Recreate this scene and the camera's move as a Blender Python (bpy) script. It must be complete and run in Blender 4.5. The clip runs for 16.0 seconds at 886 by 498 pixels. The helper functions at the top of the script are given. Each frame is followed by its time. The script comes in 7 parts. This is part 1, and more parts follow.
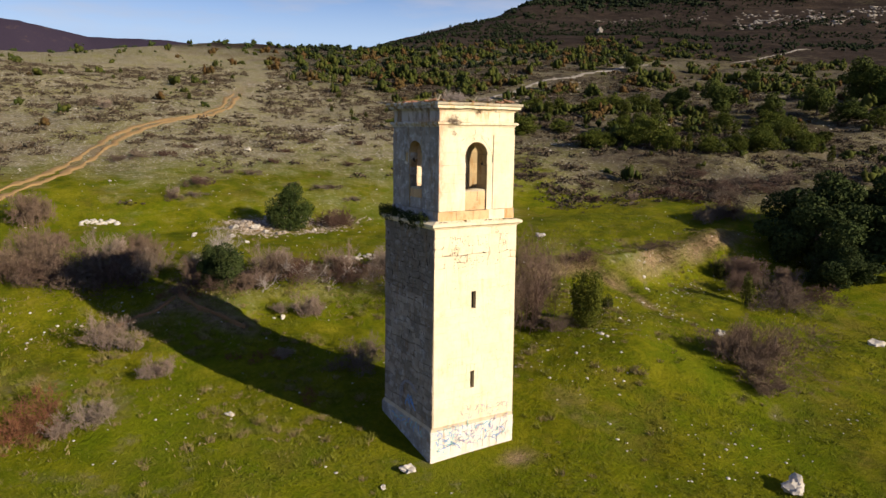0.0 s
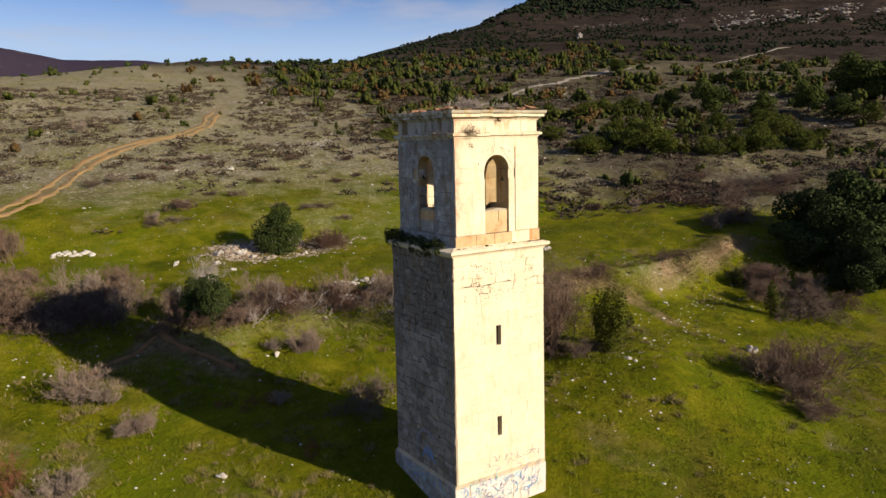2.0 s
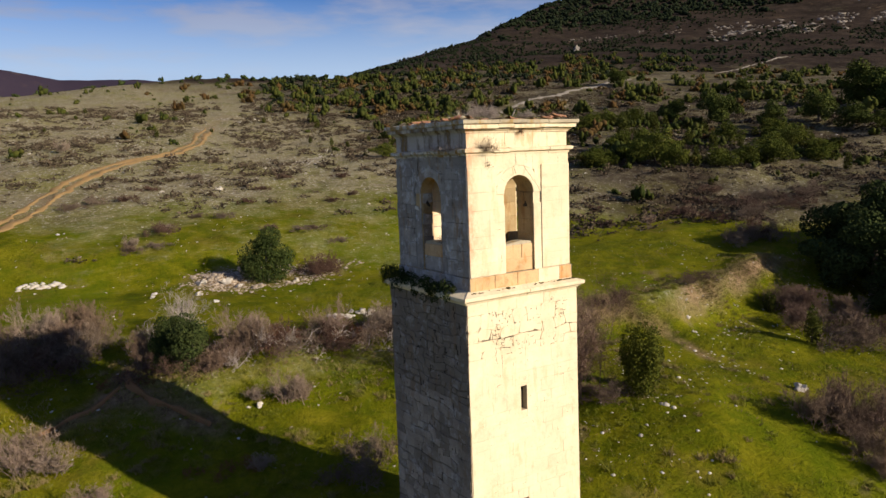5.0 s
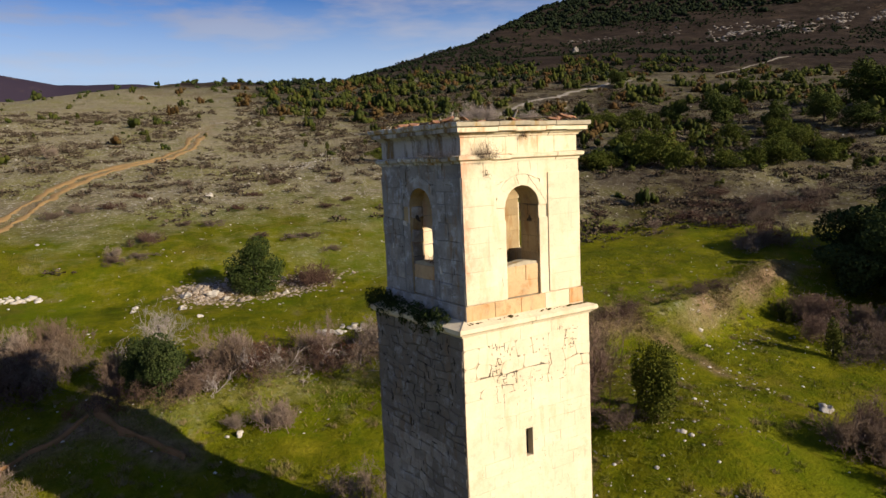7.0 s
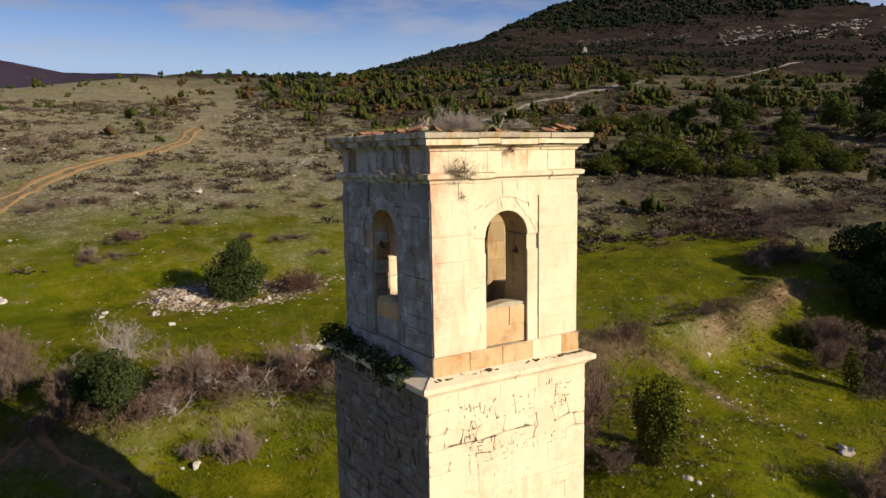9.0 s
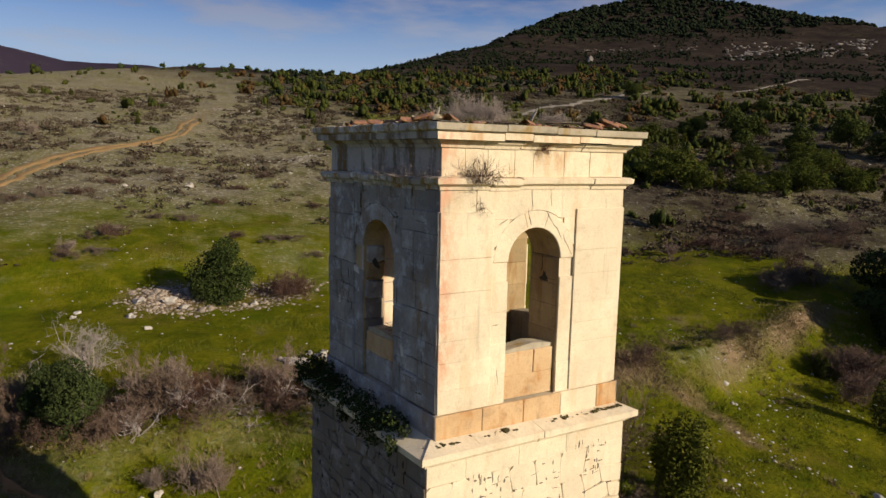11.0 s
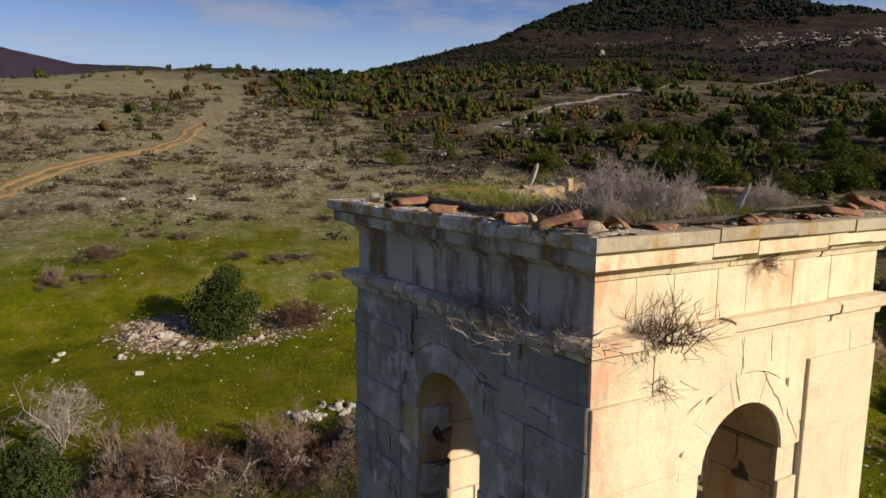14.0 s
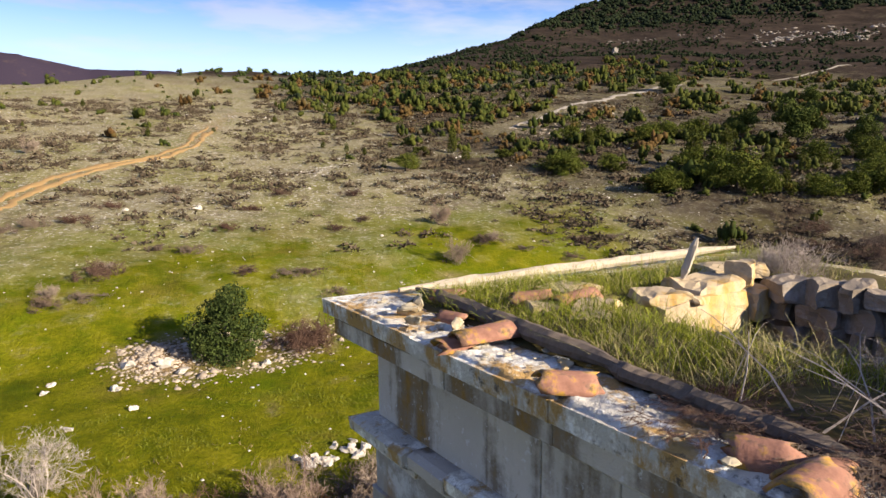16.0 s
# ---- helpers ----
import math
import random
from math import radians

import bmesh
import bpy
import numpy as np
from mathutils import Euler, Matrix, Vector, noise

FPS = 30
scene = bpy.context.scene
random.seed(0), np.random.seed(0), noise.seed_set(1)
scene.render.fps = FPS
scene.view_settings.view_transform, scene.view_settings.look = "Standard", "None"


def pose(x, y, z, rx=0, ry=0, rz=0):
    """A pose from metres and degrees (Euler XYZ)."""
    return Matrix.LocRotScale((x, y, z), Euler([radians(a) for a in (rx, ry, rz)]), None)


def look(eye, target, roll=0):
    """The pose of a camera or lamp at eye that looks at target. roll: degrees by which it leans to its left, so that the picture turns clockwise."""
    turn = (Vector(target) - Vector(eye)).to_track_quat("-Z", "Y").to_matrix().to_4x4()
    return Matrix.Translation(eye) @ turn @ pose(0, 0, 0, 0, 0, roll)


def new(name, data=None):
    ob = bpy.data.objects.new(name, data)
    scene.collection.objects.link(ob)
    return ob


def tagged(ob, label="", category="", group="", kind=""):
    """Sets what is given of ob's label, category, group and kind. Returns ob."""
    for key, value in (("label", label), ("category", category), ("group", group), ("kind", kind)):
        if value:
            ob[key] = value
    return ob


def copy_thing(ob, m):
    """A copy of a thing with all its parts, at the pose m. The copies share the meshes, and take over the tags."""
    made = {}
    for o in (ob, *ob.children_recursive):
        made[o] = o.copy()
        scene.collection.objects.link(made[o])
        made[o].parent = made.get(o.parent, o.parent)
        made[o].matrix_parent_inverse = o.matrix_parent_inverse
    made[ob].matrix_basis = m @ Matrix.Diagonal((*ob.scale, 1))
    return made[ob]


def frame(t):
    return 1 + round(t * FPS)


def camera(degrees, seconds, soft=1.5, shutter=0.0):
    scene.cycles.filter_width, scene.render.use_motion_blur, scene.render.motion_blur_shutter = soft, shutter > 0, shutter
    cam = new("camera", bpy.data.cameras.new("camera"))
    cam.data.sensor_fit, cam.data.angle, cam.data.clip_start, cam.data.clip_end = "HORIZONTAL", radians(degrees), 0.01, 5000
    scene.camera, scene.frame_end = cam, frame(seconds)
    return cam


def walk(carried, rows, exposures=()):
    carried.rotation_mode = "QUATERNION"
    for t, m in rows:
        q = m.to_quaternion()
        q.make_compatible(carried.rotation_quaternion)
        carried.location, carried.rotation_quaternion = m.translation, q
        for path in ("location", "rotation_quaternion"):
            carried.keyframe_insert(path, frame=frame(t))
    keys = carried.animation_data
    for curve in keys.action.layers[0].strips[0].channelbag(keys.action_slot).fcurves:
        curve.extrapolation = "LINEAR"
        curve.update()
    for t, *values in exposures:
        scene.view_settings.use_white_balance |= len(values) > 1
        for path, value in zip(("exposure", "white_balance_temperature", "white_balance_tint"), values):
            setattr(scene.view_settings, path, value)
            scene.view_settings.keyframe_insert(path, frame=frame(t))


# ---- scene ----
cam = camera(68.7, 16.0)

PATH = [
    (0, (-12.977, -24.859, 14.508), (-12.05, -23.126, 14.14), 0.7),
    (0.5, (-12.819, -23.722, 14.554), (-11.878, -21.995, 14.191), 0.3),
    (1, (-12.669, -22.66, 14.595), (-11.715, -20.938, 14.239), -0.3),
    (1.5, (-12.442, -21.704, 14.587), (-11.48, -19.985, 14.239), -0.8),
    (2, (-12.215, -20.816, 14.592), (-11.249, -19.097, 14.254), -1.4),
    (2.5, (-12.0, -20.084, 14.623), (-11.031, -18.366, 14.292), -1.8),
    (3, (-11.66, -19.21, 14.659), (-10.689, -17.492, 14.334), -2.1),
    (3.5, (-11.267, -18.393, 14.71), (-10.295, -16.675, 14.389), -2.1),
    (4, (-10.806, -17.602, 14.675), (-9.834, -15.882, 14.365), -2.1),
    (6.5, (-8.908, -14.5, 14.748), (-7.933, -12.778, 14.461), -2.4),
    (7, (-8.43, -13.917, 14.799), (-7.456, -12.194, 14.512), -2.6),
    (7.5, (-7.91, -13.378, 14.898), (-6.939, -11.653, 14.608), -2.6),
    (8, (-7.298, -12.795, 15.023), (-6.331, -11.069, 14.731), -2.3),
    (8.5, (-6.692, -12.184, 15.115), (-5.727, -10.457, 14.821), -1.9),
    (9, (-6.082, -11.505, 15.191), (-5.118, -9.778, 14.896), -1.1),
    (11.5, (-4.463, -7.794, 15.068), (-3.491, -6.069, 14.784), 1.3),
    (12, (-4.138, -6.899, 15.192), (-3.171, -5.172, 14.905), 1.2),
    (12.5, (-3.846, -6.073, 15.388), (-2.884, -4.343, 15.099), 1.1),
    (13, (-3.586, -5.172, 15.68), (-2.631, -3.44, 15.388), 0.8),
    (13.5, (-3.38, -4.328, 15.96), (-2.428, -2.594, 15.665), 0.6),
    (14, (-3.107, -3.427, 16.186), (-2.162, -1.689, 15.89), 0.3),
    (14.5, (-2.82, -2.636, 16.32), (-1.884, -0.894, 16.022), 0.0),
    (15, (-2.525, -1.816, 16.421), (-1.597, -0.069, 16.123), -0.2),
    (15.5, (-2.224, -1.004, 16.523), (-1.304, 0.747, 16.227), -0.3),
    (16, (-1.859, -0.11, 16.636), (-0.948, 1.646, 16.341), -0.4),
]
walk(cam, [(t, look(eye, target, roll)) for t, eye, target, roll in PATH],
     [(0.0, 0.84), (2.0, 0.76), (3.5, 0.69), (7.0, 0.69), (9.0, 0.6), (11.5, 0.32), (12.5, 0.3), (13.5, 0.32), (14.5, 0.74), (15.5, 1.36), (16.0, 1.55)])

# ---- light ----
SUN_FROM = Vector((0.552, -0.834, math.tan(radians(21.0)))).normalized()
sun = new("sun", bpy.data.lights.new("sun", "SUN"))
sun.data.energy, sun.data.angle, sun.data.color = 5.0, radians(0.6), (1.0, 0.86, 0.665)
sun.matrix_world = look((60, -90, 60), Vector((60, -90, 60)) - SUN_FROM)

world = bpy.data.worlds.new("sky")
scene.world = world
world.use_nodes = True


def nd(tree, kind, **values):
    """A node, with its inputs set by name or its properties by attribute."""
    n = tree.nodes.new(kind)
    for key, value in values.items():
        n.inputs[key.replace("_", " ")].default_value = value
    return n


def build_sky():
    t = world.node_tree
    t.nodes.clear()
    sky = t.nodes.new("ShaderNodeTexSky")
    sky.sky_type, sky.sun_disc = "NISHITA", False
    sky.sun_elevation, sky.sun_rotation = radians(21.0), math.atan2(SUN_FROM.x, SUN_FROM.y)
    sky.air_density, sky.dust_density, sky.ozone_density = 1.0, 0.6, 2.0
    clear = t.nodes.new("ShaderNodeMix")
    clear.data_type, clear.blend_type = "RGBA", "MULTIPLY"
    clear.inputs[0].default_value = 1.0
    clear.inputs[7].default_value = (0.60, 0.95, 1.62, 1)
    t.links.new(sky.outputs["Color"], clear.inputs[6])
    co = t.nodes.new("ShaderNodeTexCoord")
    mp = t.nodes.new("ShaderNodeMapping")
    mp.inputs["Scale"].default_value = (2.4, 2.4, 11.0)
    mp.inputs["Location"].default_value = (0.35, 0.1, 0.0)
    t.links.new(co.outputs["Generated"], mp.inputs["Vector"])
    n1 = nd(t, "ShaderNodeTexNoise", Scale=2.2, Detail=7.0, Roughness=0.55)
    n2 = nd(t, "ShaderNodeTexNoise", Scale=1.1, Detail=4.0, Roughness=0.5)
    t.links.new(mp.outputs["Vector"], n1.inputs["Vector"])
    t.links.new(mp.outputs["Vector"], n2.inputs["Vector"])
    cover = nd(t, "ShaderNodeMapRange", From_Min=0.46, From_Max=0.62, To_Min=0.0, To_Max=0.85)
    t.links.new(n1.outputs["Fac"], cover.inputs["Value"])
    sep = t.nodes.new("ShaderNodeSeparateXYZ")
    t.links.new(co.outputs["Generated"], sep.inputs["Vector"])
    # thin bright veil low over the hills
    low = nd(t, "ShaderNodeMapRange", From_Min=0.125, From_Max=0.225, To_Min=0.78, To_Max=0.0)
    t.links.new(sep.outputs["Z"], low.inputs["Value"])
    grey = t.nodes.new("ShaderNodeMix")
    grey.data_type = "RGBA"
    grey.inputs[6].default_value = (2.5, 2.6, 4.6, 1)
    grey.inputs[7].default_value = (6.2, 6.7, 8.9, 1)
    t.links.new(n2.outputs["Fac"], grey.inputs[0])
    m1 = t.nodes.new("ShaderNodeMix")
    m1.data_type = "RGBA"
    t.links.new(cover.outputs["Result"], m1.inputs[0])
    t.links.new(clear.outputs[2], m1.inputs[6])
    t.links.new(grey.outputs[2], m1.inputs[7])
    m2 = t.nodes.new("ShaderNodeMix")
    m2.data_type = "RGBA"
    m2.inputs[7].default_value = (7.4, 9.4, 12.4, 1)
    t.links.new(low.outputs["Result"], m2.inputs[0])
    t.links.new(m1.outputs[2], m2.inputs[6])
    bg = nd(t, "ShaderNodeBackground", Strength=0.0415)
    t.links.new(m2.outputs[2], bg.inputs["Color"])
    out = t.nodes.new("ShaderNodeOutputWorld")
    t.links.new(bg.outputs["Background"], out.inputs["Surface"])


build_sky()

# ---- materials ----


def material(name, rough=0.9):
    m = bpy.data.materials.new(name)
    m.use_nodes = True
    b = m.node_tree.nodes["Principled BSDF"]
    b.inputs["Roughness"].default_value = rough
    b.inputs["Specular IOR Level"].default_value = 0.1
    return m, m.node_tree, b


def ramp(t, fac, stops):
    r = t.nodes.new("ShaderNodeValToRGB")
    e = r.color_ramp.elements
    while len(e) < len(stops):
        e.new(0.5)
    for el, (p, c) in zip(e, stops):
        el.position, el.color = p, (*c, 1)
    t.links.new(fac, r.inputs["Fac"])
    return r.outputs["Color"]


def noise_tex(t, scale, detail=5.0, rough=0.6, stretch=(1, 1, 1), where="Object"):
    co = t.nodes.new("ShaderNodeTexCoord")
    mp = t.nodes.new("ShaderNodeMapping")
    mp.inputs["Scale"].default_value = stretch
    t.links.new(co.outputs[where], mp.inputs["Vector"])
    n = nd(t, "ShaderNodeTexNoise", Scale=scale, Detail=detail, Roughness=rough)
    t.links.new(mp.outputs["Vector"], n.inputs["Vector"])
    return n.outputs["Fac"]


def mix(t, fac, a, b, mode="MIX"):
    m = t.nodes.new("ShaderNodeMix")
    m.data_type, m.blend_type = "RGBA", mode
    for sock, v in ((0, fac), (6, a), (7, b)):
        if isinstance(v, (int, float)):
            m.inputs[sock].default_value = v
        elif isinstance(v, tuple):
            m.inputs[sock].default_value = (*v, 1)
        else:
            t.links.new(v, m.inputs[sock])
    return m.outputs[2]


def span(t, v, a, b, lo=0.0, hi=1.0):
    r = nd(t, "ShaderNodeMapRange", From_Min=a, From_Max=b, To_Min=lo, To_Max=hi)
    t.links.new(v, r.inputs["Value"])
    return r.outputs["Result"]


def relief(t, b, fac, strength=0.4, distance=0.02):
    n = nd(t, "ShaderNodeBump", Strength=strength, Distance=distance)
    t.links.new(fac, n.inputs["Height"])
    t.links.new(n.outputs["Normal"], b.inputs["Normal"])


def attr(t, name):
    a = t.nodes.new("ShaderNodeAttribute")
    a.attribute_name = name
    return a


def object_random(t):
    return t.nodes.new("ShaderNodeObjectInfo").outputs["Random"]


def island_random(t):
    return t.nodes.new("ShaderNodeNewGeometry").outputs["Random Per Island"]


def stone_material(name, light, dark, stain, stain_amount, grime=0.35, pale=0.0, corner=False, tone=0.0, each=0.3):
    m, t, b = material(name, 0.92)
    base = mix(t, span(t, noise_tex(t, 1.1, 6, 0.65), 0.32, 0.68), dark, light)
    base = mix(t, span(t, object_random(t), 0, 1, 0.0, each), base, tuple((0.7 if each < 0.4 else 0.45) * c for c in light))
    base = mix(t, span(t, island_random(t), 0, 1, 0.0, tone), base, tuple(0.5 * c for c in dark))
    base = mix(t, span(t, noise_tex(t, 21, 5, 0.7), 0.52, 0.72, 0, 0.35), base, tuple(0.6 * c for c in dark))
    streak = noise_tex(t, 2.1, 6, 0.6, (1.6, 1.6, 0.35))
    base = mix(t, span(t, streak, 0.54, 0.66, 0, stain_amount), base, stain)
    blot = noise_tex(t, 1.4, 8, 0.7)
    base = mix(t, span(t, blot, 0.56, 0.66, 0, stain_amount * 0.8), base, tuple(0.8 * c for c in stain))
    drip = noise_tex(t, 4.6, 6, 0.65, (1.5, 1.5, 0.16))
    base = mix(t, span(t, drip, 0.60, 0.72, 0, grime), base, (0.12, 0.105, 0.085))
    if pale:
        base = mix(t, span(t, noise_tex(t, 2.8, 8, 0.72), 0.52, 0.64, 0, pale), base, (0.52, 0.52, 0.53))
    if corner:
        # rusty wash down one corner of the belfry and in blotches on the frieze
        co = t.nodes.new("ShaderNodeTexCoord")
        sep = t.nodes.new("ShaderNodeSeparateXYZ")
        t.links.new(co.outputs["Object"], sep.inputs["Vector"])
        wash = t.nodes.new("ShaderNodeMath")
        wash.operation = "MULTIPLY"
        t.links.new(span(t, sep.outputs["X"], 0.62, 0.32), wash.inputs[0])
        t.links.new(span(t, sep.outputs["Z"], 10.9, 11.6), wash.inputs[1])
        both = t.nodes.new("ShaderNodeMath")
        both.operation = "MULTIPLY"
        t.links.new(wash.outputs[0], both.inputs[0])
        t.links.new(span(t, noise_tex(t, 5, 7, 0.7, (1, 1, 0.5)), 0.42, 0.58, 0, 0.75), both.inputs[1])
        base = mix(t, both.outputs[0], base, (0.56, 0.29, 0.18))
        high = t.nodes.new("ShaderNodeMath")
        high.operation = "MULTIPLY"
        t.links.new(span(t, sep.outputs["Z"], 14.7, 14.8), high.inputs[0])
        t.links.new(span(t, noise_tex(t, 1.9, 5, 0.6, (1.4, 1, 0.5)), 0.52, 0.66, 0, 0.8), high.inputs[1])
        base = mix(t, high.outputs[0], base, (0.48, 0.28, 0.13))
    dirt = noise_tex(t, 3.7, 7, 0.7)
    base = mix(t, span(t, dirt, 0.55, 0.75, 0, grime), base, (0.09, 0.085, 0.08))
    t.links.new(base, b.inputs["Base Color"])
    relief(t, b, mix(t, 0.5, noise_tex(t, 6, 8, 0.7), noise_tex(t, 30, 4, 0.6)), 0.55, 0.03)
    return m


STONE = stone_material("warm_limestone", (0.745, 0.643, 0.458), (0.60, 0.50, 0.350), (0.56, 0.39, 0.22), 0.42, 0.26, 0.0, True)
# weathered grey, with the shade of the unlit walls put into its colour
STONE_GREY = stone_material("weathered_shaded_limestone", (0.57, 0.53, 0.48), (0.20, 0.18, 0.165), (0.26, 0.15, 0.06), 0.6, 0.75, 0.75, False, 0.25, 0.7)
STONE_PALE = stone_material("pale_plinth_limestone", (0.70, 0.65, 0.56), (0.56, 0.50, 0.42), (0.42, 0.30, 0.2), 0.4, 0.3)
STONE_RUBBLE = stone_material("grey_brown_rubble", (0.47, 0.40, 0.325), (0.24, 0.195, 0.155), (0.24, 0.145, 0.07), 0.4, 0.6, 0.3, False, 0.85, 0.55)
STONE_ORANGE = stone_material("ochre_limestone", (0.60, 0.42, 0.235), (0.47, 0.295, 0.145), (0.42, 0.19, 0.06), 0.8, 0.4)
STONE_REVEAL = stone_material("ochre_shaded_reveal_limestone", (0.50, 0.37, 0.20), (0.31, 0.22, 0.115), (0.27, 0.15, 0.06), 0.7, 0.5, 0.0, False, 0.0, 0.6)
LICHEN_STONE = stone_material("lichen_limestone", (0.46, 0.40, 0.29), (0.27, 0.23, 0.165), (0.30, 0.18, 0.04), 0.8, 0.6)
MORTAR = stone_material("lime_mortar", (0.56, 0.47, 0.33), (0.42, 0.34, 0.23), (0.30, 0.2, 0.1), 0.3, 0.4)
RUBBLE_LOW = stone_material("smooth_grey_rubble", (0.43, 0.365, 0.30), (0.22, 0.18, 0.145), (0.20, 0.12, 0.06), 0.4, 0.6, 0.35, False, 0.7)
# dark bed mortar, also the colour of slivers drawn for shade in gaps
MORTAR_GAP_SHADE = stone_material("dark_mortar_gap_shade", (0.20, 0.165, 0.12), (0.10, 0.08, 0.06), (0.1, 0.06, 0.03), 0.3, 0.5)
# near-black that stands for the shade in gaps and hollows
HOLLOW_SHADE = stone_material("hollow_shade", (0.085, 0.070, 0.058), (0.045, 0.037, 0.030), (0.06, 0.045, 0.03), 0.3, 0.3)
FIELD_STONE = stone_material("field_limestone", (0.54, 0.50, 0.44), (0.28, 0.25, 0.215), (0.35, 0.27, 0.16), 0.4, 0.35)
RUIN_STONE = stone_material("ruin_limestone", (0.43, 0.355, 0.28), (0.22, 0.18, 0.14), (0.34, 0.25, 0.16), 0.4, 0.35, 0.0, False, 0.5)
CRAG_STONE = stone_material("crag_limestone", (0.20, 0.185, 0.17), (0.10, 0.09, 0.08), (0.2, 0.15, 0.1), 0.4, 0.3)
CLIFF_STONE = stone_material("far_limestone", (0.30, 0.27, 0.235), (0.15, 0.13, 0.11), (0.2, 0.15, 0.1), 0.4, 0.3)


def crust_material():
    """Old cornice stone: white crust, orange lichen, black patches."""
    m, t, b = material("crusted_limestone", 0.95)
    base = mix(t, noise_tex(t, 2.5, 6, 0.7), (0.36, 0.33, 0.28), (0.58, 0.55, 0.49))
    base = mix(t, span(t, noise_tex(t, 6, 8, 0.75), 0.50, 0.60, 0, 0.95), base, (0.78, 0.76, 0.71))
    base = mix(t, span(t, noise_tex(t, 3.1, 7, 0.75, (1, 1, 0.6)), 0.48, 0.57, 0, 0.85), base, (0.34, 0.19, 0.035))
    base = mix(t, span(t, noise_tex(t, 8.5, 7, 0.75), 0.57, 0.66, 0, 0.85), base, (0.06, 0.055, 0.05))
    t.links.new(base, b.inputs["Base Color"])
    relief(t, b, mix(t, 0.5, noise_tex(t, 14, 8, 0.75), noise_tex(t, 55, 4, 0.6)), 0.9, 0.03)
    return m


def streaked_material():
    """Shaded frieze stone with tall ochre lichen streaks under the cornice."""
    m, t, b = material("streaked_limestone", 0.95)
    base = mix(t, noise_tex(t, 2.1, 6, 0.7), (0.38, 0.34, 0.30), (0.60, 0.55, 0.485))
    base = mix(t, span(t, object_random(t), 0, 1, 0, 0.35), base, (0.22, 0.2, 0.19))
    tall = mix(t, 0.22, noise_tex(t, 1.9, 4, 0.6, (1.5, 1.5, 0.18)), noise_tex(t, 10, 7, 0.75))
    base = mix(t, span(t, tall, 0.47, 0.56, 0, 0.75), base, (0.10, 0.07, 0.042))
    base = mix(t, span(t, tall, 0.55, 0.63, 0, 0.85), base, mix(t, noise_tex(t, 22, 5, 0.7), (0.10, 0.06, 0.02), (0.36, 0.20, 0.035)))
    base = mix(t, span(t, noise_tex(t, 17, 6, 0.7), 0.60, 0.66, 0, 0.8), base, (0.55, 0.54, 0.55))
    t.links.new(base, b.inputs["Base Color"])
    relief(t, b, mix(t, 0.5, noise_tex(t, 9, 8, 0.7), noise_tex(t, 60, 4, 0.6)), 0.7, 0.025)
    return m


def clay_material():
    m, t, b = material("clay_tile", 0.85)
    base = ramp(t, noise_tex(t, 5, 5), [(0.3, (0.12, 0.058, 0.042)), (0.5, (0.25, 0.125, 0.088)), (0.75, (0.36, 0.25, 0.19))])
    base = mix(t, span(t, noise_tex(t, 9, 6, 0.7), 0.51, 0.60, 0, 0.85), base, (0.36, 0.205, 0.03))
    base = mix(t, span(t, noise_tex(t, 13, 6, 0.7), 0.50, 0.62, 0, 0.8), base, (0.075, 0.06, 0.045))
    t.links.new(base, b.inputs["Base Color"])
    relief(t, b, noise_tex(t, 40, 6), 0.4, 0.01)
    return m


def plain_material(name, a, c, scale=6.0, rough=0.9, by="island", spread=0.5, stretch=(1, 1, 1), tint=None):
    m, t, b = material(name, rough)
    base = mix(t, noise_tex(t, scale, 5, 0.6, stretch), a, c)
    r = island_random(t) if by == "island" else object_random(t)
    base = mix(t, span(t, r, 0, 1, 0, spread), base, tuple(0.45 * v for v in a))
    if tint:
        base = mix(t, span(t, object_random(t), 0.15, 1.0, 0, 0.75), base, tint)
    t.links.new(base, b.inputs["Base Color"])
    relief(t, b, noise_tex(t, scale * 6, 5, 0.6, stretch), 0.4, 0.01)
    return m


def leaf_material(name, a, c, dry, dry_part=0.2):
    m, t, b = material(name, 0.85)
    b.inputs["Specular IOR Level"].default_value = 0.04
    r = island_random(t)
    base = mix(t, r, a, c)
    base = mix(t, span(t, noise_tex(t, 0.9, 3), 0.5, 0.75, 0, dry_part * 2), base, dry)
    base = mix(t, span(t, object_random(t), 0, 1, 0, 0.45), base, tuple(v * 0.5 for v in a))
    t.links.new(base, b.inputs["Base Color"])
    return m


CRUST = crust_material()
STREAKED = streaked_material()
CLAY = clay_material()
TIMBER = plain_material("weathered_timber", (0.075, 0.055, 0.042), (0.18, 0.145, 0.115), 4, 0.9, "object", 0.3, (1, 8, 8))
TWIG = plain_material("bare_twigs", (0.225, 0.160, 0.112), (0.130, 0.086, 0.056), 2, 0.9, "island", 0.7, (1, 1, 1), (0.150, 0.095, 0.074))
TWIG_GREY = plain_material("grey_twigs", (0.30, 0.235, 0.185), (0.18, 0.135, 0.10), 2, 0.9, "island", 0.6, (1, 1, 1), (0.20, 0.135, 0.105))
TWIG_PALE = plain_material("pale_twigs", (0.36, 0.31, 0.28), (0.22, 0.185, 0.165), 2, 0.9, "island", 0.4)
TWIG_RED = plain_material("dead_bracken", (0.20, 0.085, 0.04), (0.12, 0.06, 0.035), 2, 0.9, "island", 0.5)
TWIG_DARK = plain_material("dark_brambles", (0.125, 0.070, 0.050), (0.052, 0.031, 0.024), 2, 0.9, "island", 0.7, (1, 1, 1), (0.17, 0.135, 0.10))
BARK = plain_material("bark", (0.12, 0.10, 0.085), (0.06, 0.05, 0.04), 5, 0.95, "object", 0.3, (4, 4, 1))
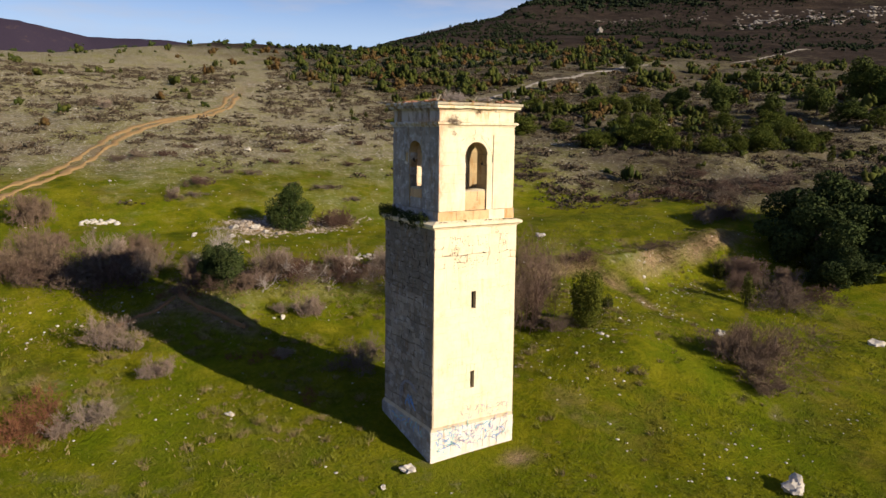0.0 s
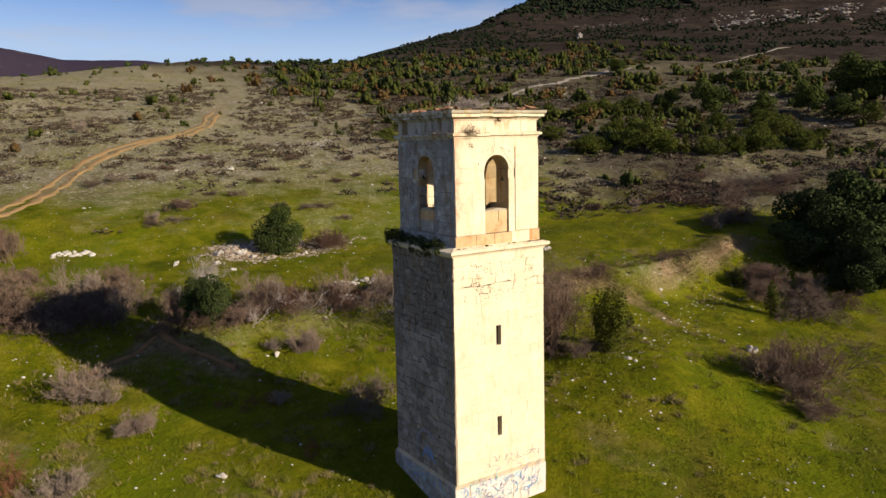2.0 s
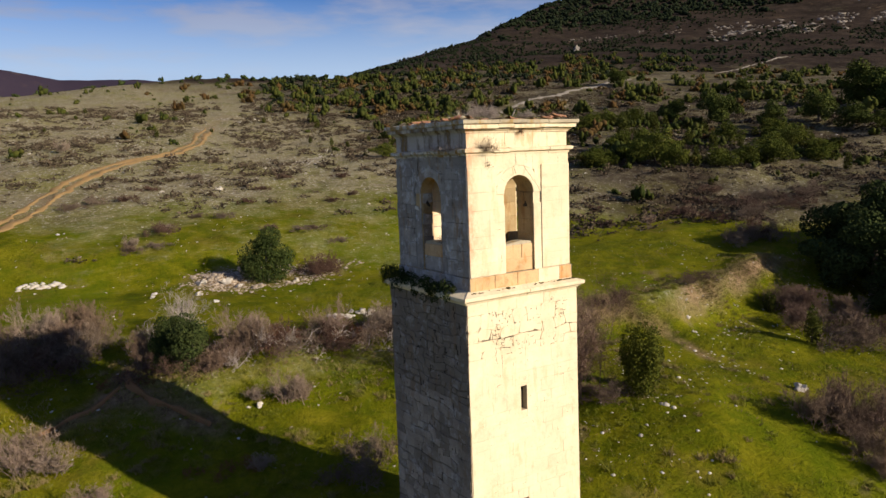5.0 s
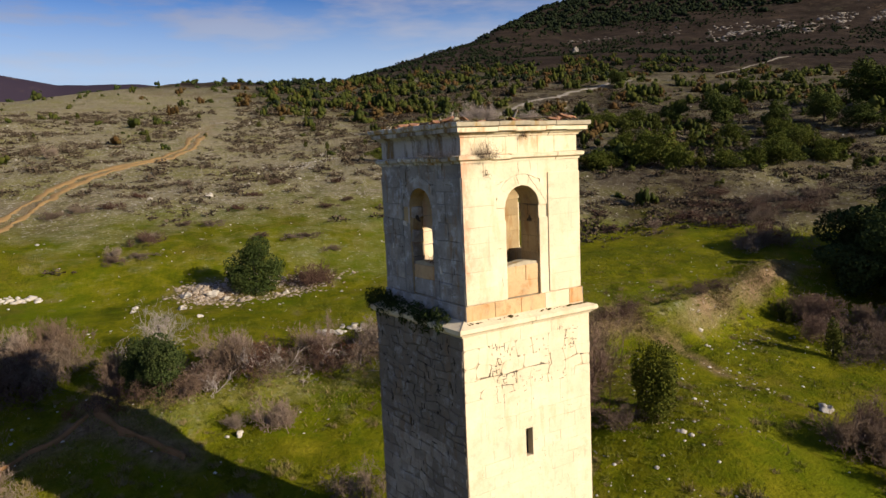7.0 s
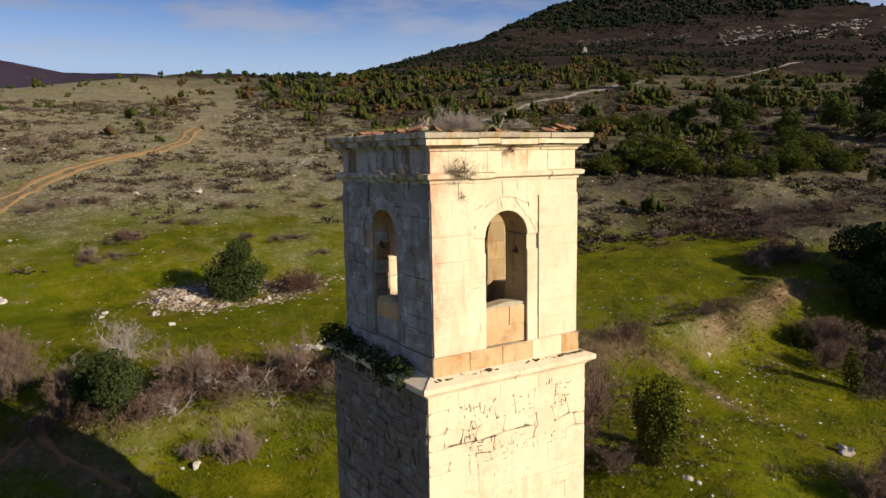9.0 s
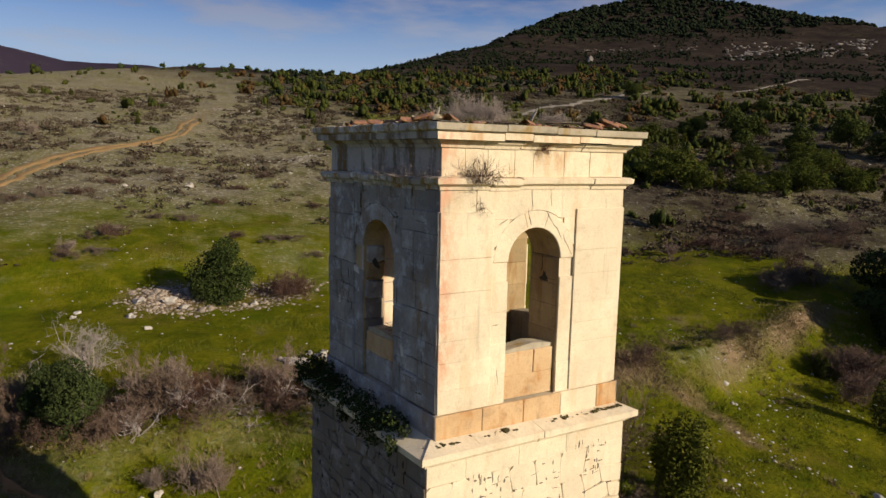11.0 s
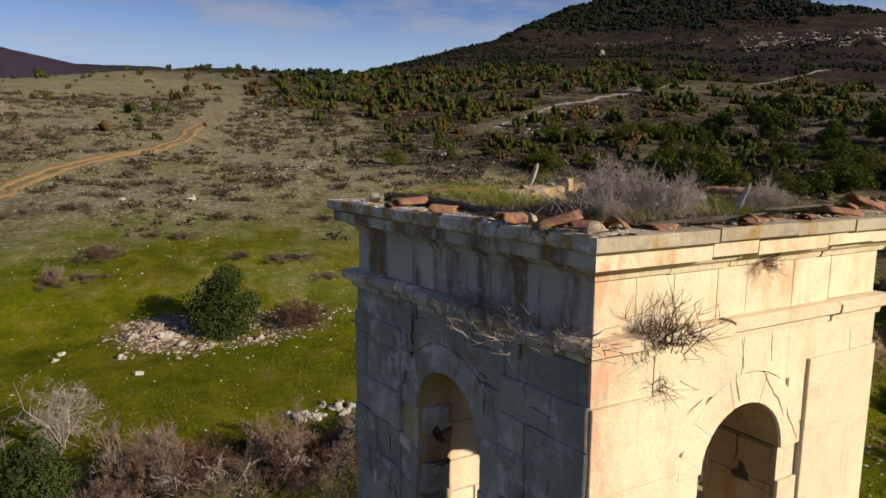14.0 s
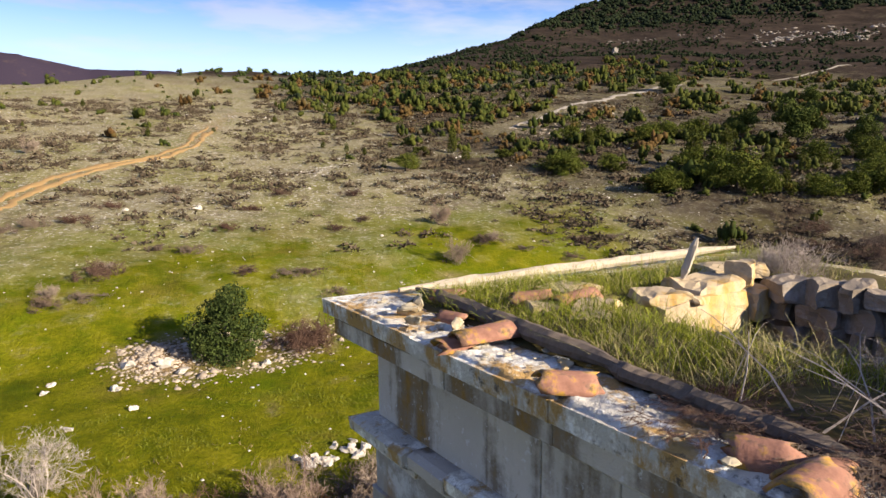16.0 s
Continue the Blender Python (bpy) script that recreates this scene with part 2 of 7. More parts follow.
OAK_LEAF = leaf_material("holm_oak_leaves", (0.022, 0.034, 0.011), (0.052, 0.068, 0.020), (0.055, 0.05, 0.015))
BUSH_LEAF = leaf_material("evergreen_bush_leaves", (0.028, 0.044, 0.012), (0.066, 0.086, 0.022), (0.06, 0.06, 0.015))
JUNIPER_LEAF = leaf_material("juniper_leaves", (0.034, 0.043, 0.009), (0.078, 0.082, 0.014), (0.11, 0.075, 0.02), 0.3)
# brighter copy of the juniper leaves, sunlight put into the colour
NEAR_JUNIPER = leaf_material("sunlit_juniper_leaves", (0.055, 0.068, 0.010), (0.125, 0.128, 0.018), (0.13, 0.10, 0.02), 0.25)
SHRUB_LEAF = leaf_material("box_leaves", (0.045, 0.062, 0.010), (0.098, 0.108, 0.018), (0.10, 0.085, 0.02), 0.3)
RUST_LEAF = leaf_material("rusty_scrub_leaves", (0.095, 0.052, 0.020), (0.075, 0.06, 0.020), (0.075, 0.045, 0.02), 0.3)
HEATH_LEAF = leaf_material("heath_leaves", (0.050, 0.037, 0.026), (0.105, 0.083, 0.056), (0.072, 0.046, 0.034), 0.3)
SCRUB_LEAF = leaf_material("scrub_leaves", (0.022, 0.032, 0.008), (0.056, 0.062, 0.012), (0.066, 0.052, 0.016), 0.3)
SLOPE_OAK = leaf_material("slope_oak_leaves", (0.038, 0.055, 0.013), (0.085, 0.100, 0.022), (0.085, 0.07, 0.02))
# forest greens darkened, cloud shade on the mountain put into the colour
FOREST_LEAF = leaf_material("shaded_forest_leaves", (0.010, 0.016, 0.008), (0.021, 0.028, 0.012), (0.02, 0.02, 0.01), 0.2)
GRASS = plain_material("grass_blades", (0.082, 0.102, 0.006), (0.170, 0.168, 0.020), 0.5, 0.8, "island", 0.4)
# brighter copy of the grass for tussocks, sunlight put into the colour
GRASS_LIT = plain_material("lit_tussock_blades", (0.115, 0.130, 0.010), (0.215, 0.195, 0.035), 0.5, 0.8, "island", 0.3)
STRAW = plain_material("dry_grass_blades", (0.40, 0.34, 0.18), (0.26, 0.22, 0.10), 0.6, 0.85, "island", 0.4)
BANK_STRAW = plain_material("faded_bank_grass", (0.27, 0.205, 0.095), (0.15, 0.125, 0.04), 0.6, 0.85, "island", 0.5)
DIRT = plain_material("orange_dirt", (0.285, 0.175, 0.072), (0.165, 0.115, 0.055), 0.9, 0.95, "object", 0.0)
GRAVEL = plain_material("pale_gravel", (0.29, 0.26, 0.225), (0.15, 0.13, 0.105), 0.4, 0.95, "object", 0.0)
RED_EARTH = plain_material("red_earth", (0.26, 0.12, 0.06), (0.13, 0.085, 0.03), 1.5, 0.95, "object", 0.0)
SPRAY = {
    "blue": plain_material("blue_spray_paint", (0.10, 0.22, 0.50), (0.2, 0.33, 0.55), 6, 0.7, "object", 0.0),
    "teal": plain_material("teal_spray_paint", (0.16, 0.42, 0.46), (0.25, 0.48, 0.48), 6, 0.7, "object", 0.0),
    "grey": plain_material("grey_spray_paint", (0.20, 0.20, 0.24), (0.30, 0.28, 0.28), 6, 0.7, "object", 0.0),
    "violet": plain_material("violet_spray_paint", (0.30, 0.24, 0.42), (0.36, 0.3, 0.4), 6, 0.7, "object", 0.0),
}


def ground_material():
    m, t, b = material("meadow_ground", 1.0)
    b.inputs["Specular IOR Level"].default_value = 0.02
    zone = attr(t, "zone")
    sep = t.nodes.new("ShaderNodeSeparateColor")
    t.links.new(zone.outputs["Color"], sep.inputs["Color"])
    big, mid, fine = noise_tex(t, 0.035, 6, 0.6), noise_tex(t, 0.33, 7, 0.7), noise_tex(t, 4.5, 6, 0.7)
    lush = ramp(t, mid, [(0.30, (0.046, 0.055, 0.003)), (0.48, (0.118, 0.118, 0.005)), (0.70, (0.190, 0.166, 0.011))])
    speck = noise_tex(t, 1.7, 8, 0.75)
    lush = mix(t, span(t, noise_tex(t, 0.13, 6, 0.65), 0.52, 0.64, 0, 0.55), lush, (0.125, 0.092, 0.022))
    lush = mix(t, span(t, noise_tex(t, 0.6, 5, 0.65), 0.48, 0.62, 0, 0.55), lush, (0.052, 0.072, 0.003))
    lush = mix(t, span(t, fine, 0.44, 0.66, 0, 0.45), lush, (0.042, 0.058, 0.002))
    lush = mix(t, span(t, speck, 0.56, 0.70, 0, 0.45), lush, (0.190, 0.155, 0.020))
    lush = mix(t, span(t, noise_tex(t, 0.075, 5, 0.6), 0.47, 0.60, 0, 0.45), lush, (0.086, 0.120, 0.004))
    dry = ramp(t, mid, [(0.3, (0.118, 0.100, 0.058)), (0.5, (0.190, 0.165, 0.092)), (0.7, (0.262, 0.230, 0.142))])
    dry = mix(t, span(t, noise_tex(t, 0.10, 6, 0.65), 0.46, 0.62, 0, 0.7), dry, (0.160, 0.152, 0.040))
    dry = mix(t, span(t, speck, 0.52, 0.62, 0, 0.65), dry, (0.075, 0.056, 0.043))
    dry = mix(t, span(t, noise_tex(t, 0.55, 7, 0.7), 0.52, 0.62, 0, 0.6), dry, (0.085, 0.064, 0.050))
    dry = mix(t, span(t, noise_tex(t, 0.9, 6, 0.75), 0.55, 0.63, 0, 0.55), dry, (0.27, 0.235, 0.16))
    dry = mix(t, span(t, noise_tex(t, 2.6, 3, 0.5), 0.58, 0.64, 0, 0.85), dry, (0.40, 0.37, 0.32))
    # moor browns darkened for the cloud shade lying on the far slopes
    shaded_moor = ramp(t, noise_tex(t, 0.06, 9, 0.75), [(0.3, (0.010, 0.008, 0.006)), (0.5, (0.026, 0.019, 0.0145)), (0.7, (0.050, 0.037, 0.028))])
    wob = span(t, mix(t, 0.5, big, mid), 0.36, 0.64, -0.35, 0.35)

    def mask(channel):
        s = t.nodes.new("ShaderNodeMath")
        s.operation = "ADD"
        t.links.new(sep.outputs[channel], s.inputs[0])
        t.links.new(wob, s.inputs[1])
        return span(t, s.outputs[0], 0.15, 0.85)

    base = mix(t, mask("Green"), lush, dry)
    base = mix(t, mask("Blue"), base, shaded_moor)
    # purple for haze and shade on the far ridge, put into the ground
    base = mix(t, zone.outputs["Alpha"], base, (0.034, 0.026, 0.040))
    base = mix(t, mask("Red"), base, mix(t, span(t, speck, 0.35, 0.65), (0.085, 0.055, 0.030), (0.255, 0.178, 0.105)))
    t.links.new(base, b.inputs["Base Color"])
    relief(t, b, mix(t, 0.5, fine, speck), 1.0, 0.3)
    return m


GROUND = ground_material()

# ---- tools ----


def obj(name, mat, bm=None, parent=None, label=""):
    me = bpy.data.meshes.new(name)
    if bm is not None:
        bm.normal_update()
        bm.to_mesh(me)
        bm.free()
    for one in mat if isinstance(mat, (list, tuple)) else [mat]:
        me.materials.append(one)
    ob = new(name, me)
    if parent:
        ob.parent = parent
    if label:
        ob["label"] = label
    return ob


def mesh_of(name, verts, faces, mat, parent=None, label="", smooth=False):
    me = bpy.data.meshes.new(name)
    me.from_pydata([tuple(v) for v in verts], [], [tuple(f) for f in faces])
    me.materials.append(mat)
    if smooth:
        me.shade_smooth()
    me.update()
    ob = new(name, me)
    if parent:
        ob.parent = parent
    if label:
        ob["label"] = label
    return ob


def empty(name, label, category, group="", at=(0, 0, 0)):
    ob = new(name)
    ob.location = at
    return tagged(ob, label, category, group)




def vnoise(x, y, seed=0):
    """Smooth lattice noise, about -1 to 1."""
    xi, yi = np.floor(x).astype(np.int64), np.floor(y).astype(np.int64)
    fx, fy = x - xi, y - yi
    fx, fy = fx * fx * (3 - 2 * fx), fy * fy * (3 - 2 * fy)

    def h(a, b):
        n = (a * 374761393 + b * 668265263 + seed * 974634521) & 0x7FFFFFFF
        n = ((n ^ (n >> 13)) * 1274126177) & 0x7FFFFFFF
        return ((n ^ (n >> 16)) & 0xFFFF) / 32767.5 - 1
    return (h(xi, yi) * (1 - fx) + h(xi + 1, yi) * fx) * (1 - fy) + (h(xi, yi + 1) * (1 - fx) + h(xi + 1, yi + 1) * fx) * fy


def sstep(v):
    v = np.clip(v, 0.0, 1.0)
    return v * v * (3 - 2 * v)


def softplus(v, w):
    return w * np.logaddexp(0.0, v / w)


AZ = (-60, -20, -4.8, -0.3, 3.4, 7.2, 11, 14.2, 21.7, 24.6, 29.4, 32.8, 34.6, 37, 39.3, 45, 50, 54, 57, 60, 62.2, 75, 100)
FAR = (5, 8.2, 7.15, 6.28, 6.29, 6.1, 5, 5, 6.4, 7.2, 8.35, 9.1, 9.75, 10.75, 11.75, 12.6, 12.3, 11.5, 10.8, 10.1, 9.5, 8, 5)
NEAR = (3.5, 4.2, 4.9, 5.5, 6.2, 6.5, 6.75, 6.6, 6.55, 7.2, 8.35, 9.1, 9.75, 10.75, 11.75, 12.6, 12.3, 11.5, 10.8, 10.1, 9.5, 8, 5)




def height(x, y):
    """Height of the land: low field, terrace behind the tower, long slope, hills."""
    x, y = np.asarray(x, float), np.asarray(y, float)
    low = -1.84 + 0.14 * softplus(y + 6, 3.0) + 0.012 * x - 0.9 * sstep((x - 21) / 14) - 0.5 * sstep((-8 - x) / 6)
    low = low + 0.4 * np.exp(-((x - 1) / 6) ** 2 - ((y - 6) / 4) ** 2) - 0.25 * np.exp(-((x + 1.5) / 3) ** 2 - ((y + 1.5) / 3) ** 2)
    low = low + 1.55 * np.exp(-((x - 15.5) / 6.5) ** 2 - ((y - 5.0) / 5.0) ** 2)
    low = low + 0.45 * np.exp(-((x + 7.5) / 5.0) ** 2 - ((y - 18.5) / 3.5) ** 2)
    terrace = 3.5 + 0.045 * (y - 25) + 0.02 * softplus(-x, 4.0)
    edge = 19.0 - 0.03 * x + 2.0 * np.sin(x * 0.16 + 0.6) + 0.8 * np.sin(x * 0.43) + 3.5 * sstep((-5 - x) / 6)
    width = 6.5 - 1.5 * np.sin(x * 0.11 + 1.0)
    east = sstep((x - 15) / 7)
    edge = edge * (1 - east) + east * np.interp(x, (20, 24, 27, 30, 34, 39, 47, 56), (17.4, 16.7, 15.8, 16.0, 17.2, 18.0, 19.2, 19.0))
    width = width * (1 - east) + east * 3.0
    ground = low + (terrace - low) * sstep((y - edge) / width + 0.5)
    ground = ground + (0.45 + 0.5 * np.exp(-((x - 26.5) / 4.0) ** 2)) * east * np.exp(-((y - edge - 1.2) / 1.2) ** 2) * sstep((48 - x) / 4)
    ground = ground + 0.5 * np.exp(-((x - 0.2) / 2.2) ** 2 - ((y - 41.3) / 1.8) ** 2)
    hill = -1.3 + 0.172 * y - 1.6 * np.exp(-((y - 40) / 7) ** 2) + 0.082 * softplus(x - 30, 8.0) - 2.2 * sstep((19.5 - y) / 6) * sstep((x - 18) / 8)
    ground = ground + 0.7 * np.exp(-((x - 42.5) / 4.0) ** 2 - ((y - 20.2) / 2.0) ** 2)
    ground = ground + softplus(hill - ground, 0.35)
    ex, ey = x + 3.6, y + 5.2
    r = np.hypot(ex, ey)
    az = np.degrees(np.arctan2(ex, ey))
    ground = ground + 3.0e-7 * np.maximum(r - 300, 0) ** 3 * sstep((az - 20) / 12)
    cone = 15.7 + r * np.tan(np.radians(np.interp(az, AZ, NEAR)))
    crest = 360 + 640 * sstep((az - 19) / 16)
    cone = cone - 0.3 * np.maximum(r - crest, 0)
    ground = cone - softplus(cone - ground, 2.0)
    far = (15.7 + 900 * np.tan(np.radians(np.interp(az, AZ, FAR)))) * np.exp(-((r - 900) / 220) ** 2) * (1 - sstep((az - 30) / 5)) * sstep((az + 60) / 30)
    ground = np.where(r > 380, np.maximum(ground, far), ground)
    ground = np.where(r > 900, ground - 0.25 * (r - 900), ground)
    return np.maximum(ground, -30.0)


def land(x, y):
    """Height of the ground with its small unevenness."""
    x, y = np.asarray(x, float), np.asarray(y, float)
    z = height(x, y)
    r = np.hypot(x - 2, y - 2)
    calm = sstep((r - 4) / 8)
    z = z + calm * (0.10 * vnoise(x / 1.3, y / 1.3, 1) + 0.16 * vnoise(x / 4.1, y / 4.1, 2))
    rough = np.exp(-((y - 17) / 6.5) ** 2) + np.exp(-((x - 15) / 6) ** 2 - ((y - 5) / 5) ** 2)
    z = z + calm * rough * (0.22 * np.abs(vnoise(x / 2.1, y / 2.1, 15)) + 0.28 * vnoise(x / 5.3, y / 3.6, 16) + 0.10 * vnoise(x / 0.8, y / 0.8, 17))
    z = z + sstep((r - 45) / 60) * (0.5 * vnoise(x / 11, y / 11, 3) + 1.0 * vnoise(x / 37, y / 37, 4))
    return z + sstep((r - 230) / 200) * 4.0 * vnoise(x / 90, y / 90, 5)


def land1(x, y):
    return float(land(np.array([x]), np.array([y]))[0])


# ---- the ground ----


def build_ground():
    az = np.concatenate([np.arange(-50, 88, 0.34), np.arange(88, 310, 3.0)])
    rings = [0.0]
    while rings[-1] < 3600:
        rings.append(rings[-1] + 0.24 + 0.019 * rings[-1])
    r = np.array(rings[1:])
    a = np.radians(az)
    x = 1.0 + np.outer(r, np.sin(a)).ravel()
    y = 4.0 + np.outer(r, np.cos(a)).ravel()
    x, y = np.append(x, 1.0), np.append(y, 4.0)
    z = land(x, y)
    n = len(a)
    k = np.arange(len(r) - 1)[:, None] * n
    j = np.arange(n)[None, :]
    j2 = (j + 1) % n
    quads = np.stack([k + j, k + n + j, k + n + j2, k + j2], -1).reshape(-1, 4)[:, ::-1]
    fan = [(len(x) - 1, (i + 1) % n, i) for i in range(n)]
    me = bpy.data.meshes.new("ground")
    me.from_pydata(np.stack([x, y, z], -1).tolist(), [], quads.tolist() + fan)
    me.shade_smooth()
    # what grows where: green = dry slope, blue = moor with cloud shade, red = bare earth; alpha = haze and shade
    # painted on the far ridge
    ex, ey = x + 3.6, y + 5.2
    rr = np.hypot(ex, ey)
    azi = np.degrees(np.arctan2(ex, ey))
    dry = sstep((y - 36 + 8 * vnoise(x / 14, y / 14, 8) + 6 * vnoise(x / 4, y / 4, 6)) / 46) * 0.97
    dry = np.maximum(dry, sstep((x - 34 - 0.25 * np.abs(y - 30) + 3 * vnoise(x / 5, y / 5, 7)) / 9) * sstep((y - 38 + 3 * vnoise(x / 4, y / 4, 12)) / 9) * 0.85)
    dry = np.maximum(dry, sstep((x - 52) / 10) * sstep((y - 21) / 8))
    crest_y = np.interp(x, (20, 24, 27, 30, 34, 39, 47, 56), (17.4, 16.7, 15.8, 16.0, 17.2, 18.0, 19.2, 19.0))
    scarp = np.exp(-((y - crest_y - 0.7) / 1.0) ** 2) * sstep((x - 17) / 4) * sstep((50 - x) / 5)
    dry = np.maximum(dry, 0.26 * np.exp(-((y - 19.5 + 0.03 * x) / 3.2) ** 2) * sstep((x + 12) / 3) * sstep((20 - x) / 4))
    dry = np.maximum(dry, scarp * (0.40 + 0.3 * vnoise(x / 3, y / 3, 10)))
    dry = dry * (1 - 0.8 * np.exp(-((x - 27) / 6.5) ** 2 - ((y - 53.5 + 0.6 * (x - 27)) / 6) ** 2))
    shaded_moor = np.maximum((0.62 + 0.12 * vnoise(x / 6, y / 6, 18)) * sstep((x - 34 + 7 * vnoise(x / 9, y / 9, 14)) / 24) * sstep((y - 31 + 12 * sstep((x - 50) / 12) - 0.6 * np.maximum(50 - x, 0)) / 10), sstep((rr - 370) / 20))
    shaded_moor = np.maximum(shaded_moor, sstep((rr - 190 - 5 * np.maximum(14 - azi, 0)) / 160))
    bare = 1.25 * np.exp(-((x - 0.4) / 2.6) ** 2 - ((y - 40.9) / 2.4) ** 2) + 0.8 * np.exp(-((x - 9) / 2.6) ** 2 - ((y - 41) / 1.6) ** 2) + 0.45 * np.exp(-((x - 9) / 1.6) ** 2 - ((y - 1.5) / 2.2) ** 2) + 0.6 * np.exp(-((x - 3.9) / 1.1) ** 2 - ((y + 1.3) / 0.7) ** 2)
    bare = bare + 1.0 * scarp * (0.6 + 0.8 * vnoise(x / 1.7, y / 1.7, 9))
    for line, wide, much in (([(21.3, 19.2), (23.1, 17.7), (24.4, 16.3), (25.6, 14.9), (25.6, 13.0), (25.0, 11.0)], 0.7, 0.75), ([(-8.4, 22.4), (-8.9, 21.0), (-7.9, 19.6), (-7.2, 18.3), (-6.2, 16.9), (-5.0, 16.0)], 1.0, 0.8), ([(-8.9, 21.0), (-10.0, 20.4), (-11.2, 19.5), (-12.6, 18.6)], 0.9, 0.8)):
        # worn ground along a foot track
        gap = np.full_like(x, 99.0)
        for (ax, ay), (bx, by) in zip(line, line[1:]):
            k = np.clip(((x - ax) * (bx - ax) + (y - ay) * (by - ay)) / ((bx - ax) ** 2 + (by - ay) ** 2), 0, 1)
            gap = np.minimum(gap, np.hypot(x - ax - k * (bx - ax), y - ay - k * (by - ay)))
        bare = bare + much * np.exp(-(gap / wide) ** 2)
    bare = bare + 0.42 * np.exp(-((x - 24) / 3.5) ** 2 - ((y - 47 + 0.5 * (x - 24)) / 1.5) ** 2)
    way = np.abs(x - np.interp(y, (51.6, 59.3, 68.2, 80.9, 89.8, 96.5, 102.5, 112.6, 136.7, 165.4, 215), (-21.5, -16.9, -14.1, -10.4, -6.1, -1.2, 5.2, 11, 17.9, 29, 40)))
    bare = bare + 0.6 * np.exp(-(way / 2.0) ** 2) * sstep((y - 50) / 4) * sstep((175 - y) / 60) * (0.8 + 0.5 * vnoise(x / 3, y / 3, 13))
    col = np.stack([bare, dry, shaded_moor, sstep((rr - 560) / 120) * sstep((24 - azi) / 6)], -1)
    layer = me.attributes.new("zone", "FLOAT_COLOR", "POINT")
    layer.data.foreach_set("color", col.ravel().astype(np.float32))
    me.materials.append(GROUND)
    me.update()
    return tagged(new("ground", me), "grassy meadow rising to dry heath hillsides", "ground", kind="structure")


build_ground()


def ribbon(name, line, half, mat, label, category, lift=0.13):
    """A way laid over the ground along a smooth line, with ragged edges."""
    pts = np.array(line, float)
    seg = np.r_[0, np.cumsum(np.hypot(*np.diff(pts, axis=0).T))]
    s = np.arange(0, seg[-1], 0.4)
    x, y = np.interp(s, seg, pts[:, 0]), np.interp(s, seg, pts[:, 1])
    for _ in range(30):
        x[1:-1], y[1:-1] = (x[:-2] + 2 * x[1:-1] + x[2:]) / 4, (y[:-2] + 2 * y[1:-1] + y[2:]) / 4
    dx, dy = np.gradient(x), np.gradient(y)
    ln = np.hypot(dx, dy)
    nx, ny = -dy / ln, dx / ln
    verts, faces = [], []
    cols = 7
    for i in range(len(s)):
        # each edge frays on its own, down to bare patches
        fray = [max(0.1, 0.72 + 0.5 * vnoise(s[i:i + 1] / 2.6, np.zeros(1) + half * k, 21)[0] + 0.6 * vnoise(s[i:i + 1] / 0.7, np.zeros(1) + 3 * k, 23)[0]) for k in (1, 2)]
        taper = half * min(1, 0.25 + i / 30, 0.25 + (len(s) - 1 - i) / 30)
        off = half * 0.25 * vnoise(s[i:i + 1] / 5.0, np.zeros(1), 22)[0]
        for c in range(cols):
            q = (c / (cols - 1) * 2 - 1)
            w = taper * fray[q > 0]
            px, py = x[i] + nx[i] * (q * w + off), y[i] + ny[i] * (q * w + off)
            verts.append((px, py, land1(px, py) + lift - (lift + 0.04) * abs(q) ** 3))
    for i in range(len(s) - 1):
        for c in range(cols - 1):
            k = i * cols + c
            faces.append((k, k + cols, k + cols + 1, k + 1))
    return tagged(mesh_of(name, verts, faces, mat, smooth=True), label, category, kind="structure")


TRACK = [(-28, 43), (-21.5, 51.6), (-16.9, 59.3), (-14.1, 68.2), (-10.4, 80.9), (-6.1, 89.8), (-1.2, 96.5), (5.2, 102.5), (11, 112.6), (17.9, 136.7)]
for shift in (-0.85, 0.85):
    ribbon("dirt_track", [(x + shift, y) for x, y in TRACK], 0.62, DIRT, "worn orange wheel rut of a dirt track", "track")
ribbon("gravel_road", [(74, 116), (79, 119), (100.6, 131.3), (121, 138), (156, 154.4), (172, 160)], 1.1, GRAVEL, "pale gravel road cut across the hillside", "road")
ribbon("hill_track", [(225, 166), (245, 168), (270, 173), (296, 179)], 0.7, GRAVEL, "thin pale track high on the hillside", "track")

# ---- the tower ----
SHEAR = -0.115
TOWER = empty("bell_tower", "ruined square limestone bell tower with open belfry", "tower")


def skew(co):
    return (co[0] + SHEAR * co[1], co[1], co[2])


def prism(bm, poly, d0, d1, to):
    """A polygon (a, z) between two depths, through the map to(a, z, d)."""
    n = len(poly)
    back = [bm.verts.new(skew(to(a, z, d0))) for a, z in poly]
    front = [bm.verts.new(skew(to(a, z, d1))) for a, z in poly]
    bm.faces.new(front)
    bm.faces.new(back[::-1])
    for i in range(n):
        bm.faces.new((back[i], back[(i + 1) % n], front[(i + 1) % n], front[i]))


def finish(bm):
    bmesh.ops.recalc_face_normals(bm, faces=bm.faces)
    return bm


def faces_of(u0, u1, v0, v1):
    """Four walls: name, length start and end, map from (along, up, outward)."""
    return {
        "front": (u0, u1, lambda a, z, d: (a, v0 - d, z)),
        "left": (v0, v1, lambda a, z, d: (u0 - d, a, z)),
        "right": (v0, v1, lambda a, z, d: (u1 + d, a, z)),
        "back": (u0, u1, lambda a, z, d: (a, v1 + d, z)),
    }


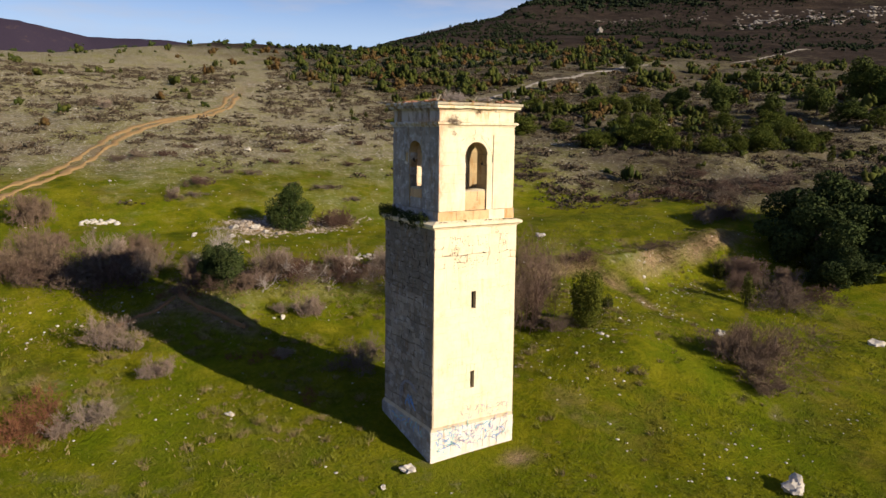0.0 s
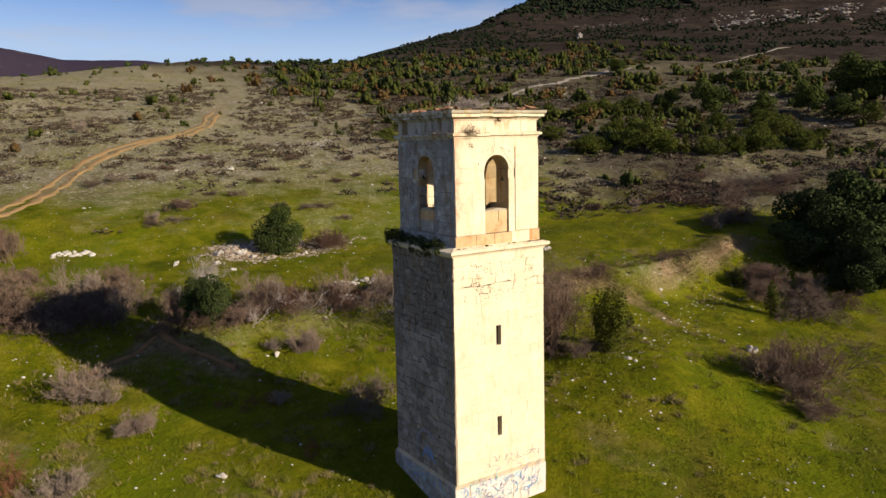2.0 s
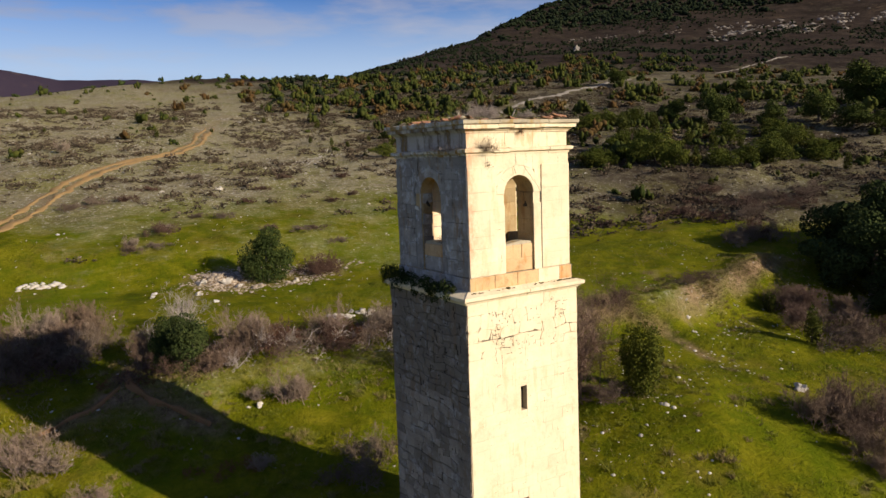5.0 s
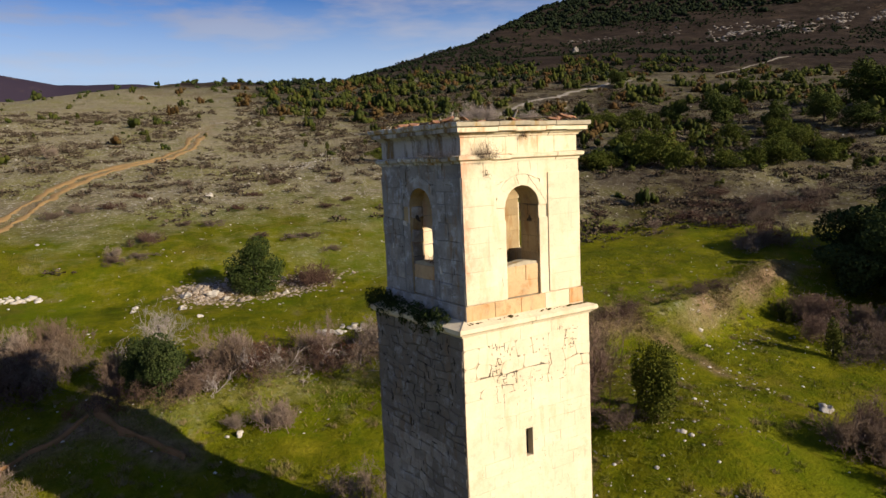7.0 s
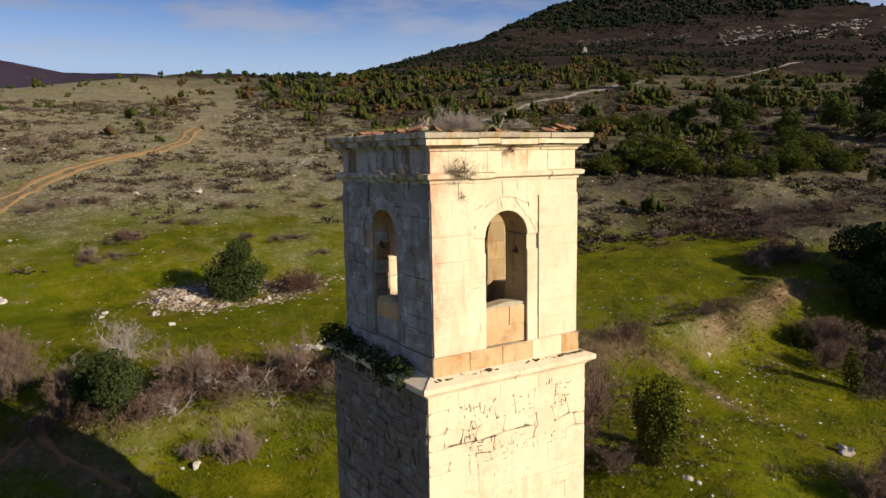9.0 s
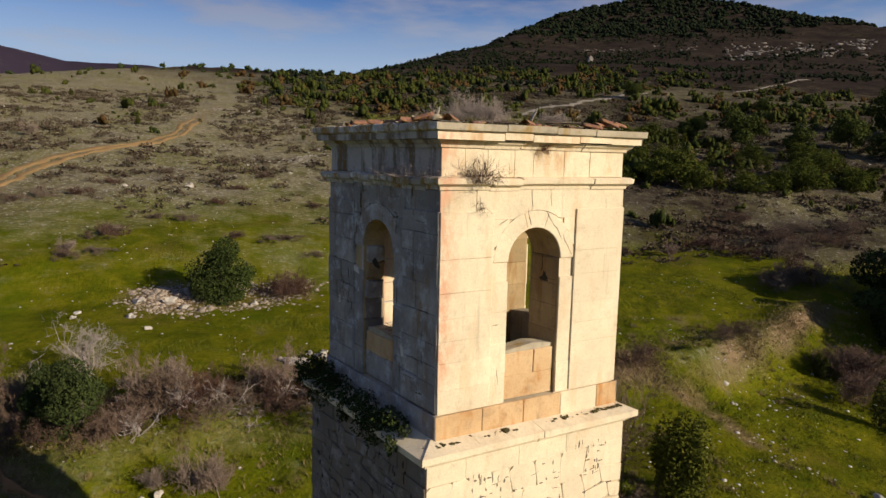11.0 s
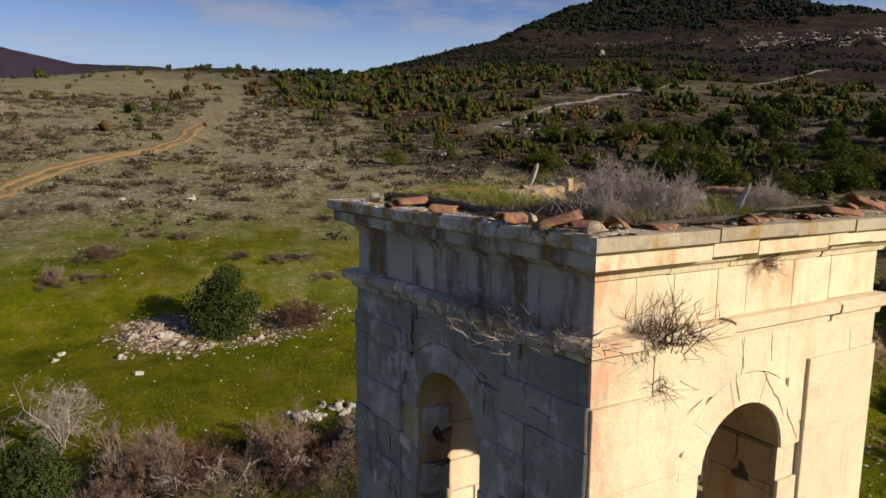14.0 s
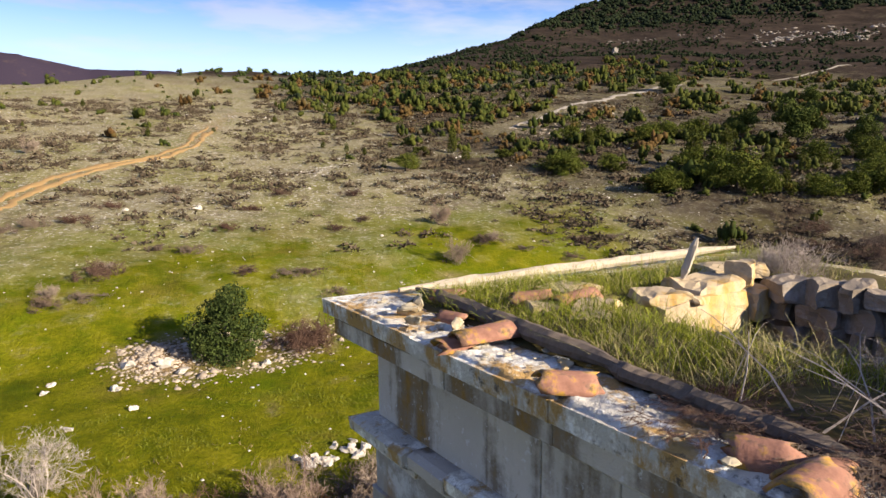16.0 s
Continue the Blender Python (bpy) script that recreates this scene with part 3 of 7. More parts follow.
def stone_piece(poly, depth, bevel, to, wobble, rng):
    """One dressed stone: a polygon with a chamfered, slightly uneven face."""
    poly = [(a + rng.uniform(-wobble, wobble), z + rng.uniform(-wobble, wobble)) for a, z in poly]
    ca, cz = sum(p[0] for p in poly) / len(poly), sum(p[1] for p in poly) / len(poly)
    n = len(poly)
    verts = [to(a, z, 0.0) for a, z in poly]
    lip = depth - bevel * 0.8
    verts += [to(a, z, lip) for a, z in poly]
    out = depth + rng.uniform(-0.2, 0.5) * min(wobble, 0.012)
    for a, z in poly:
        da, dz = ca - a, cz - z
        ln = math.hypot(da, dz) + 1e-6
        k = min(bevel * 1.3 / ln, 0.4)
        verts.append(to(a + da * k, z + dz * k, out))
    faces = [tuple(range(2 * n, 3 * n))]
    for i in range(n):
        j = (i + 1) % n
        faces.append((i, j, n + j, n + i))
        faces.append((n + i, n + j, 2 * n + j, 2 * n + i))
    bm = bmesh.new()
    vs = [bm.verts.new(skew(v)) for v in verts]
    for f in faces:
        bm.faces.new([vs[i] for i in f])
    bm.normal_update()
    bm.faces.ensure_lookup_table()
    out_way = Vector(to(ca, cz, 1.0)) - Vector(to(ca, cz, 0.0))
    if bm.faces[0].normal.dot(out_way) < 0:
        bmesh.ops.reverse_faces(bm, faces=bm.faces)
    return bm


def cut_row(a0, a1, lo, hi, rng):
    """Joints of one course."""
    xs, a = [a0], a0
    while a1 - a > hi:
        a += rng.uniform(lo, hi)
        if a1 - a < lo * 0.8:
            break
        xs.append(a)
    xs.append(a1)
    return xs


def arch_wall(bm, a0, a1, z0, z1, l, r, sill, spring, thick, to, steps=14):
    """Core of a wall with a round-headed opening through it."""
    mid, rad = (l + r) / 2, (r - l) / 2
    box = lambda p, q, s, e: prism(bm, [(p, s), (q, s), (q, e), (p, e)], -thick, 0, to)
    box(a0, l, z0, z1)
    box(r, a1, z0, z1)
    if sill > z0:
        box(l, r, z0, sill)
    edge = [(mid - rad * math.cos(math.pi * i / steps), spring + rad * math.sin(math.pi * i / steps)) for i in range(steps + 1)]
    for (p, s), (q, e) in zip(edge, edge[1:]):
        prism(bm, [(p, s), (q, e), (q, z1), (p, z1)], -thick, 0, to)


def wall_stones(parent, to, a0, a1, z0, z1, course, width, mats, depth=0.03, gap=0.006, bevel=0.008, wobble=0.004, hole=None, rng=None, loose=False, joined=None, ragged=0.0):
    """Courses of stones over a wall, cut round an opening hole = (left, right, sill, spring)."""
    rng = rng or random.Random(3)
    if loose:
        flat_to = to

        def to(a, z, d):
            # courses that wander up and down, calm at the borders
            k = max(0.0, min(1.0, (a - a0) / 0.4, (a1 - a) / 0.4, (z - z0) / 0.3, (z1 - z) / 0.3))
            return flat_to(a + k * 0.07 * math.sin(z * 5.3 + a * 1.7), z + k * (0.05 * math.sin(a * 4.1 + z * 2.0) + 0.03 * math.sin(a * 9.7 + z)), d)
    zs = cut_row(z0, z1, course[0], course[1], rng)
    for s, e in zip(zs, zs[1:]):
        for p, q in zip(*(lambda c: (c, c[1:]))(cut_row(a0, a1, width[0], width[1], rng))):
            pieces = [(p, q, s, e)]
            if hole:
                l, r, sill, spring = hole
                mid, ring = (l + r) / 2, (r - l) / 2 + 0.30
                lh, rh = (l, r)
                if e > sill and s < spring:
                    pieces = [(p, min(q, lh), s, e), (max(p, rh), q, s, e)]
            for p1, q1, s1, e1 in pieces:
                if q1 - p1 < 0.012:
                    continue
                g = gap * (rng.choice((0.2, 0.3, 0.5, 1.1, 2.4)) if loose else rng.choice((0.15, 0.2, 0.3, 0.5, 0.9, 2.6)))
                poly = [(p1 + g, s1 + g), (q1 - g, s1 + g), (q1 - g, e1 - g), (p1 + g, e1 - g)]
                if hole and e1 > spring and q1 > mid - ring and p1 < mid + ring:
                    k = 9
                    base = []
                    for i in range(k + 1):
                        a = p1 + g + (q1 - p1 - 2 * g) * i / k
                        h = spring + math.sqrt(max(ring * ring - (a - mid) ** 2, 0)) if abs(a - mid) < ring else s1
                        base.append((a, max(s1 + g, h + g if abs(a - mid) < ring else s1 + g)))
                    base = [b for b in base if b[1] < e1 - g - 0.03]
                    if len(base) < 2 or base[-1][0] - base[0][0] < 0.08:
                        continue
                    poly = base + [(base[-1][0], e1 - g), (base[0][0], e1 - g)]
                if loose:
                    cut = rng.uniform(0.05, 0.11) if rng.random() < 0.42 else rng.uniform(0.008, 0.035)
                    a2, b2, c2, d2 = poly[0], poly[1], poly[2], poly[3]
                    poly = [(a2[0] + cut, a2[1]), (b2[0] - cut * rng.random(), b2[1]), (b2[0], b2[1] + cut), (c2[0], c2[1] - cut * rng.random()), (c2[0] - cut, c2[1]), (d2[0] + cut * rng.random(), d2[1]), (d2[0], d2[1] - cut), (a2[0], a2[1] + cut * rng.random())]
                dd = depth + rng.uniform(-ragged, ragged)
                bm = stone_piece(poly, dd, bevel, to, wobble, rng)
                mat = rng.choice(mats)
                if joined is not None:
                    me = bpy.data.meshes.new("tmp")
                    bm.to_mesh(me)
                    bm.free()
                    joined.setdefault(mat, bmesh.new()).from_mesh(me)
                    bpy.data.meshes.remove(me)
                else:
                    obj("stone", mat, bm, parent)


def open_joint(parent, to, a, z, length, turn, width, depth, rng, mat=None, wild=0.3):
    """Crooked gap between stones: its shade as a dark tapering sliver, slightly proud."""
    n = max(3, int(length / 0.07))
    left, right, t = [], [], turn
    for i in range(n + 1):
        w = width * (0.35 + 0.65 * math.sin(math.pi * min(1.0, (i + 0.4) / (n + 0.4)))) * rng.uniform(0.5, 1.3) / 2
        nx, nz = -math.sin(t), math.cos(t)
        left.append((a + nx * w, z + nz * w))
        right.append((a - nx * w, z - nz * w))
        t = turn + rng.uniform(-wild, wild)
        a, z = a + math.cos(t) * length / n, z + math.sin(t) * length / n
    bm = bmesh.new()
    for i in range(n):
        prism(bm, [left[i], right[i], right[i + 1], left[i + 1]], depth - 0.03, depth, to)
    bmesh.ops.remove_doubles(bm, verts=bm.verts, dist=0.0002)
    return obj("open_joint", mat or MORTAR_GAP_SHADE, finish(bm), parent)


def scatter_joint_shade(parent, to, rng, count, spread, length, width, depth, mat=None):
    """Slivers of joint shade scattered about a few weak places: rows of (a, z, reach along, reach up)."""
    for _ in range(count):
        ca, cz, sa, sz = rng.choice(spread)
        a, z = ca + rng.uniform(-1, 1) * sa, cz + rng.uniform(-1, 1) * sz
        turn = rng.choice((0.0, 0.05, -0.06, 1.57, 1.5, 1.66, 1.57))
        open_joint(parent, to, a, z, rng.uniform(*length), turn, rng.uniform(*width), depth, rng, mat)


def voussoirs(parent, to, l, r, spring, mats, count, rng, depth=0.031):
    mid, r0 = (l + r) / 2, (r - l) / 2
    for i in range(count):
        a, b = math.pi * i / count + (0.001 if i != count // 2 else 0.006), math.pi * (i + 1) / count - (0.001 if i != count // 2 else 0.004)
        arc = [a + (b - a) * k / 3 for k in range(4)]
        inner = [(mid - (r0 + 0.002) * math.cos(t), spring + (r0 + 0.002) * math.sin(t)) for t in arc]
        outer = [(mid - (r0 + 0.2985) * math.cos(t), spring + (r0 + 0.2985) * math.sin(t)) for t in arc[::-1]]
        obj("voussoir", rng.choice(mats), stone_piece(inner + outer, depth, 0.004, to, 0.001, rng), parent)


def band(name, u0, u1, v0, v1, profile, mat, parent, label=""):
    """A moulding round the tower: profile of (outward, up) points, closed inward."""
    bm = bmesh.new()
    loops = []
    for d, z in profile:
        loops.append([bm.verts.new(skew(c)) for c in ((u0 - d, v0 - d, z), (u1 + d, v0 - d, z), (u1 + d, v1 + d, z), (u0 - d, v1 + d, z))])
    for p, q in zip(loops, loops[1:] + loops[:1]):
        for i in range(4):
            j = (i + 1) % 4
            bm.faces.new((p[i], p[j], q[j], q[i]))
    return obj(name, mat, finish(bm), parent, label)


def moulding_stones(name, walls, profile, mats, parent, rng, lo=0.6, hi=1.1, gap=0.004, sag=0.01):
    """The same moulding as single stones, butted along each wall, mitred at corners."""
    for side, (a0, a1, to) in walls.items():
        cuts = cut_row(a0, a1, lo, hi, rng)
        for i, (p, q) in enumerate(zip(cuts, cuts[1:])):
            bm = bmesh.new()
            dz = rng.uniform(-sag, sag)
            dd = rng.uniform(-sag, sag)
            ends = []
            for a, first, last in ((p + gap, i == 0, False), (q - gap, False, i == len(cuts) - 2)):
                ring = []
                for d, z in profile:
                    d2 = d + (dd if d > 0 else 0)
                    aa = a
                    if first:
                        aa = a0 - d2
                    if last:
                        aa = a1 + d2
                    ring.append(bm.verts.new(skew(to(aa, z + dz, d2))))
                ends.append(ring)
            n = len(profile)
            bm.faces.new(ends[0])
            bm.faces.new(ends[1][::-1])
            for k in range(n):
                bm.faces.new((ends[0][k], ends[0][(k + 1) % n], ends[1][(k + 1) % n], ends[1][k]))
            obj(name, rng.choice(mats), finish(bm), parent)


def build_tower():
    rng = random.Random(11)
    # plinth
    plinth = band("plinth", -0.2, 4.27, 0.0, 4.42, [(0.04, -2.2), (0.02, 0.62), (-0.06, 0.80), (-0.9, 0.80), (-0.9, -2.2)], MORTAR, TOWER, "pale plinth with faded spray paint")
    low = faces_of(-0.2, 4.27, 0.0, 4.42)
    for side in ("front", "left"):
        a0, a1, to = low[side]
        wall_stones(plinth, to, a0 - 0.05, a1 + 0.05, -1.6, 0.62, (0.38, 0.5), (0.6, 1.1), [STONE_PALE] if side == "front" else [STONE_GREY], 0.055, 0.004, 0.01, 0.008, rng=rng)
    # shaft
    shaft = band("shaft", -0.06, 4.24, 0.08, 4.30, [(0.08, 0.5), (0.0, 10.2), (-0.95, 10.2), (-0.95, 0.5)], MORTAR, TOWER, "tall plain shaft of limestone masonry")
    body = faces_of(-0.06, 4.24, 0.08, 4.30)

    def batter(to):
        return lambda a, z, d: to(a + 0.0, z, d + 0.08 * (10.2 - z) / 9.7)

    left_core = bmesh.new()
    prism(left_core, [(0.03, 0.7), (4.35, 0.7), (4.35, 10.1), (0.03, 10.1)], 0.0, 0.012, batter(body["left"][2]))
    obj("joint_bed", MORTAR_GAP_SHADE, finish(left_core), shaft, "dark recessed mortar")
    lf0 = batter(body["left"][2])
    for _ in range(90):
        a, z, w, h = rng.uniform(0.3, 4.1), 9.9 - 6.0 * rng.random() ** 1.8, rng.uniform(0.1, 0.35), rng.uniform(0.08, 0.3)
        patch = bmesh.new()
        prism(patch, [(a - w, z - h * 0.6), (a + w * 0.7, z - h), (a + w, z + h * 0.5), (a - w * 0.5, z + h)], 0.0, rng.uniform(0.013, 0.018), lf0)
        obj("joint_bed", MORTAR_GAP_SHADE, finish(patch), shaft, "dark recessed joints")
    fr = batter(body["front"][2])
    for _ in range(34):
        a, z, w, h = rng.uniform(0.5, 3.9), rng.uniform(8.2, 9.6), rng.uniform(0.1, 0.3), rng.uniform(0.08, 0.24)
        patch = bmesh.new()
        prism(patch, [(a - w, z - h * 0.6), (a + w * 0.7, z - h), (a + w, z + h * 0.5), (a - w * 0.5, z + h)], 0.0, rng.uniform(0.003, 0.007), fr)
        obj("joint_bed", MORTAR_GAP_SHADE, finish(patch), shaft, "dark recessed joints")
    # front: smooth ashlar with tight joints, eroded rubble under the ledge
    slits = [(1.86, 2.10, 6.30, 7.12), (1.86, 2.07, 2.42, 3.26)]
    zs = cut_row(0.8, 8.3, 0.34, 0.46, rng)
    for s, e in zip(zs, zs[1:]):
        cuts = cut_row(-0.075, 4.255, 0.5, 1.05, rng)
        for p, q in zip(cuts, cuts[1:]):
            parts = [(p, q, s, e)]
            for l, r, b, tp in slits:
                if e > b and s < tp and q > l and p < r:
                    parts = [(p, l, s, e), (r, q, s, e)]
                    if s < b:
                        parts.append((max(p, l), min(q, r), s, b))
                    if e > tp:
                        parts.append((max(p, l), min(q, r), tp, e))
            for p1, q1, s1, e1 in parts:
                if q1 - p1 < 0.05 or e1 - s1 < 0.04:
                    continue
                g = 0.0013 * rng.choice((0.3, 0.5, 1.0, 3.0))
                bm = stone_piece([(p1 + g, s1 + g), (q1 - g, s1 + g), (q1 - g, e1 - g), (p1 + g, e1 - g)], 0.02, 0.004, fr, 0.003, rng)
                obj("stone", rng.choice([STONE]), bm, shaft)
    wall_stones(shaft, fr, -0.075, 4.255, 8.3, 9.72, (0.24, 0.36), (0.3, 0.7), [STONE], 0.024, 0.0016, 0.004, 0.010, rng=rng, loose=True, ragged=0.004)
    cracks = random.Random(17)
    scatter_joint_shade(shaft, fr, cracks, 44, [(1.25, 9.1, 0.45, 0.6), (1.0, 8.9, 0.2, 0.8)], (0.06, 0.22), (0.008, 0.034), 0.0265)
    scatter_joint_shade(shaft, fr, cracks, 50, [(1.2, 9.1, 0.5, 0.6), (2.4, 9.0, 0.9, 0.7), (3.2, 9.4, 0.5, 0.35)], (0.04, 0.10), (0.016, 0.042), 0.0265)
    scatter_joint_shade(shaft, fr, cracks, 60, [(2.5, 9.0, 0.8, 0.7), (3.2, 9.45, 0.5, 0.35), (1.9, 8.7, 0.6, 0.5)], (0.05, 0.20), (0.006, 0.026), 0.0265)
    scatter_joint_shade(shaft, fr, cracks, 46, [(2.1, 7.0, 1.9, 1.3), (2.1, 4.0, 1.9, 2.6), (1.0, 8.0, 0.6, 0.8)], (0.05, 0.22), (0.004, 0.012), 0.0225)
    wall_stones(shaft, fr, -0.075, 4.255, 9.72, 10.12, (0.4, 0.5), (0.7, 1.1), [STONE], 0.024, 0.003, 0.006, 0.003, rng=rng)
    cutter = bmesh.new()
    for l, r, b, tp in slits:
        prism(cutter, [(l, b), (r, b), (r, tp), (l, tp)], -0.20, 0.3, fr)
    knife = obj("cutter", MORTAR, finish(cutter))
    mod = shaft.modifiers.new("slits", "BOOLEAN")
    mod.operation, mod.object, mod.solver = "DIFFERENCE", knife, "EXACT"
    bpy.context.view_layer.update()
    cut_mesh = bpy.data.meshes.new_from_object(shaft.evaluated_get(bpy.context.evaluated_depsgraph_get()))
    shaft.modifiers.remove(mod)
    shaft.data = cut_mesh
    bpy.data.objects.remove(knife)
    # added near-black panel stands for the unlit hollow behind each slit
    for l, r, b, tp in slits:
        back = bmesh.new()
        prism(back, [(l - 0.05, b - 0.05), (r + 0.05, b - 0.05), (r + 0.05, tp + 0.05), (l - 0.05, tp + 0.05)], -0.6, -0.19, fr)
        obj("slit_back", HOLLOW_SHADE, finish(back), shaft, "walled-up brown back of a slit window")
    # shaded side: rubble
    lf = batter(body["left"][2])
    rubble = {}
    wall_stones(shaft, lf, 0.05, 4.33, 6.9, 10.12, (0.2, 0.33), (0.28, 0.62), [STONE_RUBBLE], 0.038, 0.010, 0.014, 0.026, rng=rng, loose=True, ragged=0.015)
    wall_stones(shaft, lf, 0.05, 4.33, 0.8, 6.9, (0.24, 0.36), (0.3, 0.7), [RUBBLE_LOW], 0.030, 0.004, 0.012, 0.028, rng=rng, loose=True, joined=rubble, ragged=0.01)
    scatter_joint_shade(shaft, lf, cracks, 70, [(2.2, 8.9, 2.0, 1.1), (2.6, 8.0, 1.6, 1.6), (1.0, 8.9, 0.7, 0.9)], (0.06, 0.26), (0.015, 0.05), 0.047, HOLLOW_SHADE)
    scatter_joint_shade(shaft, lf, cracks, 50, [(2.2, 4.0, 2.0, 2.8)], (0.06, 0.26), (0.008, 0.026), 0.036, HOLLOW_SHADE)
    for mat, bm in rubble.items():
        tagged(obj("rubble_facing", mat, bm, shaft), kind="stuff")
    # ledge between shaft and belfry
    ledge = empty("ledge", "", "")
    ledge.parent = TOWER
    walls = faces_of(-0.06, 4.24, 0.06, 4.30)
    moulding_stones("ledge_stone", {k: walls[k] for k in ("front", "left")}, [(-0.5, 10.08), (0.03, 10.08), (0.07, 10.16), (0.16, 10.20), (0.19, 10.21), (0.19, 10.32), (-0.3, 10.46), (-0.5, 10.46)], [STONE], ledge, rng, 0.8, 1.4)
    moulding_stones("ledge_stone", {k: walls[k] for k in ("right", "back")}, [(-0.5, 10.08), (0.03, 10.08), (0.19, 10.21), (0.19, 10.32), (-0.3, 10.46), (-0.5, 10.46)], [STONE], ledge, rng, 0.8, 1.4)
    # belfry
    belfry = empty("belfry", "", "")
    belfry.parent = TOWER
    u0, u1, v0, v1 = 0.27, 4.10, 0.29, 4.10
    wb = faces_of(u0, u1, v0, v1)
    base = faces_of(u0 - 0.06, u1 + 0.06, v0 - 0.06, v1 + 0.06)
    for side in base:
        a0, a1, to = base[side]
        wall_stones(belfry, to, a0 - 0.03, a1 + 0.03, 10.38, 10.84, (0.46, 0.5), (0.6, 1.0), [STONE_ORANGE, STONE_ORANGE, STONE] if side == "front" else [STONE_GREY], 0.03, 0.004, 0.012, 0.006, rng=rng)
    band("base_course", u0 - 0.06, u1 + 0.06, v0 - 0.06, v1 + 0.06, [(-0.6, 10.3), (0.0, 10.3), (0.0, 10.82), (-0.6, 10.82)], MORTAR, belfry)
    holes = {"front": (1.58, 2.71, 11.78, 13.33), "left": (1.66, 2.76, 11.80, 13.36), "right": (1.62, 2.74, 11.8, 13.34), "back": (1.95, 2.85, 11.8, 13.34)}
    depths = {"front": 0.72, "left": 0.42, "right": 0.6, "back": 1.25}
    for side, (a0, a1, to) in wb.items():
        l, r, sill, spring = holes[side]
        bm = bmesh.new()
        thick = depths[side]
        ends = (depths["left"], depths["right"]) if side in ("front", "back") else (depths["front"], depths["back"])
        inset = (0.0, 0.0) if side in ("front", "back") else ends
        arch_wall(bm, a0 + inset[0], a1 - inset[1], 10.8, 14.6, l, r, 10.8, spring, thick, to)
        bmesh.ops.remove_doubles(bm, verts=bm.verts, dist=0.0005)
        # sunny sides take warm stone, the others the grey darkened for shade
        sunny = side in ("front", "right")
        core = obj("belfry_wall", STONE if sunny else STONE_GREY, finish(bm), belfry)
        # browner ochre stone, shade inside the arch put into its colour
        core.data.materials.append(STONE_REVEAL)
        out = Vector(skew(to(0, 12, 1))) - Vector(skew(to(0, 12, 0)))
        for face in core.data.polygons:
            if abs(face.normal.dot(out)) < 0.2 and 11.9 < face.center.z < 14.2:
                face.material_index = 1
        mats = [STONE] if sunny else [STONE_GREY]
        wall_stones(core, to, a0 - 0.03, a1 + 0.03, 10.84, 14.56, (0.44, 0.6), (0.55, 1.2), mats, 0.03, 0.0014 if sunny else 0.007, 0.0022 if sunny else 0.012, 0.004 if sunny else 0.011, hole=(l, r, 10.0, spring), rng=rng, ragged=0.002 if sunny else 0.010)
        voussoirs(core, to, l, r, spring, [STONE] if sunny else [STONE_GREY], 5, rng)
        # dressed stones of the reveals and of the inner faces
        far_jamb = lambda a, z, d, to=to, r=r: to(r - d, z, -a)
        near_jamb = lambda a, z, d, to=to, l=l: to(l + d, z, -a)
        rough = side == "left"
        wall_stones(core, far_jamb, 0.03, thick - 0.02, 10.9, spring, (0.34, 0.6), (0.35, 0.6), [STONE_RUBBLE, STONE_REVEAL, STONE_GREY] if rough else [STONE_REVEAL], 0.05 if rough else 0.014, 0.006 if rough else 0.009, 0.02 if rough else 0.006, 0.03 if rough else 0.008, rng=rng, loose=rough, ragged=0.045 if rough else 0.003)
        wall_stones(core, near_jamb, 0.03, thick - 0.02, 10.9, spring, (0.34, 0.6), (0.35, 0.6), [STONE_GREY, STONE] if rough else [STONE], 0.014, 0.006, 0.006, 0.008, rng=rng, ragged=0.003)
        inner = lambda a, z, d, to=to, thick=thick: to(a, z, -thick - d)
        for p, q in ((a0 + ends[0] + 0.03, l - 0.02), (r + 0.02, a1 - ends[1] - 0.03)):
            if q - p < 0.3:
                continue
            wall_stones(core, inner, p, q, 11.0, 14.4, (0.3, 0.5), (0.3, 0.6), [STONE], 0.02, 0.006, 0.008, 0.012, rng=rng, ragged=0.008)
        crk = random.Random(len(side))
        if side == "front":
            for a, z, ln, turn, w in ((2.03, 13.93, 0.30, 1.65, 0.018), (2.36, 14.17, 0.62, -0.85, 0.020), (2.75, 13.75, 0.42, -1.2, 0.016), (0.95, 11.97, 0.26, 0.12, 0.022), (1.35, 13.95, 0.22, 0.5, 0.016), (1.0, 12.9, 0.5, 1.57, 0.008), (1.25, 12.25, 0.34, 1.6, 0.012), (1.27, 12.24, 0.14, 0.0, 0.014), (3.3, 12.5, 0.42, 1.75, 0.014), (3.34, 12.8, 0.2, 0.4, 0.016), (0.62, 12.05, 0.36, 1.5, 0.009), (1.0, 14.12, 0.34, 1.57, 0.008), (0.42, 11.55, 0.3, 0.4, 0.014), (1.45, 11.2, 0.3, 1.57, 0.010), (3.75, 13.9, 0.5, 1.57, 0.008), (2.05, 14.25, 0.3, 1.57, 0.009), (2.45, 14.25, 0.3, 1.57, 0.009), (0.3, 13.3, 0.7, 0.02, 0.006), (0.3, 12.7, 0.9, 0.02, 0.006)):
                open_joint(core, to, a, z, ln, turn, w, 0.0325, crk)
            # split stone and a missing wedge in the far reveal, their shade as dark pieces
            open_joint(core, far_jamb, 0.40, 13.32, 0.30, -1.55, 0.022, 0.018, crk, HOLLOW_SHADE)
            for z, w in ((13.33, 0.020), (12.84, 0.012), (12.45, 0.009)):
                open_joint(core, far_jamb, 0.03, z, 0.66, 0.03, w, 0.017, crk, MORTAR_GAP_SHADE, 0.08)
            hollow = bmesh.new()
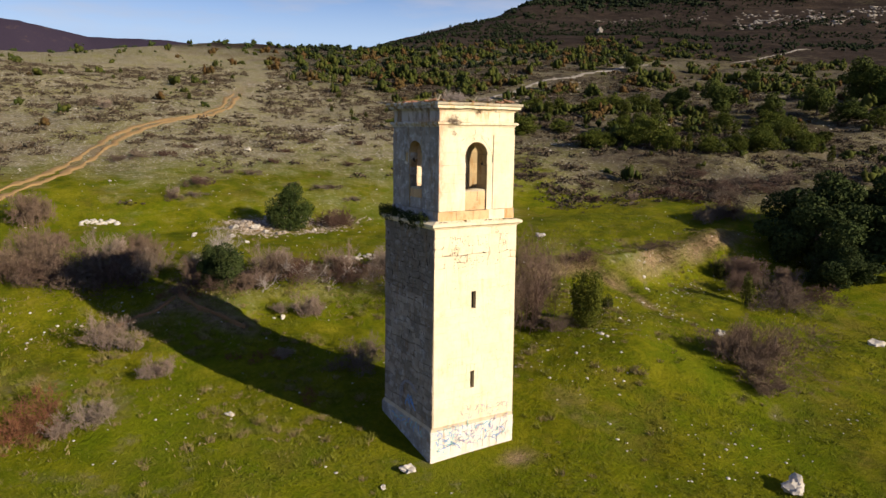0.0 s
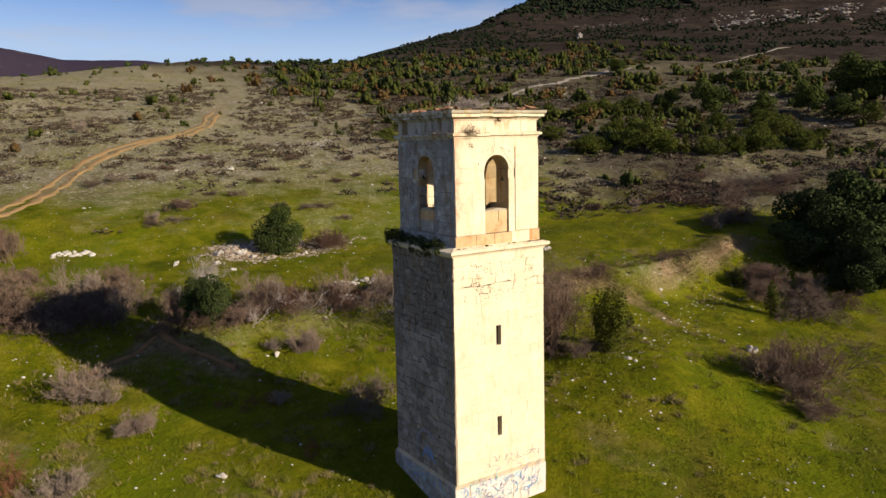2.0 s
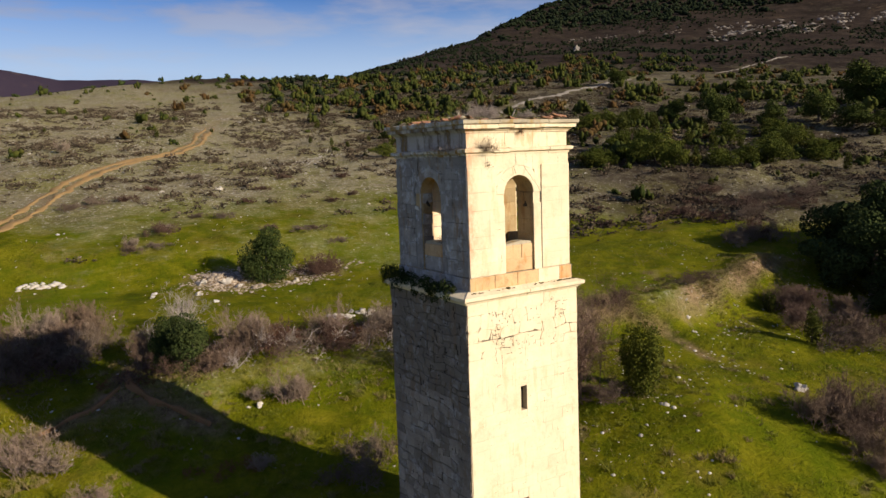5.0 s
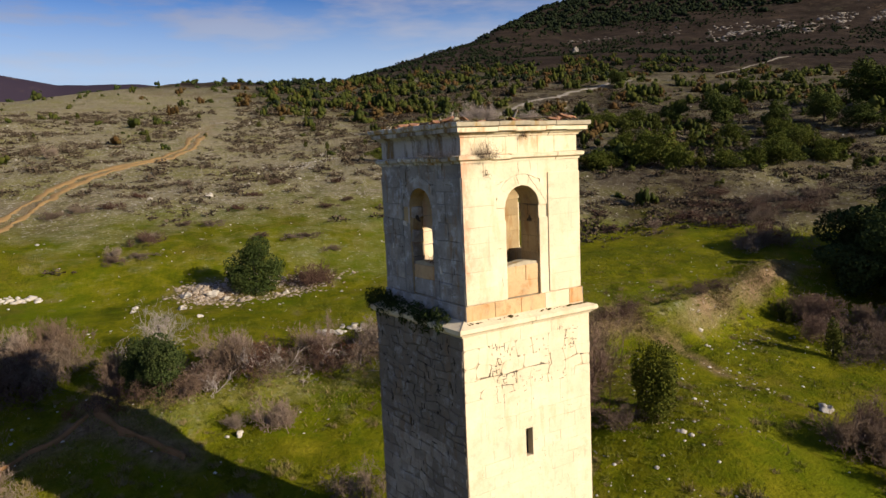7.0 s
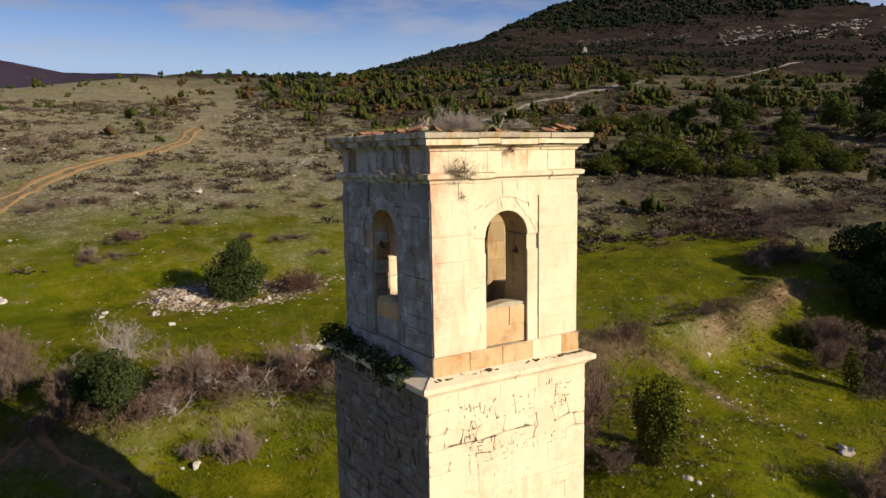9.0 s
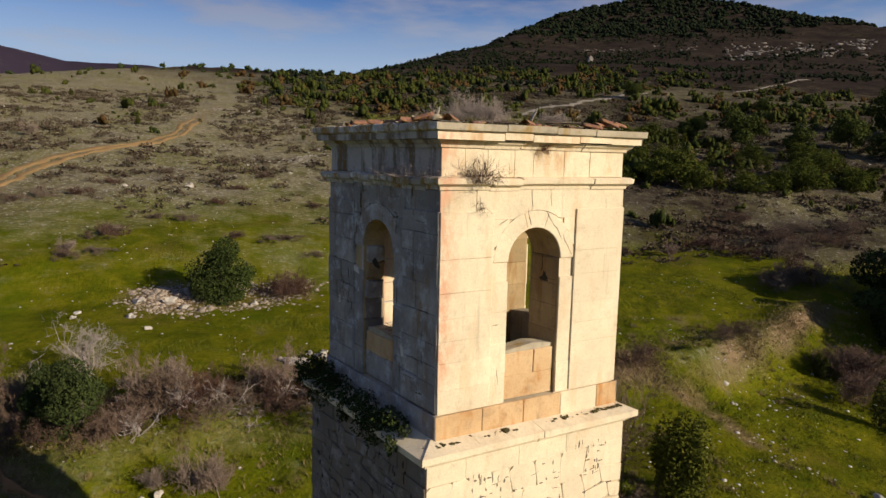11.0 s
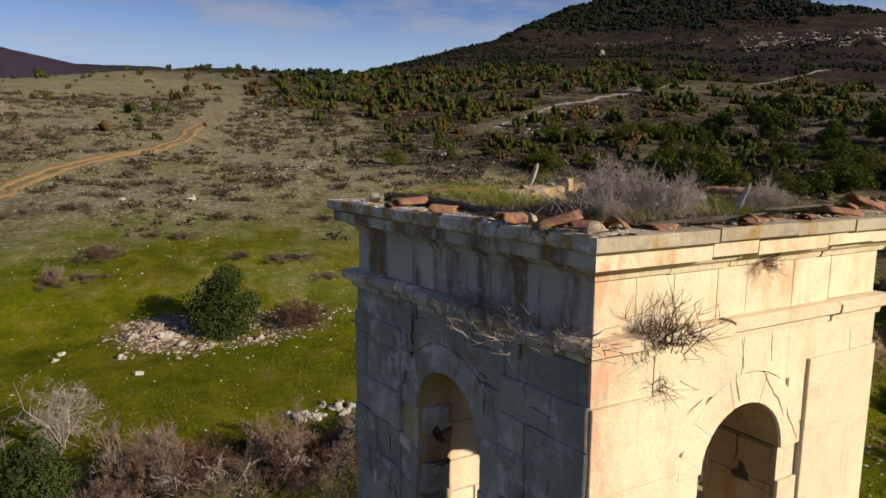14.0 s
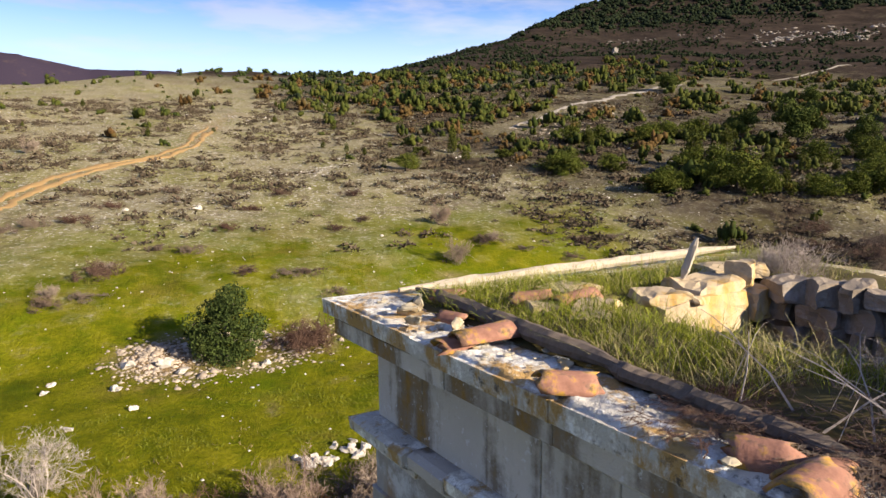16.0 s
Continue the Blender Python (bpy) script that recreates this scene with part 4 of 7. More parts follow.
            prism(hollow, [(0.24, 12.86), (0.42, 12.86), (0.46, 12.90), (0.38, 12.95), (0.36, 13.05), (0.31, 13.02)], -0.02, 0.019, far_jamb)
            obj("missing_wedge", HOLLOW_SHADE, finish(hollow), core, "dark hollow of a missing wedge of stone")
        if side == "left":
            scatter_joint_shade(core, to, crk, 16, [(0.9, 12.6, 0.6, 1.6), (3.5, 12.6, 0.5, 1.6)], (0.12, 0.36), (0.005, 0.013), 0.068, MORTAR_GAP_SHADE)
            scatter_joint_shade(core, to, crk, 16, [(2.2, 14.3, 1.7, 0.2), (1.4, 13.8, 0.2, 0.3), (3.0, 13.8, 0.2, 0.3)], (0.10, 0.3), (0.005, 0.013), 0.042, MORTAR_GAP_SHADE)
            open_joint(core, far_jamb, 0.18, 13.1, 0.22, -0.9, 0.12, 0.06, crk, HOLLOW_SHADE)
            for poly in ([(2.86, 12.80), (3.06, 12.84), (3.30, 12.98), (3.36, 13.06), (3.20, 13.00), (3.02, 12.94), (2.92, 12.93)], [(3.60, 12.1), (3.68, 12.08), (3.66, 12.26), (3.61, 12.24)], [(1.22, 11.6), (1.30, 11.58), (1.34, 11.8), (1.25, 11.76)]):
                chip = bmesh.new()
                prism(chip, poly, -0.02, 0.066 if poly[0][0] > 3.2 or poly[0][0] < 1.3 else 0.046, to)
                obj("fresh_break", STONE_PALE, finish(chip), core, "pale fresh break in the grey face")
        # low parapet walled into the opening
        bm = bmesh.new()
        prism(bm, [(l, 10.84), (r, 10.84), (r, sill - 0.02), ((l + r) / 2 + 0.1, sill + 0.03), (l, sill - 0.06)], -0.38, -0.07, to)
        bmesh.ops.subdivide_edges(bm, edges=bm.edges, cuts=2, use_grid_fill=True)
        par = obj("parapet", LICHEN_STONE, finish(bm), belfry, "rough ochre parapet with a crusted top")
        wall_stones(par, lambda a, z, d, to=to: to(a, z, d - 0.08), l + 0.01, r - 0.01, 10.85, sill - 0.09, (0.4, 0.48), (0.5, 0.9), [STONE_ORANGE] if sunny else [STONE_ORANGE, STONE_ORANGE, STONE_GREY], 0.035, 0.004, 0.010, 0.012, rng=rng)
        # corner pilasters, a little proud of the wall
        for p, q in ((a0 - 0.035, l - 0.34), (r + 0.30, a1 + 0.035)):
            if q - p > 0.2 and not sunny:
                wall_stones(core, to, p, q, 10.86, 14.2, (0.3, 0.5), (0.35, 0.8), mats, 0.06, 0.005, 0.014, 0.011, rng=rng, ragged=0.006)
            elif q - p > 0.2:
                zc = cut_row(10.86, 14.2, 0.36, 0.62, rng)
                for s, e in zip(zc, zc[1:]):
                    g = rng.choice((0.0006, 0.001, 0.0015, 0.004))
                    obj("pilaster_stone", rng.choice(mats), stone_piece([(p, s + g), (q, s + g), (q, e - g), (p, e - g)], 0.062, 0.005, to, 0.002, rng), core)
    # inner floor
    bm = bmesh.new()
    prism(bm, [(u0 + 0.3, v0 + 0.5), (u1 - 0.4, v0 + 0.5), (u1 - 0.4, v1 - 0.4), (u0 + 0.3, v1 - 0.4)], 10.7, 10.95, lambda a, z, d: (a, z, d))
    obj("floor", TIMBER, finish(bm), belfry, "dark rotten timber floor")
    # string course
    string = empty("string_course", "", "")
    string.parent = TOWER
    prof = [(-0.3, 14.54), (0.05, 14.54), (0.06, 14.60), (0.09, 14.61), (0.14, 14.64), (0.15, 14.72), (0.10, 14.745), (-0.3, 14.76)]
    moulding_stones("string_stone", {"front": wb["front"], "right": wb["right"]}, prof, [STONE], string, rng, 0.5, 0.9, 0.003, 0.012)
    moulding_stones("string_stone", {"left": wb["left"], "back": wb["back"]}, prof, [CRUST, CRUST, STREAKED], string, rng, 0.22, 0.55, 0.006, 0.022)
    # frieze
    frieze = empty("frieze", "", "")
    frieze.parent = TOWER
    band("frieze_core", u0 + 0.02, u1 - 0.02, v0 + 0.02, v1 - 0.02, [(-0.85, 14.6), (0.0, 14.6), (0.0, 15.35), (-0.85, 15.35)], MORTAR, frieze)
    wf = faces_of(u0 + 0.02, u1 - 0.02, v0 + 0.02, v1 - 0.02)
    for side, (a0, a1, to) in wf.items():
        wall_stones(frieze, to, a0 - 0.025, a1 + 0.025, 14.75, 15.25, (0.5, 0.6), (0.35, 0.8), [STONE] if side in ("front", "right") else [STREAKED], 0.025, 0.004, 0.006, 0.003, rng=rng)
    # crowning cornice
    cornice = empty("cornice", "", "")
    cornice.parent = TOWER
    bed = [(-0.6, 15.22), (0.03, 15.22), (0.05, 15.27), (0.10, 15.30), (0.13, 15.345), (-0.6, 15.345)]
    fascia = [(-0.6, 15.346), (0.215, 15.346), (0.22, 15.46), (-0.6, 15.46)]
    slab = [(-0.75, 15.461), (0.23, 15.461), (0.275, 15.485), (0.28, 15.59), (-0.75, 15.61)]
    for prof, name, mats in ((bed, "bed_mould_stone", [STONE]), (fascia, "fascia_stone", [STONE]), (slab, "cornice_slab", [LICHEN_STONE])):
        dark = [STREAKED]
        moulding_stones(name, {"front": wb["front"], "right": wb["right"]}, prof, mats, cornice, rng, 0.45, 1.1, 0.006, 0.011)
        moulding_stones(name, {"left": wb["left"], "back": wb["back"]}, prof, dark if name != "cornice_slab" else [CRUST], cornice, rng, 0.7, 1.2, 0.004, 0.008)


build_tower()

# ---- plants ----


def twig_mesh(name, mat, count, height_, spread, thick, seed, fork=2, droop=0.15, base=0.25):
    """A bare bush: many thin crooked twigs from a small base, each forked."""
    rg = np.random.default_rng(seed)
    verts, faces = [], []

    def tube(pts, w):
        k0 = len(verts)
        for i, p in enumerate(pts):
            wi = w * (1 - 0.75 * i / (len(pts) - 1))
            for a in (0.0, 2.094, 4.189):
                verts.append((p[0] + wi * math.cos(a), p[1] + wi * math.sin(a), p[2] + wi * 0.3 * math.cos(a)))
        for i in range(len(pts) - 1):
            for a in range(3):
                b = (a + 1) % 3
                k = k0 + 3 * i
                faces.append((k + a, k + b, k + 3 + b, k + 3 + a))
    for _ in range(count):
        az = rg.uniform(0, 2 * math.pi)
        lean = min(abs(rg.normal(0, 0.62)) * spread, 1.45)
        ln = height_ * rg.uniform(0.55, 1.08) * (1 - 0.15 * lean)
        d = np.array([math.cos(az) * math.sin(lean), math.sin(az) * math.sin(lean), math.cos(lean)])
        p = np.array([rg.normal(0, base) * spread, rg.normal(0, base) * spread, -0.05])
        pts = [p]
        for s in range(3):
            d = d + rg.normal(0, 0.33, 3) + np.array([0, 0, -droop * s * 0.3])
            d = d / np.linalg.norm(d)
            pts.append(pts[-1] + d * ln / 3)
        tube(pts, thick)
        for _f in range(fork):
            k = rg.integers(1, 3)
            d2 = d + rg.normal(0, 0.55, 3)
            d2[2] = abs(d2[2]) * 0.8
            d2 = d2 / np.linalg.norm(d2)
            l2 = ln * rg.uniform(0.2, 0.5)
            mid = pts[k] + d2 * l2 * 0.5 + rg.normal(0, 0.03, 3)
            tube([pts[k], mid, mid + (d2 + rg.normal(0, 0.25, 3)) * l2 * 0.5], thick * 0.6)
    verts = [(v[0], v[1], max(v[2], -0.1)) for v in verts]
    me = bpy.data.meshes.new(name)
    me.from_pydata(verts, [], faces)
    me.materials.append(mat)
    me.update()
    return me


def branch_mesh(name, mat, seed, stems, length, lean, levels, split, thick, wander=0.28, lift=0.12, base=0.12, fine=0.0075, flat=3):
    """Leafless branches: a few stems that fork again and again into fine twigs."""
    rg = np.random.default_rng(seed)
    verts, faces = [], []

    def grow(p, d, ln, w, level):
        pts = [p]
        for _ in range(3):
            d = d + rg.normal(0, wander, 3) + np.array([0, 0, lift * 0.4])
            d = d / np.linalg.norm(d)
            pts.append(pts[-1] + d * ln / 3)
        k0 = len(verts)
        if level >= flat:
            side = np.cross(d, rg.normal(0, 1, 3))
            side = side / (np.linalg.norm(side) + 1e-9) * w
            verts.extend([tuple(p - side), tuple(p + side), tuple(pts[3])])
            faces.append((k0, k0 + 1, k0 + 2))
            if level >= levels:
                return
        rows = [] if level >= flat else pts if level < flat - 1 else [pts[0], pts[3]]
        for i, q in enumerate(rows):
            wi = w * (1 - 0.66 * i / (len(rows) - 1))
            for a in (0.0, 2.094, 4.189):
                verts.append((q[0] + wi * math.cos(a), q[1] + wi * math.sin(a), q[2] + wi * 0.4 * math.cos(a)))
        for i in range(len(rows) - 1):
            for a in range(3):
                e = (a + 1) % 3
                k = k0 + 3 * i
                faces.append((k + a, k + e, k + 3 + e, k + 3 + a))
        if level < levels:
            for _ in range(split):
                t = rg.uniform(0.9, 3.0)
                i = int(min(t, 2.999))
                q = pts[i] + (pts[i + 1] - pts[i]) * (t - i)
                d2 = d + rg.normal(0, 0.62, 3) + np.array([0, 0, lift])
                grow(q, d2 / np.linalg.norm(d2), ln * rg.uniform(0.42, 0.78), max(w * 0.58, fine), level + 1)
    for _ in range(stems):
        az = rg.uniform(0, 6.28)
        le = lean * rg.uniform(0.15, 1.0)
        grow(np.array([rg.normal(0, base), rg.normal(0, base), -0.08]), np.array([math.cos(az) * math.sin(le), math.sin(az) * math.sin(le), math.cos(le)]), length * rg.uniform(0.55, 1.0), thick, 0)
    v = np.array(verts)
    v[:, 2] = np.maximum(v[:, 2], -0.1)
    return mesh_from(name, v, faces, mat)


def leaf_cloud(rg, lobes, count, size):
    """Leaves as small bent quads on and in a set of lobes (x, y, z, rx, rz)."""
    lob = np.array(lobes, float)
    w = lob[:, 3] ** 2 * 1.0
    pick = rg.choice(len(lob), count, p=w / w.sum())
    d = rg.normal(0, 1, (count, 3))
    d /= np.linalg.norm(d, axis=1)[:, None]
    rad = rg.uniform(0.55, 1.06, count) ** 0.6
    c = lob[pick, :3] + d * rad[:, None] * np.stack([lob[pick, 3], lob[pick, 3], lob[pick, 4]], -1)
    n = d + rg.normal(0, 0.7, (count, 3))
    n /= np.linalg.norm(n, axis=1)[:, None]
    up = rg.normal(0, 1, (count, 3))
    a = np.cross(n, up)
    a /= np.linalg.norm(a, axis=1)[:, None]
    b = np.cross(n, a)
    s = size * rg.uniform(0.6, 1.35, count)[:, None]
    v = np.stack([c - a * s, c + b * s * 0.6 + n * s * 0.2, c + a * s, c - b * s * 0.6 + n * s * 0.2], 1).reshape(-1, 3)
    f = np.arange(count * 4).reshape(-1, 4)
    return v, f


def lumps(rg, n, rx, rz, z0, lump=0.38):
    out = []
    for _ in range(n):
        az, el = rg.uniform(0, 2 * math.pi), rg.uniform(-1.1, 1.45)
        k = rg.uniform(0.45, 0.92)
        out.append((rx * k * math.cos(az) * math.cos(el), rx * k * math.sin(az) * math.cos(el), z0 + rz * k * math.sin(el), rx * lump * rg.uniform(0.7, 1.2), rz * lump * rg.uniform(0.7, 1.2)))
    return out + [(0, 0, z0, rx * 0.5, rz * 0.55)]


def mesh_from(name, v, f, mat):
    me = bpy.data.meshes.new(name)
    me.from_pydata(v.tolist(), [], f if isinstance(f, list) else f.tolist())
    me.materials.append(mat)
    me.update()
    return me


def limb_mesh(name, seed, height_, trunk, limbs):
    """A tapered, crooked trunk with limbs."""
    rg = np.random.default_rng(seed)
    bm = bmesh.new()

    def tube(pts, w0, w1, sides=7):
        rows = []
        for i, p in enumerate(pts):
            w = w0 + (w1 - w0) * i / (len(pts) - 1)
            rows.append([bm.verts.new((p[0] + w * math.cos(6.283 * k / sides), p[1] + w * math.sin(6.283 * k / sides), p[2])) for k in range(sides)])
        for a, b in zip(rows, rows[1:]):
            for k in range(sides):
                bm.faces.new((a[k], a[(k + 1) % sides], b[(k + 1) % sides], b[k]))
    pts = [np.array([0, 0, -0.3])]
    for i in range(5):
        pts.append(pts[-1] + np.array([rg.normal(0, 0.08) * height_ * 0.2, rg.normal(0, 0.08) * height_ * 0.2, height_ / 5]))
    tube(pts, trunk * 1.25, trunk * 0.35)
    for _ in range(limbs):
        k = rg.integers(1, 5)
        az = rg.uniform(0, 6.28)
        d = np.array([math.cos(az), math.sin(az), rg.uniform(0.3, 1.0)])
        q = [pts[k]]
        for s in range(3):
            d = d + rg.normal(0, 0.25, 3)
            q.append(q[-1] + d / np.linalg.norm(d) * height_ * 0.17)
        tube(q, trunk * 0.4, trunk * 0.08, 5)
    me = bpy.data.meshes.new(name)
    bm.to_mesh(me)
    bm.free()
    me.materials.append(BARK)
    return me


def plant(name, label, category, parts, group=""):
    """A plant of shared meshes: list of (part name, mesh)."""
    top = empty(name, label, category, group)
    for pn, me in parts:
        ob = new(pn, me)
        ob.parent = top
    return top


def crown_parts(seed, rx, rz, z0, count, size, mat, lump_n=9, trunk=0.12, trunk_h=None, limbs=6):
    rg = np.random.default_rng(seed)
    v, f = leaf_cloud(rg, lumps(rg, lump_n, rx, rz, z0), count, size)
    v[:, 2] = np.maximum(v[:, 2], 0.02)
    return [("trunk", limb_mesh("trunk", seed + 1, trunk_h or z0 + rz * 0.6, trunk, limbs)), ("crown", mesh_from("crown", v, f, mat))]


def juniper_parts(seed, mat, count=2500, size=0.05, spurs=8):
    rg = np.random.default_rng(seed)
    lob = [(0, 0, 0.75, 0.5, 0.75), (0, 0, 1.5, 0.36, 0.62)]
    for _ in range(spurs):
        az = rg.uniform(0, 6.28)
        lob.append((0.36 * math.cos(az), 0.36 * math.sin(az), rg.uniform(0.35, 1.45), rg.uniform(0.15, 0.28), rg.uniform(0.4, 0.8)))
    v, f = leaf_cloud(rg, lob, count, size)
    v[:, 2] = np.maximum(v[:, 2], 0.02)
    return [("trunk", limb_mesh("trunk", seed, 1.4, 0.07, 4)), ("crown", mesh_from("crown", v, f, mat))]


def spot(x, y, turn=0.0, scale=1.0, sink=0.0, tall=1.0):
    return pose(x, y, land1(x, y) - sink, 0, 0, turn) @ Matrix.Diagonal((scale, scale, scale * tall, 1))


def put_copies(ob, rows, used_first=True):
    """Place a thing and its copies at rows of (x, y, turn, scale, tall)."""
    for i, (x, y, turn, sc, tall) in enumerate(rows):
        m = spot(x, y, turn, sc, 0.03, tall)
        one = ob if i == 0 else copy_thing(ob, m)
        one.matrix_basis = m


# evergreen oaks
oak_bush = plant("evergreen_bush", "dense dark green evergreen oak bush on rubble", "bush", crown_parts(34, 2.0, 1.85, 1.7, 14000, 0.07, BUSH_LEAF, 36))
put_copies(oak_bush, [(4.0, 39.6, 110, 1.08, 1.1)])
bank_bush = plant("evergreen_bush", "dark green evergreen bush among bare brambles", "bush", crown_parts(33, 1.75, 1.5, 1.3, 14000, 0.055, OAK_LEAF, 20))
put_copies(bank_bush, [(-5.2, 21.3, 0, 1.05, 1.0), (-6.5, 21.7, 130, 0.62, 1.7)])
great = plant("oak_tree", "large dark evergreen oak with dense rounded crown", "tree", crown_parts(35, 5.2, 4.3, 5.0, 17000, 0.19, OAK_LEAF, 18, 0.35, 6.5, 9), "grove of evergreen oaks")
put_copies(great, [(49.2, 13.2, 0, 0.84, 0.88), (54.5, 16.0, 120, 0.92, 0.92), (55.5, 9.0, 240, 0.95, 0.85), (62, 13, 60, 1.0, 0.9), (47.0, 9.6, 200, 0.55, 0.8)])
big_far = plant("oak_tree", "rounded dark green oak on the scrubby slope", "tree", crown_parts(37, 4.4, 4.2, 4.0, 7000, 0.21, SLOPE_OAK, 16, 0.3, 5, 7), "oaks on the slope")
put_copies(big_far, [(110.5, 76, 0, 0.95, 1.0), (115.4, 67.4, 90, 0.68, 0.95), (126.3, 64, 30, 0.85, 0.95), (152, 67.5, 30, 1.5, 0.9), (160, 66, 200, 1.5, 0.9), (156, 60, 100, 1.3, 0.9), (105.7, 84.7, 160, 0.75, 0.8), (125.7, 56.8, 260, 0.8, 0.8), (149.8, 145, 40, 0.8, 0.8), (164, 109.6, 300, 0.6, 0.9)])
slope_shrub = plant("box_shrub", "broad olive-green shrub spreading on the slope", "bush", crown_parts(39, 2.6, 1.7, 1.4, 4200, 0.11, SHRUB_LEAF, 22, 0.1, 1.8, 6), "shrubs on the slope")
put_copies(slope_shrub, [(69, 55.6, 0, 1.3, 1.2), (59.4, 59.3, 60, 0.9, 1.1), (69.2, 52.1, 100, 0.75, 1.6), (80.6, 48.2, 10, 0.9, 1.1), (84.8, 47, 80, 1.3, 0.9), (95.8, 45.3, 200, 1.1, 1.0), (76.8, 49.5, 240, 1.1, 0.8), (54.9, 71.5, 140, 0.8, 0.9), (73.4, 94.9, 30, 1.0, 1.1), (78.8, 92.7, 310, 1.0, 1.0), (86, 88.8, 50, 1.1, 0.9), (90, 88.0, 150, 1.1, 0.9), (99.3, 89.7, 20, 1.3, 0.9), (126.9, 51.8, 0, 1.1, 1.0), (36.9, 85.7, 0, 0.9, 0.8), (55.4, 74.4, 90, 1.3, 0.6), (62.8, 72.2, 170, 0.8, 0.9), (63.1, 59.3, 260, 0.6, 1.2), (71.5, 65.8, 20, 1.0, 1.1), (74.6, 64, 120, 1.0, 1.2), (66.5, 57.6, 10, 1.0, 1.1), (90.5, 51.5, 33, 1.1, 0.9), (101, 54, 66, 1.2, 1.0), (106, 60, 190, 1.2, 1.0), (95, 62, 280, 1.1, 1.0)])

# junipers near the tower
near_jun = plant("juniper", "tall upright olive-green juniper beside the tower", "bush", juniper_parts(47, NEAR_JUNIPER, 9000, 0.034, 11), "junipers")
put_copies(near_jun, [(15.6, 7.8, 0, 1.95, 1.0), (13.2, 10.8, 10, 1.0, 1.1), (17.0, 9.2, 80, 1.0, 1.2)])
jun = [plant("juniper", "upright olive-green juniper bush", "bush", juniper_parts(40 + i, JUNIPER_LEAF, 1500, 0.062), "junipers") for i in range(3)]
put_copies(jun[0], [(38.0, 15.4, 30, 0.9, 0.9)])
put_copies(jun[1], [(20.6, 11.2, 50, 0.8, 0.7)])
put_copies(jun[2], [(34.9, 10.0, 0, 1.05, 1.3)])

# bare bushes
bare = plant("bare_bush", "leafless grey-brown bush in winter twigs", "bush", [("branchwork", branch_mesh("branchwork", TWIG, 51, 11, 0.86, 1.05, 4, 5, 0.016, 0.17, 0.20, 0.3, 0.0056))], "bare bushes")
put_copies(bare, [(23.9, 1.9, 10, 1.7, 1.0), (24.2, 0.4, 330, 1.5, 1.0), (22.9, 0.8, 60, 1.6, 1.0), (21.9, -0.9, 140, 1.5, 0.8), (22.2, 2.2, 190, 1.6, 0.9), (23.4, 0.2, 20, 1.4, 1.0), (20.9, -2.0, 75, 1.2, 0.7), (22.0, -1.9, 250, 1.1, 0.6), (-18.5, 43.7, 0, 1.9, 1.1), (-16.6, 27.0, 40, 1.9, 1.0), (-18.6, 26.6, 190, 1.7, 1.0), (-2.0, 21.2, 15, 1.6, 0.88), (-9.6, 28.0, 80, 1.5, 1.0), (-11.6, 26.8, 10, 1.5, 1.0), (37.0, 12.4, 0, 1.7, 0.9), (40.5, 13.8, 120, 1.9, 0.9), (-4.4, 19.9, 10, 1.1, 0.8), (39.0, 15.6, 310, 1.6, 0.9), (42.6, 11.4, 70, 1.7, 0.9), (-17.8, 28.7, 33, 2.2, 1.05), (-15.9, 36.7, 160, 1.3, 0.8), (-10.8, 29.4, 20, 1.6, 1.1), (39.6, 14.0, 15, 2.0, 0.9), (-7.4, 22.6, 70, 1.5, 1.0), (-18.3, 44.6, 200, 2.3, 1.0)])
bramble = plant("bramble_bush", "dark tangled leafless bramble thicket", "bush", [("branchwork", branch_mesh("branchwork", TWIG_DARK, 53, 11, 0.78, 1.3, 4, 5, 0.014, 0.27, 0.08, 0.38, 0.0062))], "bramble thickets")
